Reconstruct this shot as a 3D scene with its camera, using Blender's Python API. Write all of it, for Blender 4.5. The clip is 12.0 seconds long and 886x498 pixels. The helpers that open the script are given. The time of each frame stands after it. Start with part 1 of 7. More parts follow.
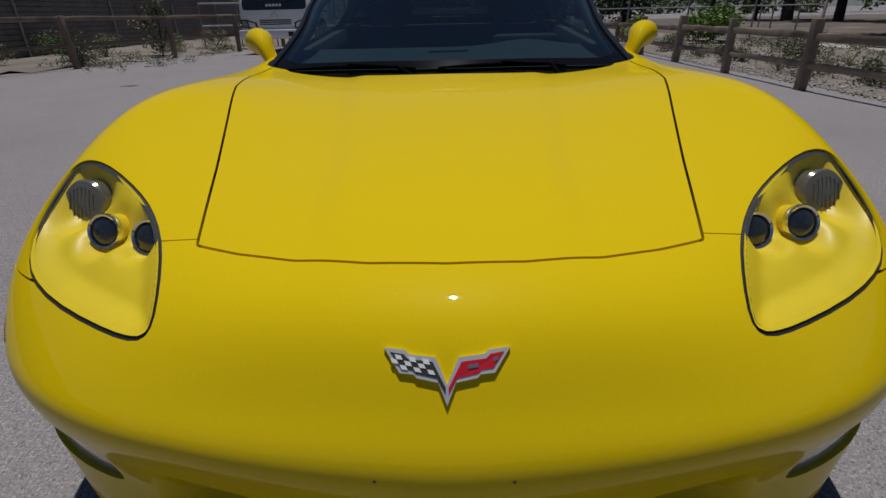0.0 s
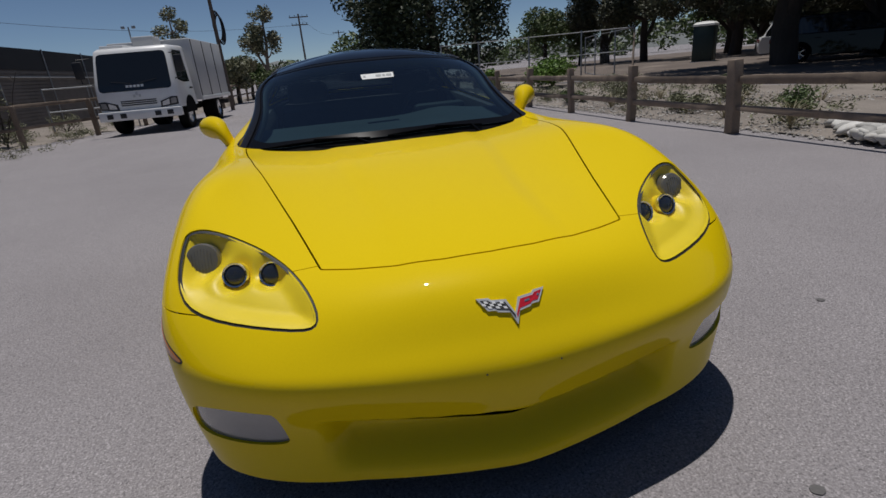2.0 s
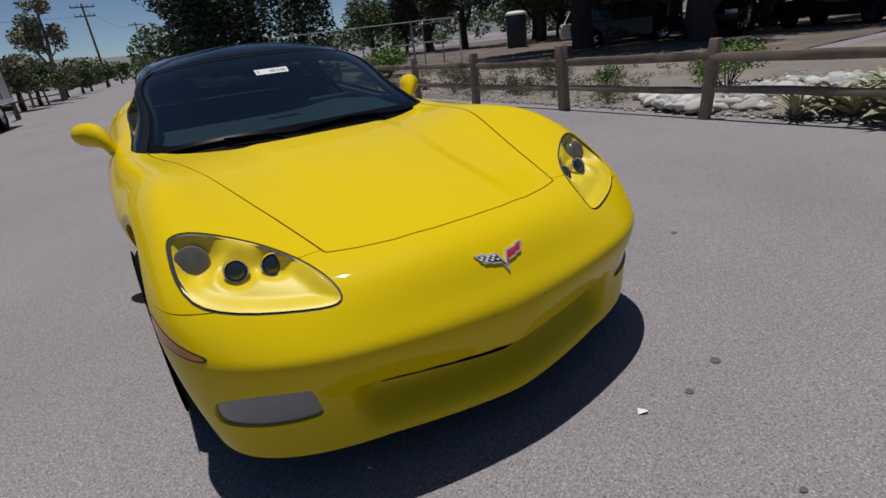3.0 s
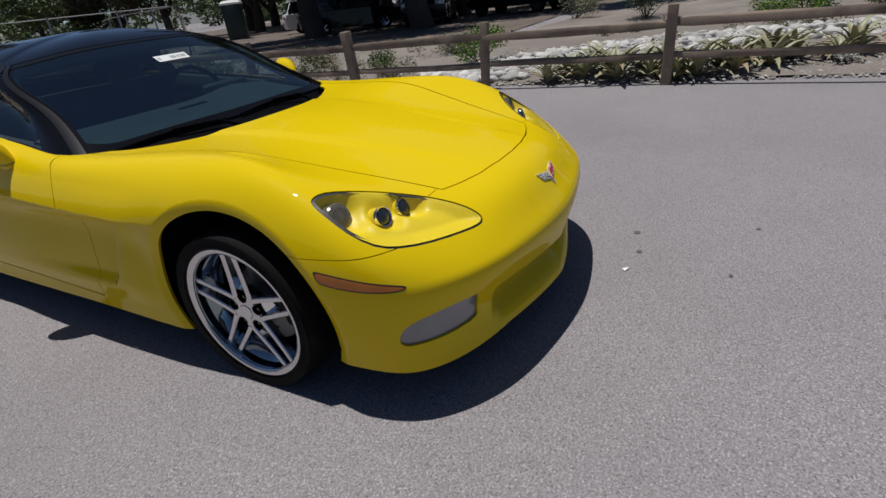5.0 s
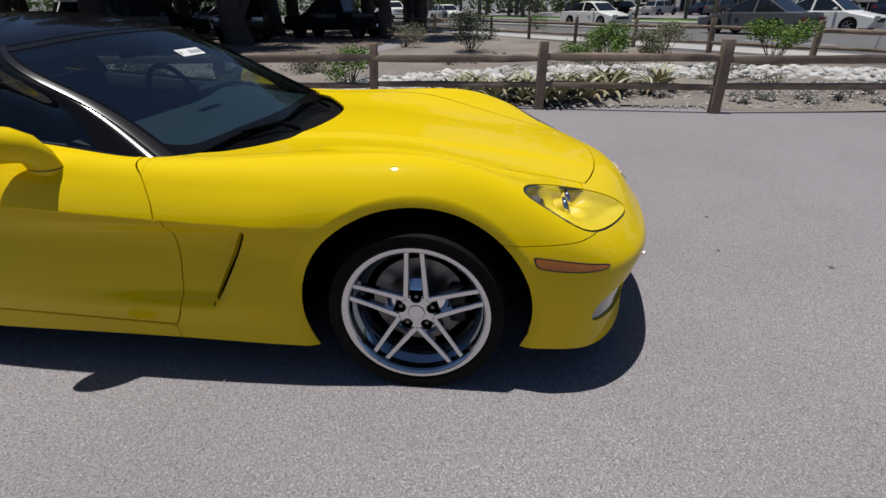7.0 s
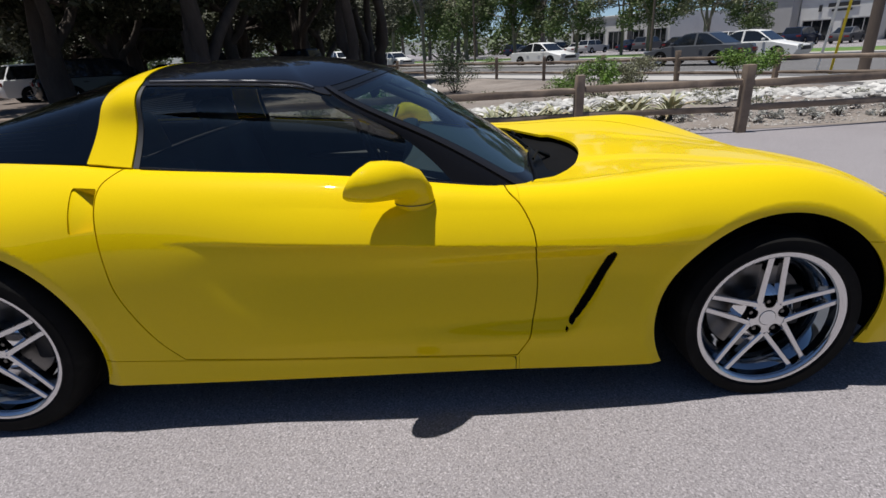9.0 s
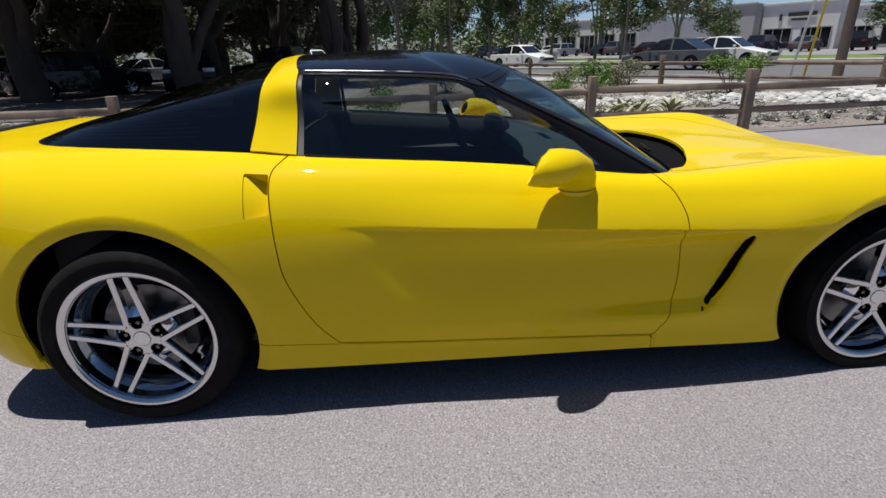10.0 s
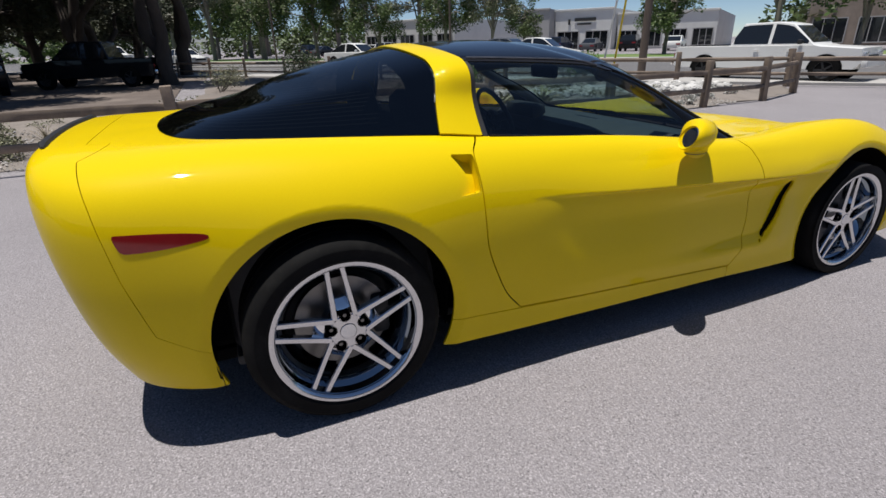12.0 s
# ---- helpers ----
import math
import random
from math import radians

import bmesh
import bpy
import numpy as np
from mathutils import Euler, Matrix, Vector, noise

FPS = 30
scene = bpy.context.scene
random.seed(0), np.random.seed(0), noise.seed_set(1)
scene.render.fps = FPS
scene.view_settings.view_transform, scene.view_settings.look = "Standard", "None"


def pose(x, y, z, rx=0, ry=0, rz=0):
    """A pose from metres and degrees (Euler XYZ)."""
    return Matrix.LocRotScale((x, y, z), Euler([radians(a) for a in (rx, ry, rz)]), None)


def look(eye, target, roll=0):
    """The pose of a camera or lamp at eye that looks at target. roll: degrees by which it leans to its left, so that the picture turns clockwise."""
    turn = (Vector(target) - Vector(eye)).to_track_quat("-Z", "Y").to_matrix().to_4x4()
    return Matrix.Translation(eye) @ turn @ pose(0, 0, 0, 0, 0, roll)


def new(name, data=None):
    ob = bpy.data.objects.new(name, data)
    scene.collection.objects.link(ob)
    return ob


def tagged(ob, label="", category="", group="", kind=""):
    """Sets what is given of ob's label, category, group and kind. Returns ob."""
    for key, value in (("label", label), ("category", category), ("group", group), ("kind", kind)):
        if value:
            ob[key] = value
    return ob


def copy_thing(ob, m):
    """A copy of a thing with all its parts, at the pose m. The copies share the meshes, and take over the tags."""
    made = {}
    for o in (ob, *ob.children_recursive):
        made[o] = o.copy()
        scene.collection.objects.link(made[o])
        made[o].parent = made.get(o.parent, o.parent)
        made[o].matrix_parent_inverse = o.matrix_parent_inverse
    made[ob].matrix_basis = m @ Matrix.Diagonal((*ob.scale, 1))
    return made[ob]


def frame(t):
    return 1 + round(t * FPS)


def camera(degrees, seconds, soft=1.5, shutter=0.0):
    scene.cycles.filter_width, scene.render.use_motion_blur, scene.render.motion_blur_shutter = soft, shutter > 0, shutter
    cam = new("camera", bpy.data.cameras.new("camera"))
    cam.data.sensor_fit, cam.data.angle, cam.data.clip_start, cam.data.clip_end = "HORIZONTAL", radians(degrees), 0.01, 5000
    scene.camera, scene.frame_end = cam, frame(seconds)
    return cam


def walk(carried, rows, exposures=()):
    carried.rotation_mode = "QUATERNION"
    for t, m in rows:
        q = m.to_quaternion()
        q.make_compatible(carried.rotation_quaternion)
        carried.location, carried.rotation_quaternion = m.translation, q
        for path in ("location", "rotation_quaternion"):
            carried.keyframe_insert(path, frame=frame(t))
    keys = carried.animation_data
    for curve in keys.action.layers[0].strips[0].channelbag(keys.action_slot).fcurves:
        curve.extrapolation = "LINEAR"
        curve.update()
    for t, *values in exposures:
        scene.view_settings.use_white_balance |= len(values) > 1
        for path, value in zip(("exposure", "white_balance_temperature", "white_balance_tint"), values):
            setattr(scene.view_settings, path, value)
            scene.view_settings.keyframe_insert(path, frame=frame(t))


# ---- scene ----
cam = camera(82.7, 12.0)
PATH = [
    (0, (0.011, -1.36, 0.976), (-0.033, 0.451, 0.13), -1.24),
    (0.5, (-0.002, -1.567, 1.023), (-0.051, 0.288, 0.28), -0.77),
    (1, (-0.086, -1.767, 1.057), (-0.053, 0.111, 0.369), -1.77),
    (1.5, (-0.219, -1.832, 1.067), (-0.021, 0.045, 0.401), -3.78),
    (2, (-0.376, -1.822, 1.086), (0.031, 0.014, 0.404), -5.24),
    (2.5, (-0.53, -1.815, 1.095), (0.087, -0.052, 0.378), -5.91),
    (3, (-0.791, -1.855, 1.131), (0.14, -0.26, 0.36), -6.75),
    (3.5, (-1.053, -1.81, 1.145), (0.088, -0.4, 0.301), -7.78),
    (3.7, (-1.162, -1.77, 1.146), (0.037, -0.424, 0.281), -7.75),
    (5.3, (-1.901, -1.218, 1.211), (-0.286, -0.446, 0.318), -5.9),
    (5.5, (-1.958, -1.111, 1.197), (-0.301, -0.425, 0.312), -4.8),
    (6, (-2.063, -0.825, 1.193), (-0.335, -0.364, 0.298), -1.2),
    (6.5, (-2.185, -0.548, 1.216), (-0.414, -0.267, 0.331), -0.0),
    (6.7, (-2.233, -0.432, 1.234), (-0.454, -0.197, 0.352), -0.2),
    (8.3, (-2.37, 0.633, 1.233), (-0.526, 0.674, 0.461), -1.3),
    (8.5, (-2.383, 0.767, 1.228), (-0.527, 0.799, 0.483), -2.0),
    (9, (-2.371, 1.107, 1.214), (-0.508, 1.108, 0.486), -3.2),
    (9.5, (-2.375, 1.429, 1.208), (-0.52, 1.375, 0.463), -2.8),
    (10, (-2.437, 1.737, 1.219), (-0.579, 1.623, 0.489), -2.1),
    (10.5, (-2.458, 2.035, 1.195), (-0.6, 1.841, 0.481), -2.3),
    (11, (-2.434, 2.351, 1.2), (-0.605, 2.039, 0.453), -2.6),
    (11.5, (-2.397, 2.675, 1.206), (-0.615, 2.179, 0.445), -1.7),
    (12, (-2.339, 2.965, 1.219), (-0.633, 2.241, 0.466), -1.6),
]
walk(cam, [(t, look(eye, target, roll)) for t, eye, target, roll in PATH], exposures=[(0, -.60), (1.5, -.46), (3.5, -.24), (6.5, -.04), (9.5, .33), (12, .31)])

# ---- daylight ----
world = bpy.data.worlds.new("sky")
scene.world = world
world.use_nodes = True
sky = world.node_tree.nodes.new("ShaderNodeTexSky")
sky.sky_type, sky.sun_disc = "NISHITA", False
SUN_HEIGHT, SUN_FROM = 81.0, 88.0   # degrees above the horizon; degrees from +x towards +y
sky.sun_elevation, sky.sun_rotation = radians(SUN_HEIGHT), radians(90 - SUN_FROM)
sky.altitude, sky.air_density, sky.dust_density, sky.ozone_density = 1500, .72, 0.0, 3.0
world.node_tree.nodes["Background"].inputs["Strength"].default_value = 0.070
world.node_tree.links.new(sky.outputs[0], world.node_tree.nodes["Background"].inputs["Color"])
sun = new("sun", bpy.data.lights.new("sun", "SUN"))
sun.data.energy, sun.data.angle, sun.data.color = 4.15, radians(0.53), (1.0, 0.965, 0.92)
sh, sf = radians(SUN_HEIGHT), radians(SUN_FROM)
sun.matrix_world = look((0, 0, 0), (-math.cos(sh) * math.cos(sf), -math.cos(sh) * math.sin(sf), -math.sin(sh)))


# ---- materials ----
def nodes_of(name):
    m = bpy.data.materials.new(name)
    m.use_nodes = True
    return m, m.node_tree.nodes, m.node_tree.links, m.node_tree.nodes["Principled BSDF"]


def set_in(node, **values):
    for key, value in values.items():
        node.inputs[key.replace("_", " ")].default_value = value


def surface(name, colour, rough=.6, metal=0.0, vary=.12, scale=8.0, fine=60.0, bump=.0, coat=0.0, spread=0.0, grain=.5, second=None, second_scale=2.0, second_share=.5, stretch=None, island=False):
    """A surface with patchy tone at two sizes, fine relief, and if wanted a second colour in stains and a tone of its own per object."""
    m, nodes, links, bsdf = nodes_of(name)
    set_in(bsdf, Roughness=rough, Metallic=metal, Coat_Weight=coat, Coat_Roughness=.03)
    where = nodes.new("ShaderNodeTexCoord")
    out = where.outputs["Object"]
    if stretch:
        mapping = nodes.new("ShaderNodeMapping")
        mapping.inputs["Scale"].default_value = stretch
        links.new(out, mapping.inputs[0])
        out = mapping.outputs[0]
    big, small = nodes.new("ShaderNodeTexNoise"), nodes.new("ShaderNodeTexNoise")
    set_in(big, Scale=scale, Detail=5.0, Roughness=.6)
    set_in(small, Scale=fine, Detail=4.0, Roughness=.7)
    links.new(out, big.inputs["Vector"]), links.new(out, small.inputs["Vector"])
    mix = nodes.new("ShaderNodeMath")
    mix.operation = "MULTIPLY_ADD"
    mix.inputs[1].default_value = grain
    links.new(small.outputs["Fac"], mix.inputs[0]), links.new(big.outputs["Fac"], mix.inputs[2])
    tone = nodes.new("ShaderNodeMapRange")
    set_in(tone, From_Min=.3 + grain * .3, From_Max=.7 + grain * .7, To_Min=1 - vary, To_Max=1 + vary)
    links.new(mix.outputs[0], tone.inputs["Value"])
    last = tone.outputs[0]
    if spread:
        own = nodes.new("ShaderNodeNewGeometry") if island else nodes.new("ShaderNodeObjectInfo")
        rng = nodes.new("ShaderNodeMapRange")
        set_in(rng, To_Min=1 - spread, To_Max=1 + spread)
        links.new(own.outputs["Random Per Island" if island else "Random"], rng.inputs["Value"])
        mul = nodes.new("ShaderNodeMath")
        mul.operation = "MULTIPLY"
        links.new(last, mul.inputs[0]), links.new(rng.outputs[0], mul.inputs[1])
        last = mul.outputs[0]
    base = nodes.new("ShaderNodeMix")
    base.data_type = "RGBA"
    base.inputs["A"].default_value = (*colour, 1)
    base.inputs["B"].default_value = (*(second or colour), 1)
    base.inputs["Factor"].default_value = 0.0
    if second:
        stain = nodes.new("ShaderNodeTexNoise")
        set_in(stain, Scale=second_scale, Detail=6.0, Roughness=.65)
        links.new(out, stain.inputs["Vector"])
        ramp = nodes.new("ShaderNodeMapRange")
        set_in(ramp, From_Min=.62 - .3 * second_share, From_Max=.78 - .3 * second_share)
        links.new(stain.outputs["Fac"], ramp.inputs["Value"])
        links.new(ramp.outputs[0], base.inputs["Factor"])
    paint = nodes.new("ShaderNodeVectorMath")
    paint.operation = "SCALE"
    links.new(base.outputs["Result"], paint.inputs[0]), links.new(last, paint.inputs["Scale"])
    links.new(paint.outputs[0], bsdf.inputs["Base Color"])
    if bump:
        relief = nodes.new("ShaderNodeBump")
        set_in(relief, Strength=min(1.0, bump * 20), Distance=bump)
        links.new(mix.outputs[0], relief.inputs["Height"]), links.new(relief.outputs[0], bsdf.inputs["Normal"])
    return m


def tinted_glass(name, tint, ior=1.5, rough=.0):
    """A thin pane: it lets tinted light through and mirrors the surroundings by Fresnel."""
    m, nodes, links, bsdf = nodes_of(name)
    nodes.remove(bsdf)
    clear, shine, mix, slant, power, level = (nodes.new(k) for k in ("ShaderNodeBsdfTransparent", "ShaderNodeBsdfGlossy", "ShaderNodeMixShader", "ShaderNodeLayerWeight", "ShaderNodeMath", "ShaderNodeMapRange"))
    clear.inputs["Color"].default_value = (*tint, 1)
    shine.inputs["Roughness"].default_value = rough
    slant.inputs["Blend"].default_value = .5
    power.operation, power.inputs[1].default_value = "POWER", 5.0
    set_in(level, To_Min=2 * ((ior - 1) / (ior + 1)) ** 2)
    links.new(slant.outputs["Facing"], power.inputs[0]), links.new(power.outputs[0], level.inputs["Value"])
    links.new(level.outputs[0], mix.inputs[0]), links.new(clear.outputs[0], mix.inputs[1]), links.new(shine.outputs[0], mix.inputs[2])
    links.new(mix.outputs[0], nodes["Material Output"].inputs["Surface"])
    return m


def car_paint(name, colour, flake=.04):
    m, nodes, links, bsdf = nodes_of(name)
    set_in(bsdf, Base_Color=(*colour, 1), Roughness=.42, Coat_Weight=.5, Coat_Roughness=.022, Coat_IOR=1.45, Specular_IOR_Level=.02)
    dust, big = nodes.new("ShaderNodeTexNoise"), nodes.new("ShaderNodeTexNoise")
    where = nodes.new("ShaderNodeTexCoord")
    set_in(dust, Scale=220.0, Detail=3.0), set_in(big, Scale=3.5, Detail=4.0)
    links.new(where.outputs["Object"], dust.inputs["Vector"]), links.new(where.outputs["Object"], big.inputs["Vector"])
    rng = nodes.new("ShaderNodeMapRange")
    set_in(rng, To_Min=.36, To_Max=.50)
    links.new(big.outputs["Fac"], rng.inputs["Value"]), links.new(rng.outputs[0], bsdf.inputs["Roughness"])
    tone = nodes.new("ShaderNodeMapRange")
    set_in(tone, To_Min=1 - flake, To_Max=1 + flake)
    links.new(dust.outputs["Fac"], tone.inputs["Value"])
    mul = nodes.new("ShaderNodeVectorMath")
    mul.operation = "SCALE"
    mul.inputs[0].default_value = colour
    links.new(tone.outputs[0], mul.inputs["Scale"]), links.new(mul.outputs[0], bsdf.inputs["Base Color"])
    peel = nodes.new("ShaderNodeBump")
    set_in(peel, Strength=.02, Distance=.0004)
    links.new(dust.outputs["Fac"], peel.inputs["Height"]), links.new(peel.outputs[0], bsdf.inputs["Coat Normal"])
    return m


LAMP_YELLOW = surface("lamp_housing_yellow", (.78, .60, .012), .45, vary=.06)
YELLOW = car_paint("yellow_paint", (.755, .545, .003))
BLACK_GLOSS = car_paint("black_gloss", (.008, .009, .011), 0)
PILLAR = surface("satin_black_pillar", (.014, .014, .016), .22, vary=.1)
set_in(PILLAR.node_tree.nodes["Principled BSDF"], Specular_IOR_Level=.22)
DRIP = surface("satin_drip_rail", (.20, .20, .21), .28, .7, vary=.05)
PROJECTOR = surface("projector_glass", (.022, .026, .038), .10, vary=.1, coat=.6)
LENS_EDGE = surface("lens_edge_grey", (.055, .056, .055), .25, vary=.1, coat=.5)
ROOF_BLACK = surface("black_roof_paint", (.005, .005, .007), .06, vary=.1)
set_in(ROOF_BLACK.node_tree.nodes["Principled BSDF"], Specular_IOR_Level=.40)
# plain chrome, darkened and blued: the barrel's reflections are put into its colour
BARREL = surface("reflection_tinted_chrome", (.27, .31, .35), .07, 1.0, vary=.05)
# black plastic taken darker still, with the cowl trench's shade in its colour
COWL = surface("shaded_cowl_plastic", (.004, .004, .0045), .38, vary=.2)
set_in(COWL.node_tree.nodes["Principled BSDF"], Specular_IOR_Level=.05)
SAIL = surface("gloss_black_sail", (.006, .006, .007), .10, vary=.1)
set_in(SAIL.node_tree.nodes["Principled BSDF"], Specular_IOR_Level=.2)
TRIM = surface("black_trim", (.018, .018, .02), .55, vary=.2, fine=200, bump=.0003)
UNDER = surface("dark_underside", (.006, .006, .0065), .9, vary=.3)
set_in(UNDER.node_tree.nodes["Principled BSDF"], Specular_IOR_Level=.08)
RUBBER = surface("tyre_rubber", (.008, .0078, .0078), .75, vary=.25, scale=14, fine=150, bump=.0006, second=(.014, .0135, .013), second_scale=9, second_share=.3)
set_in(RUBBER.node_tree.nodes["Principled BSDF"], Specular_IOR_Level=.10)
SPOKE = surface("polished_spoke", (.66, .66, .68), .17, 1.0, vary=.04)
CHROME = surface("chrome", (.80, .80, .81), .07, 1.0, vary=.03)
STEEL = surface("brake_steel", (.20, .195, .19), .35, 1.0, vary=.15, fine=90)
BADGE_SILVER = surface("badge_silver", (.74, .74, .73), .34, .45, vary=.03)
SILVER = surface("satin_silver", (.72, .73, .75), .22, .9, vary=.04)
INTERIOR = surface("charcoal_leather", (.045, .045, .048), .6, vary=.2, fine=300, bump=.0004)
INTERIOR_PALE = surface("grey_dash_trim", (.080, .088, .092), .55, vary=.15, fine=260, bump=.0003)
# light glass tint, with extra teal standing in for the reflected sky
GLASS = tinted_glass("windscreen_glass", (.42, .57, .60), 1.9)
GLASS_SIDE = tinted_glass("side_glass", (.62, .66, .65))
GLASS_DARK = tinted_glass("smoked_glass", (.13, .14, .15))
LENS = tinted_glass("clear_lens", (.97, .97, .965), 1.33, rough=.03)
TURN_LENS = surface("turn_lamp_lens", (.20, .185, .15), .18, .3, vary=.15, fine=300, coat=.8)
AMBER = surface("amber_lens", (.42, .12, .003), .22, vary=.25, fine=160, coat=.5)
RED_LENS = surface("red_lens", (.19, .006, .008), .12, vary=.2, fine=200, coat=.35)
GREY_LENS = surface("fog_lens", (.20, .205, .215), .20, .2, vary=.10, fine=300, coat=1.0)
RED = surface("red_enamel", (.55, .015, .03), .3, vary=.05, coat=.5)
WHITE = surface("white_enamel", (.80, .80, .78), .4, vary=.05, coat=.3)
PAPER = surface("white_paper", (.78, .79, .78), .8, vary=.04)
FADED_INK = surface("faded_ink", (.40, .41, .41), .8)
INK = surface("dark_ink", (.03, .03, .03), .6)


# ---- mesh helpers ----
def box(bm, x0, y0, z0, x1, y1, z1, bevel=0.0, m=None):
    """A box between two corners, with bevelled edges."""
    made = bmesh.ops.create_cube(bm, size=1.0)["verts"]
    t = Matrix.Translation(((x0 + x1) / 2, (y0 + y1) / 2, (z0 + z1) / 2)) @ Matrix.Diagonal((abs(x1 - x0), abs(y1 - y0), abs(z1 - z0), 1))
    bmesh.ops.transform(bm, matrix=(m or Matrix()) @ t, verts=made)
    if bevel:
        bmesh.ops.bevel(bm, geom=list({e for v in made for e in v.link_edges}), offset=bevel, segments=2, affect="EDGES", profile=.5)
    return bm


def beam(bm, a, b, wide, high, bevel=0.0, up=(0, 0, 1), wide_end=None, high_end=None):
    """A four-sided bar from a to b, which may taper."""
    a, b, up = Vector(a), Vector(b), Vector(up)
    along = (b - a).normalized()
    side = along.cross(up).normalized()
    top = side.cross(along)
    rings = []
    for p, w, h in ((a, wide, high), (b, wide_end or wide, high_end or high)):
        rings.append([bm.verts.new(p + side * (sx * w / 2) + top * (sz * h / 2)) for sx, sz in ((-1, -1), (1, -1), (1, 1), (-1, 1))])
    faces = [bm.faces.new(rings[0][::-1]), bm.faces.new(rings[1])]
    faces += [bm.faces.new((rings[0][i], rings[0][(i + 1) % 4], rings[1][(i + 1) % 4], rings[1][i])) for i in range(4)]
    if bevel:
        bmesh.ops.bevel(bm, geom=list({e for f in faces for e in f.edges}), offset=bevel, segments=1, affect="EDGES")
    return bm


def tube(bm, pts, radii, sides=8, caps=True):
    """A round bar through points; radii: one for each point, or one for all."""
    pts = [Vector(p) for p in pts]
    if not hasattr(radii, "__len__"):
        radii = [radii] * len(pts)
    rings, side = [], None
    for i, p in enumerate(pts):
        along = (pts[min(i + 1, len(pts) - 1)] - pts[max(i - 1, 0)]).normalized()
        if side is None:
            side = along.cross(Vector((0, 0, 1)) if abs(along.z) < .9 else Vector((1, 0, 0))).normalized()
        side = (side - along * side.dot(along)).normalized()
        other = along.cross(side)
        rings.append([bm.verts.new(p + (side * math.cos(k * math.tau / sides) + other * math.sin(k * math.tau / sides)) * radii[i]) for k in range(sides)])
    for r, s in zip(rings, rings[1:]):
        for k in range(sides):
            bm.faces.new((r[k], r[(k + 1) % sides], s[(k + 1) % sides], s[k]))
    if caps:
        bm.faces.new(rings[0][::-1]), bm.faces.new(rings[-1])
    return bm


def lathe(bm, profile, steps=32, axis="X", closed=False):
    """Turns a profile of (radius, along) round an axis through the origin."""
    rings = []
    for k in range(steps):
        a = k * math.tau / steps
        c, s = math.cos(a), math.sin(a)
        rings.append([bm.verts.new({"X": (w, r * c, r * s), "Z": (r * c, r * s, w), "Y": (r * s, w, r * c)}[axis]) for r, w in profile])
    n = len(profile)
    for k in range(steps):
        p, q = rings[k], rings[(k + 1) % steps]
        for i in range(n if closed else n - 1):
            j = (i + 1) % n
            bm.faces.new((p[i], q[i], q[j], p[j]))
    bmesh.ops.recalc_face_normals(bm, faces=bm.faces[:])
    return bm


def finish(bm, name, material, smooth=35):
    me = bpy.data.meshes.new(name)
    bmesh.ops.remove_doubles(bm, verts=bm.verts[:], dist=1e-5)
    bm.normal_update()
    for e in bm.edges:
        e.smooth = len(e.link_faces) < 2 or e.calc_face_angle(0) < radians(smooth)
    for f in bm.faces:
        f.smooth = smooth > 0
    bm.to_mesh(me)
    bm.free()
    for one in material if isinstance(material, (list, tuple)) else (material,):
        me.materials.append(one)
    return me


def part(name, bm, material, parent, label="", smooth=35):
    """Links a bmesh as one mesh object under a thing or a part."""
    ob = new(name, finish(bm, name, material, smooth))
    ob.parent = parent
    return tagged(ob, label) if label else ob


def thing(name, label, category, group="", kind="", at=(0, 0, 0), turn=0):
    """An Empty at a thing's base, which carries its parts."""
    ob = new(name)
    ob.empty_display_size = .1
    ob.matrix_basis = pose(*at, 0, 0, turn)
    return tagged(ob, label, category, group, kind)


def solo(name, bm, material, label, category, group="", kind="", m=None, smooth=35):
    """A thing of one mesh."""
    ob = new(name, finish(bm, name, material, smooth))
    if m is not None:
        ob.matrix_basis = m
    return tagged(ob, label, category, group, kind)


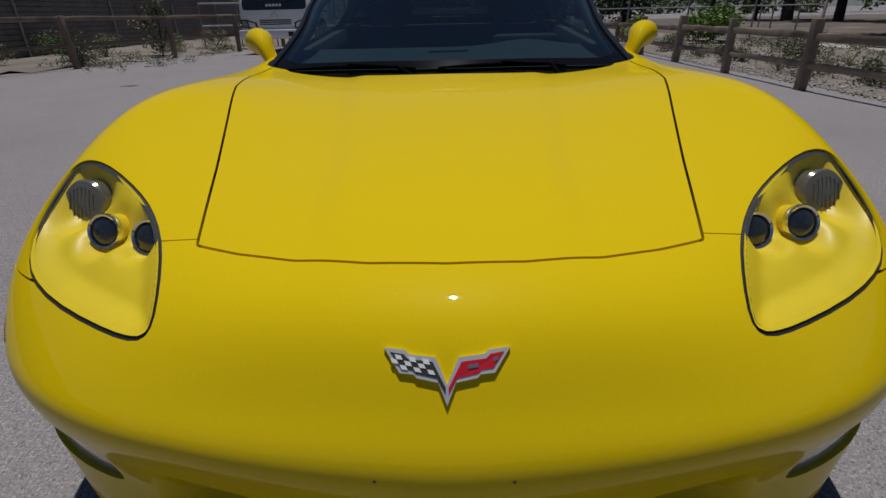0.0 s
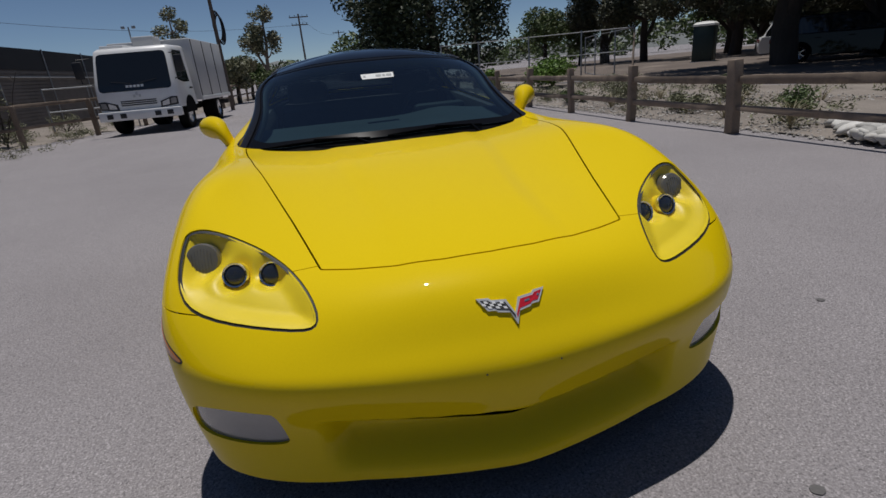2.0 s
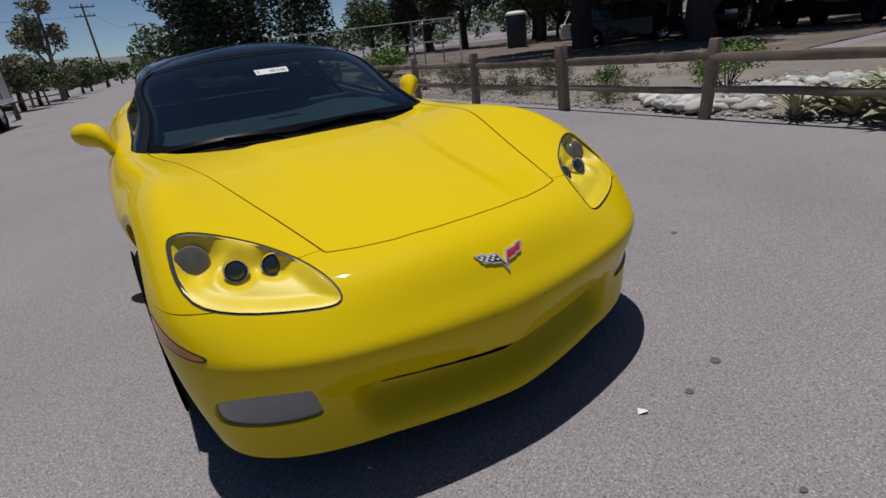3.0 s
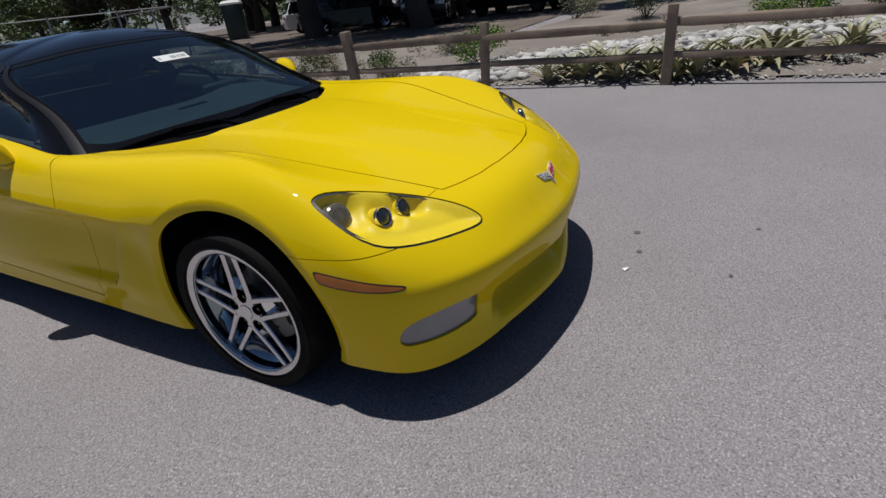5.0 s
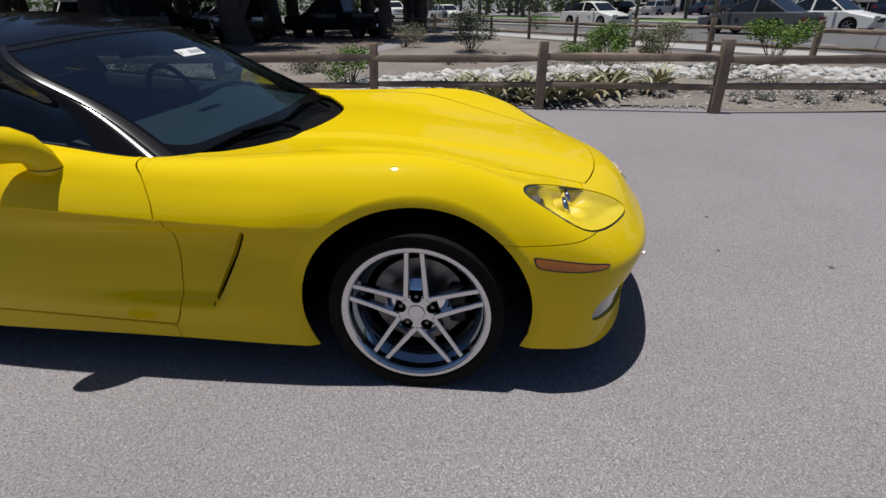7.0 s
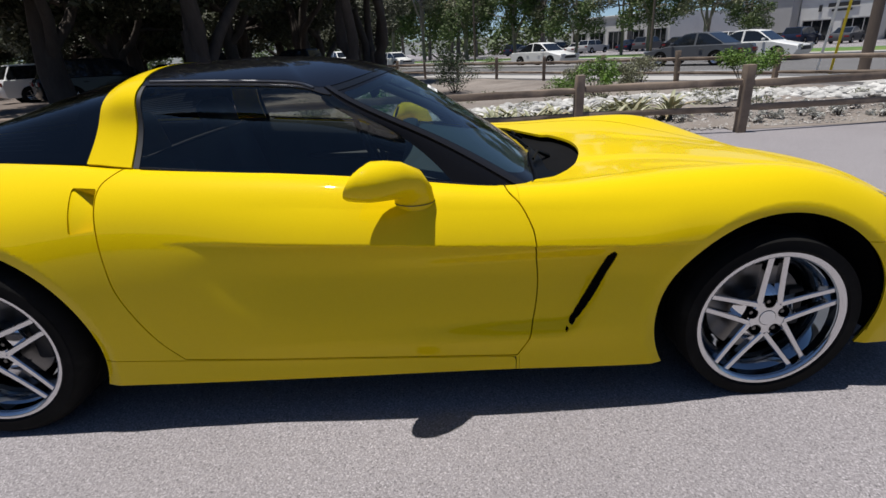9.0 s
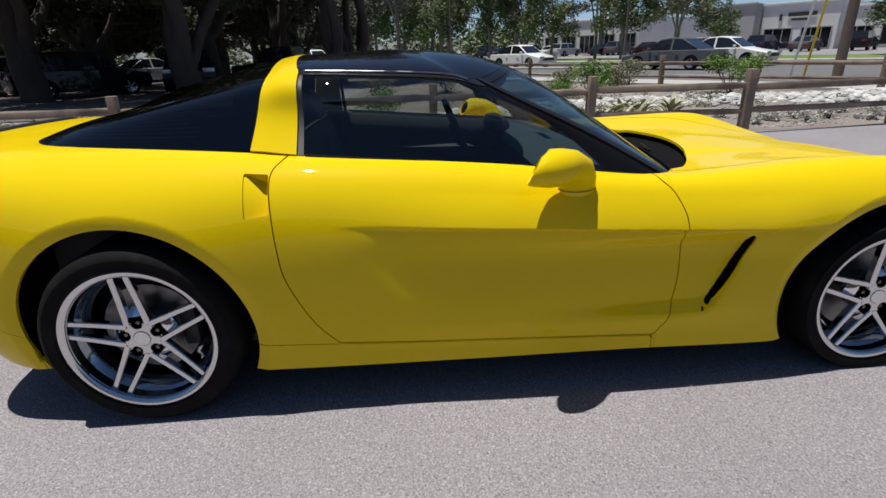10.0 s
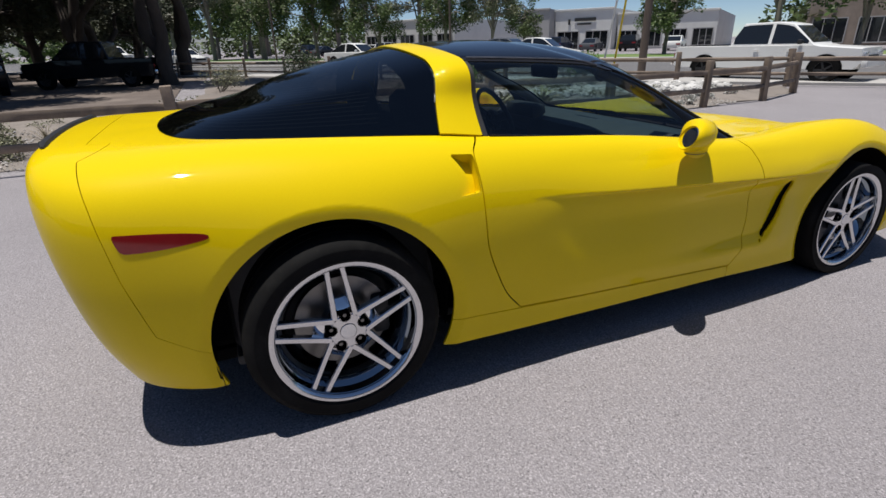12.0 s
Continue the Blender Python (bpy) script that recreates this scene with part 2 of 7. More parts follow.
# ---- the sports car's skins: rings of design points, one list per level, from the nose round one side to the tail ----
BODY_LEVELS = [
    # lower edge
    [(0, -.875, .130), (.30, -.850, .130), (.59, -.772, .130), (.775, -.612, .140), (.835, -.36, .160), (.860, 0, .16), (.862, .40, .142), (.862, .87, .152),
     (.862, 1.4, .158), (.860, 2.0, .165), (.850, 2.3, .165), (.850, 2.69, .18), (.795, 3.05, .185), (.725, 3.258, .195), (.575, 3.39, .205), (.29, 3.425, .21), (0, 3.435, .21)],
    # air intake and fog lamp height
    [(0, -.868, .270), (.30, -.846, .27), (.58, -.780, .272), (.786, -.634, .278), (.858, -.38, .29), (.875, 0, .30), (.872, .40, .30), (.876, .87, .30),
     (.874, 1.4, .30), (.870, 2.0, .30), (.872, 2.3, .30), (.885, 2.69, .32), (.825, 3.055, .33), (.774, 3.292, .35), (.613, 3.44, .36), (.31, 3.47, .36), (0, 3.48, .36)],
    # foremost line of the bumper
    [(0, -.903, .412), (.30, -.878, .412), (.58, -.801, .412), (.792, -.638, .415), (.872, -.39, .42), (.888, 0, .45), (.884, .40, .45), (.893, .87, .45),
     (.890, 1.4, .45), (.886, 2.0, .45), (.893, 2.3, .45), (.906, 2.69, .47), (.843, 3.070, .50), (.793, 3.316, .52), (.637, 3.470, .53), (.32, 3.505, .53), (0, 3.515, .53)],
    # belt crease
    [(0, -.858, .500), (.30, -.835, .49), (.575, -.772, .478), (.792, -.612, .492), (.868, -.38, .535), (.892, 0, .56), (.893, .40, .58), (.903, .87, .60),
     (.900, 1.4, .60), (.890, 2.0, .62), (.893, 2.3, .62), (.902, 2.69, .63), (.838, 3.08, .66), (.788, 3.337, .69), (.634, 3.492, .705), (.32, 3.52, .71), (0, 3.53, .71)],
    # shoulder
    [(0, -.775, .595), (.30, -.752, .580), (.55, -.695, .556), (.766, -.538, .592), (.826, -.33, .668), (.860, 0, .70), (.870, .40, .70), (.884, .87, .705),
     (.878, 1.4, .73), (.858, 2.0, .78), (.850, 2.3, .80), (.842, 2.69, .81), (.792, 3.06, .835), (.746, 3.332, .858), (.604, 3.494, .885), (.31, 3.525, .893), (0, 3.535, .893)],
    # wing crown and hood lip
    [(0, -.590, .652), (.28, -.585, .642), (.48, -.54, .642), (.640, -.38, .702), (.712, -.2, .769), (.730, 0, .808), (.755, .38, .801), (.805, .87, .795),
     (.785, 1.4, .845), (.745, 2.0, .895), (.715, 2.3, .918), (.680, 2.69, .935), (.635, 3.02, .945), (.59, 3.25, .945), (.490, 3.43, .953), (.27, 3.475, .960), (0, 3.485, .962)],
    # hood and deck
    [(0, -.25, .705), (.22, -.25, .703), (.34, -.20, .706), (.440, -.10, .727), (.465, .05, .752), (.475, .15, .766), (.50, .40, .780), (.55, .85, .778),
     (.55, 1.4, .84), (.50, 2.0, .90), (.48, 2.3, .92), (.43, 2.69, .94), (.39, 2.95, .95), (.36, 3.10, .955), (.28, 3.25, .960), (.16, 3.28, .960), (0, 3.30, .962)],
    # spine
    [(0, .10, .754), (0, .12, .756), (0, .15, .760), (0, .20, .765), (0, .27, .770), (0, .33, .774), (0, .45, .780), (0, .80, .782),
     (0, 1.4, .84), (0, 2.0, .90), (0, 2.3, .92), (0, 2.69, .94), (0, 2.90, .95), (0, 3.00, .955), (0, 3.08, .957), (0, 3.12, .958), (0, 3.14, .958)],
]
GLASS_LEVELS = [
    # foot of the glasshouse
    [(0, .700, .785), (.40, .735, .784), (.735, .820, .783), (.762, 1.10, .815), (.744, 1.55, .858), (.716, 2.10, .910), (.690, 2.28, .928), (.618, 2.75, .946), (.45, 3.10, .958), (0, 3.19, .963)],
    [(0, 1.00, .988), (.355, 1.025, .980), (.655, 1.13, .955), (.672, 1.32, .978), (.648, 1.62, 1.012), (.622, 2.10, 1.050), (.600, 2.27, 1.048), (.515, 2.68, 1.025), (.35, 2.97, 1.010), (0, 3.05, 1.005)],
    # roof edge
    [(0, 1.30, 1.158), (.345, 1.34, 1.147), (.566, 1.46, 1.116), (.560, 1.54, 1.130), (.545, 1.70, 1.150), (.522, 2.10, 1.168), (.480, 2.24, 1.152), (.38, 2.56, 1.098), (.22, 2.82, 1.055), (0, 2.90, 1.040)],
    [(0, 1.62, 1.222), (0, 1.64, 1.223), (0, 1.70, 1.226), (0, 1.76, 1.229), (0, 1.85, 1.232), (0, 2.10, 1.225), (0, 2.25, 1.21), (0, 2.55, 1.15), (0, 2.72, 1.11), (0, 2.78, 1.095)],
]


class Skin:
    """A smooth closed sheet through rings of points: u runs round the rings, v from the lowest ring to the spine."""

    def __init__(self, levels):
        half = np.array(levels, float).transpose(1, 0, 2)
        other = half[-2:0:-1] * (-1, 1, 1)
        ring = np.concatenate([half, other])
        n, k = ring.shape[:2]
        self.n, self.top, self.half = n, k - 1, len(half) - 1
        wheel = np.eye(n) * 4 + np.roll(np.eye(n), 1, 0) + np.roll(np.eye(n), -1, 0)
        c = np.tensordot(np.linalg.inv(wheel / 6), ring, 1)
        # one more ring past the spine keeps the crown round
        last, run = c[:, -1], c[:, -1] - c[:, -2]
        turn = (run[:, 0] ** 2 / np.maximum((run[:, :2] ** 2).sum(1), 1e-9))[:, None]
        beyond = np.concatenate([last[:, :2] + run[:, :2], last[:, 2:] + run[:, 2:] * (1 - 2 * turn)], 1)[:, None]
        c = np.concatenate([c, beyond], 1)
        m = k + 1
        line = np.zeros((m, m))
        for i in range(m):
            if i in (0, m - 1):
                line[i, i] = 6
            else:
                line[i, i - 1:i + 2] = (1, 4, 1)
        d = np.einsum("ij,ujc->uic", np.linalg.inv(line / 6), c)
        self.c = np.concatenate([2 * d[:, :1] - d[:, 1:2], d, 2 * d[:, -1:] - d[:, -2:-1]], 1)

    def at(self, uv):
        uv = np.asarray(uv, float)
        u, v = uv[:, 0] % self.n, np.clip(uv[:, 1], 0, self.top)
        i, j = np.floor(u).astype(int), np.minimum(np.floor(v).astype(int), self.top - 1)
        out = np.zeros((len(uv), 3))
        bu, bv = self.basis(u - i), self.basis(v - j)
        for a in range(4):
            for b in range(4):
                out += (bu[a] * bv[b])[:, None] * self.c[(i + a - 1) % self.n, j + b]
        return out

    @staticmethod
    def basis(s):
        return (1 - s) ** 3 / 6, (3 * s ** 3 - 6 * s ** 2 + 4) / 6, (-3 * s ** 3 + 3 * s ** 2 + 3 * s + 1) / 6, s ** 3 / 6

    def shape(self, uv):
        return self.at(uv)

    def normal(self, uv):
        uv, h = np.asarray(uv, float), 2e-3
        du = self.shape(uv + (h, 0)) - self.shape(uv - (h, 0))
        lo, hi = uv.copy(), uv.copy()
        lo[:, 1], hi[:, 1] = np.maximum(uv[:, 1] - h, 0), np.minimum(uv[:, 1] + h, self.top - 1e-3)
        nrm = np.cross(du, self.shape(hi) - self.shape(lo))
        return nrm / np.maximum(np.linalg.norm(nrm, axis=1), 1e-9)[:, None]


class BodySkin(Skin):
    """The body, with the hood's raised middle, the door's crease and the scoops pressed into it."""

    def smooth_hood(self):
        """Fits one even surface for the hood between the wing crowns."""
        q = np.array([((u + .5 * (k % 2)) % self.n, v) for k, u in enumerate(np.arange(-7.2, 7.3, .2)) for v in np.arange(4.9, 7.05, .1)])
        p = self.at(q)
        self.hood = np.linalg.lstsq(self.terms(p), p[:, 2], rcond=None)[0]
        return self

    @staticmethod
    def terms(p):
        x, y = np.abs(p[:, 0]) / .7, p[:, 1]
        return np.stack([x ** a * y ** b for a in (0, 2, 4, 6) for b in range(7)], 1)

    def shape(self, uv):
        p = self.at(uv)
        v = np.asarray(uv, float)[:, 1]
        flat = np.clip((v - 4.95) / 1.1, 0, 1)
        flat = flat * flat * (3 - 2 * flat) * np.clip((.95 - p[:, 1]) / .15, 0, 1)
        p[:, 2] += flat * (self.terms(np.stack([p[:, 0], np.clip(p[:, 1], -.7, .95)], 1)) @ self.hood - p[:, 2])
        ax, y, z = np.abs(p[:, 0]), p[:, 1], p[:, 2]
        ease = lambda a, b, q: (lambda s: s * s * (3 - 2 * s))(np.clip((q - a) / (b - a), 0, 1))  # noqa: E731
        # raised middle of the hood between two soft creases
        on = ease(-.85, -.35, y) * (1 - ease(.80, .95, y)) * ease(.4, .5, z)
        edge = .20 + .12 * ease(-.6, .7, y)
        p[:, 2] += on * .009 * (1 - ease(edge - .02, edge + .055, ax))
        # crease along the door: the flank tucks in below it
        side = ease(.70, .80, ax) * ease(.25, .5, y) * (1 - ease(1.50, 2.02, y))
        h = z - .062 * np.maximum(y, .5) + .047
        tuck = ease(.632, .617, h) * (1 - ease(.60, .25, h))
        p[:, 0] += np.sign(p[:, 0]) * side * (.013 * np.clip((.735 - h) / .10, 0, 1) * ease(.50, .60, h) - .030 * tuck)
        # the lower door swells out again towards the sill
        swell = ease(.70, .80, ax) * ease(.40, .60, y) * (1 - ease(1.65, 2.05, y)) * ease(.60, .38, z) * ease(.21, .33, z)
        p[:, 0] += np.sign(p[:, 0]) * .0155 * swell
        # the nose comes to a soft point in the middle
        p[:, 1] += (1 - ease(.26, .5, z)) * ease(-.5, -.8, y) * .10 * (np.sqrt(np.minimum(ax, .4) ** 2 + .0009) - .03)
        # the flank turns in towards the wheel arches
        for cy, cz, wide, high in ((0, .310, .386, .366), (2.706, .328, .406, .404)):
            d = np.hypot((y - cy) / wide, (z - cz) / high) * .38 - .38
            p[:, 0] -= np.sign(p[:, 0]) * .015 * ease(.6, .75, ax) * np.clip(1 - np.maximum(d, 0) / .042, 0, 1) ** 1.25
        # lower intake: the valance lies back under the overhanging nose
        lip = .290 + .07 * np.sqrt(np.minimum(ax, .5) ** 2 + .0004)
        dish = (1 - ease(.40, .50, ax)) * ease(-.5, -.7, y) * ease(lip + .004, lip - .016, z) * ease(.145, .25, z)
        p[:, 1] += .070 * dish
        # scoop behind the front wheel
        scoop = ease(.70, .80, ax) * ease(.525, .585, y - (.60 - z) * .45) * (1 - ease(.84, 1.45, y)) * ease(.28, .36, z) * (1 - ease(.56, .615, z))
        p[:, 0] -= np.sign(p[:, 0]) * .030 * scoop
        return p


body_skin, glass_skin = BodySkin(BODY_LEVELS).smooth_hood(), Skin(GLASS_LEVELS)


class Sheet:
    """Polygons in a skin's (u, v); cut() divides them along the zero line of a function of the place."""

    def __init__(self, skin, u0, u1, nu, v0, v1, nv):
        self.skin, self.uv = skin, [(u0 + (u1 - u0) * i / nu, v0 + (v1 - v0) * j / nv) for i in range(nu + 1) for j in range(nv + 1)]
        self.places = skin.shape(self.uv)
        w = nv + 1
        self.all = [(i * w + j, i * w + w + j, i * w + w + j + 1, i * w + j + 1) for i in range(nu) for j in range(nv)]
        self.seam = abs((u1 - u0) - skin.n) < 1e-6
        if self.seam:
            last = nu * w
            self.all = [tuple(k - last if k >= last else k for k in p) for p in self.all]

    def cut(self, polys, fn):
        """The polygons where fn is negative, and those where it is positive."""
        value = np.asarray(fn(self.places, np.array(self.uv)), float)
        low, high, made = [], [], {}
        extra_uv, extra_val, base = [], [], len(self.uv)
        for poly in polys:
            s = value[list(poly)]
            if s.max() <= 0:
                low.append(poly)
            elif s.min() >= 0:
                high.append(poly)
            else:
                a, b = [], []
                for k, i in enumerate(poly):
                    j = poly[(k + 1) % len(poly)]
                    (a if value[i] <= 0 else b).append(i)
                    if (value[i] <= 0) != (value[j] <= 0):
                        key = (min(i, j), max(i, j))
                        if key not in made:
                            f = value[key[0]] / (value[key[0]] - value[key[1]])
                            q, r = self.uv[key[0]], self.uv[key[1]]
                            ru = r[0]
                            if self.seam and abs(ru - q[0]) > self.skin.n / 2:
                                ru += self.skin.n if ru < q[0] else -self.skin.n
                            made[key] = base + len(extra_uv)
                            extra_uv.append((q[0] + (ru - q[0]) * f, q[1] + (r[1] - q[1]) * f))
                        a.append(made[key]), b.append(made[key])
                if len(a) > 2:
                    low.append(tuple(a))
                if len(b) > 2:
                    high.append(tuple(b))
        if extra_uv:
            self.uv += extra_uv
            self.places = np.concatenate([self.places, self.skin.shape(extra_uv)])
        return low, high

    def slot(self, polys, fn, gap=.0022):
        """As cut(), with a gap left open along the line."""
        low, rest = self.cut(polys, lambda p, q: fn(p, q) + gap)
        _, high = self.cut(rest, lambda p, q: fn(p, q) - gap)
        return low, high


def inside(poly, a, b):
    """Signed distance to a closed outline, negative inside it, over two coordinates."""
    poly = np.array(poly, float)
    nxt = np.roll(poly, -1, 0)
    far, odd = np.full(len(a), 1e9), np.zeros(len(a), bool)
    for (x0, y0), (x1, y1) in zip(poly, nxt):
        dx, dy = x1 - x0, y1 - y0
        s = np.clip(((a - x0) * dx + (b - y0) * dy) / (dx * dx + dy * dy + 1e-12), 0, 1)
        far = np.minimum(far, np.hypot(a - x0 - s * dx, b - y0 - s * dy))
        cross = ((y0 > b) != (y1 > b)) & (a < (x1 - x0) * (b - y0) / (y1 - y0 + 1e-12) + x0)
        odd ^= cross
    return np.where(odd, -far, far)


def rounded(points, steps=6):
    """A smooth closed outline near the given corners (quadratic B-spline)."""
    pts = np.array(points, float)
    out = []
    for i in range(len(pts)):
        a, b, c = (pts[i - 1] + pts[i]) / 2, pts[i], (pts[i] + pts[(i + 1) % len(pts)]) / 2
        for k in range(steps):
            s = k / steps
            out.append((1 - s) ** 2 * a + 2 * s * (1 - s) * b + s * s * c)
    return np.array(out)


# ---- the yellow sports car ----
car = thing("sports_car", "glossy yellow two-door sports coupe with black roof parked on asphalt", "car")


def panel(name, sheet, polys, material, parent, label="", push=0.0, wall=0.0):
    """A panel of a skin as a mesh with the skin's own normals. push: how far it lies out of the skin; wall: depth of a rim turned inwards."""
    used = sorted({i for p in polys for i in p})
    index = {v: k for k, v in enumerate(used)}
    uv = np.array([sheet.uv[i] for i in used])
    nrm = sheet.skin.normal(uv)
    out = push(sheet.places[used]) if callable(push) else np.full(len(used), push)
    co = sheet.places[used] + nrm * out[:, None]
    faces = [tuple(index[i] for i in p) for p in polys]
    verts, normals = [tuple(c) for c in co], [tuple(n) for n in nrm]
    if wall:
        seen = {}
        for f in faces:
            for a, b in zip(f, f[1:] + f[:1]):
                seen[(a, b)] = seen.get((a, b), 0) + 1
        rim = [(a, b) for a, b in seen if (b, a) not in seen]
        deep, top = {}, {}
        for a, b in rim:
            for i in (a, b):
                if i not in deep:
                    top[i] = len(verts)
                    verts.append(tuple(co[i])), normals.append((0, 0, 0))
                    deep[i] = len(verts)
                    verts.append(tuple(co[i] - nrm[i] * (out[i] if wall == "skin" else wall))), normals.append((0, 0, 0))
        faces += [(top[b], top[a], deep[a], deep[b]) for a, b in rim]
    me = bpy.data.meshes.new(name)
    me.from_pydata(verts, [], faces)
    me.materials.append(material)
    me.update()
    for f in me.polygons:
        f.use_smooth = True
    me.normals_split_custom_set_from_vertices(normals)
    ob = new(name, me)
    ob.parent = parent
    return tagged(ob, label) if label else ob


def sides(sheet, polys):
    """The polygons at negative and at positive x."""
    low, high = [], []
    for p in polys:
        (low if sheet.places[list(p), 0].mean() < 0 else high).append(p)
    return low, high


def follow(pairs, at):
    """A line through (at, value) pairs, read at an array."""
    a, b = np.array(sorted(pairs)).T
    return np.interp(at, a, b)


def mirrored(points):
    return [*points, *[(-x, y) for x, y in points[::-1]]]


GLASS_FOOT = glass_skin.at([(u * .25, 0) for u in range(18 * 4)])[:, :2]
WHEEL_F, WHEEL_R = (0.0, .322), (2.706, .340)   # middles of the wheel arches
LAMP = rounded([(.765, -.340), (.718, -.350), (.655, -.390), (.580, -.454), (.536, -.505), (.492, -.573), (.458, -.655), (.440, -.722), (.448, -.747), (.478, -.745), (.542, -.717), (.645, -.661), (.727, -.602), (.775, -.547), (.794, -.475), (.790, -.405), (.783, -.352)], 2)
FOG = rounded([(.805, .300), (.790, .345), (.70, .362), (.600, .358), (.580, .356), (.563, .272), (.561, .250), (.66, .244), (.775, .252), (.80, .262)], 4)
MARK_F = rounded([(-.378, .530), (-.388, .531), (-.50, .511), (-.630, .478), (-.640, .470), (-.630, .458), (-.50, .472), (-.405, .488), (-.390, .498)], 4)
MARK_R = rounded([(3.045, .728), (3.06, .738), (3.18, .752), (3.285, .757), (3.296, .757), (3.282, .706), (3.268, .702), (3.18, .703), (3.06, .718)], 4)
VENT = rounded([(.536, .594), (.568, .584), (.600, .515), (.655, .415), (.714, .302), (.700, .296), (.618, .430), (.572, .520)], 4)
HANDLE = [(2.272, .874), (2.192, .868), (2.194, .752), (2.272, .744)]


def eased(points, steps=6):
    """A smooth open line through the given points (Catmull-Rom)."""
    pts = np.array([2 * np.array(points[0]) - points[1], *points, 2 * np.array(points[-1]) - points[-2]], float)
    out = []
    for i in range(1, len(pts) - 2):
        for k in range(steps):
            t = k / steps
            out.append(.5 * (2 * pts[i] + (pts[i + 1] - pts[i - 1]) * t + (2 * pts[i - 1] - 5 * pts[i] + 4 * pts[i + 1] - pts[i + 2]) * t * t + (3 * pts[i] - pts[i - 1] - 3 * pts[i + 1] + pts[i + 2]) * t ** 3))
    return [tuple(p) for p in out] + [tuple(points[-1])]


DOOR = (eased([(.905, .86), (.897, .80), (.858, .758), (.825, .69), (.815, .633), (.800, .53), (.802, .435), (.826, .296), (.868, .213)]) + [(1.45, .242)]
        + eased([(2.02, .268), (2.085, .345), (2.137, .45), (2.172, .55), (2.182, .65), (2.187, .75), (2.190, .83), (2.182, .876), (2.150, .905), (2.11, .93)]))
SILL = [(.872, .2075), (1.45, .2365), (2.02, .2625), (2.60, .290), (2.60, 0), (.872, 0)]
HOOD = mirrored([(0, -.682), (.12, -.676), (.24, -.655), (.34, -.625), (.424, -.592), (.487, -.335), (.553, -.085), (.622, .17), (.672, .44), (.705, .66), (.722, .80), (.60, .755), (.45, .713), (.25, .678), (0, .665)])


def arch(p, wheel, wide, high):
    return np.hypot((p[:, 1] - wheel[0]) / wide, (p[:, 2] - wheel[1] + .012) / high) * .38 - .38



def intake_top(p):
    return .290 + .07 * np.sqrt(np.minimum(np.abs(p[:, 0]), .5) ** 2 + .0004)


def hood_end(p):
    x = np.abs(p[:, 0])
    return .475 + .23 * (np.minimum(x, .62) / .62) ** 2 + 1.8 * np.clip(x - .62, 0, .10)


body = Sheet(body_skin, 0, body_skin.n, 832, 0, body_skin.top, 168)
shell = body.all
_, shell = body.cut(shell, lambda p, q: np.where(p[:, 2] > .72, inside(GLASS_FOOT, p[:, 0], p[:, 1]), 1.0))
_, shell = body.cut(shell, lambda p, q: np.where(p[:, 2] > .6, np.maximum(np.maximum(hood_end(p) - p[:, 1], np.abs(p[:, 0]) - .715), p[:, 1] - 1.0), 1.0))
for wheel, wide, high in ((WHEEL_F, .392, .370), (WHEEL_R, .406, .404)):
    _, shell = body.cut(shell, lambda p, q: arch(p, wheel, wide, high))
lamps, shell = body.cut(shell, lambda p, q: np.maximum(inside(LAMP, np.abs(p[:, 0]), p[:, 1]), .50 - p[:, 2]))
fogs, shell = body.cut(shell, lambda p, q: np.where(p[:, 1] < -.4, inside(FOG, np.abs(p[:, 0]), p[:, 2]), 1.0))
marks_f, shell = body.cut(shell, lambda p, q: np.where(np.abs(p[:, 0]) > .7, inside(MARK_F, p[:, 1], p[:, 2]), 1.0))
marks_f, marks_f_rim = body.cut(marks_f, lambda p, q: inside(MARK_F, p[:, 1], p[:, 2]) + .0045)
marks_r, shell = body.cut(shell, lambda p, q: np.where(np.abs(p[:, 0]) > .6, inside(MARK_R, p[:, 1], p[:, 2]), 1.0))
vents, shell = body.cut(shell, lambda p, q: np.where(np.abs(p[:, 0]) > .7, inside(VENT, p[:, 1], p[:, 2]), 1.0))
grips, shell = body.cut(shell, lambda p, q: np.where(np.abs(p[:, 0]) > .6, inside(HANDLE, p[:, 1], p[:, 2]), 1.0))
intake, shell = body.cut(shell, lambda p, q: np.where(p[:, 1] < -.6, np.maximum(np.maximum(np.abs(p[:, 0]) - .47, p[:, 2] - intake_top(p)), intake_top(p) - .062 * np.clip((.48 - np.abs(p[:, 0])) / .10, 0, 1) - p[:, 2]), 1.0))
hood, shell = body.slot(shell, lambda p, q: np.where(p[:, 2] > .5, inside(HOOD, p[:, 0], p[:, 1]), 1.0), .0026)
doors, shell = body.slot(shell, lambda p, q: np.where(np.abs(p[:, 0]) > .5, inside(DOOR, p[:, 1], p[:, 2]), 1.0), .0022)
sills, shell = body.slot(shell, lambda p, q: np.where(np.abs(p[:, 0]) > .5, inside(SILL, p[:, 1], p[:, 2]), 1.0), .0014)
nose, shell = body.slot(shell, lambda p, q: np.where(p[:, 1] > -.2, 1.0, np.where(np.abs(p[:, 0]) < .62, p[:, 1] + .575, p[:, 2] - .565)), .0012)
tail_line = [(.2, 3.10), (.33, 3.11), (.43, 3.25), (.62, 3.30), (.83, 3.335), (.935, 3.36), (.955, 3.30), (1.0, 3.20)]
shell, tail = body.slot(shell, lambda p, q: np.where(np.abs(p[:, 0]) < .45, p[:, 1] - 3.36, p[:, 1] - follow(tail_line, p[:, 2])), .0012)
wings, quarters = body.slot(shell, lambda p, q: p[:, 1] - .86, .0005)

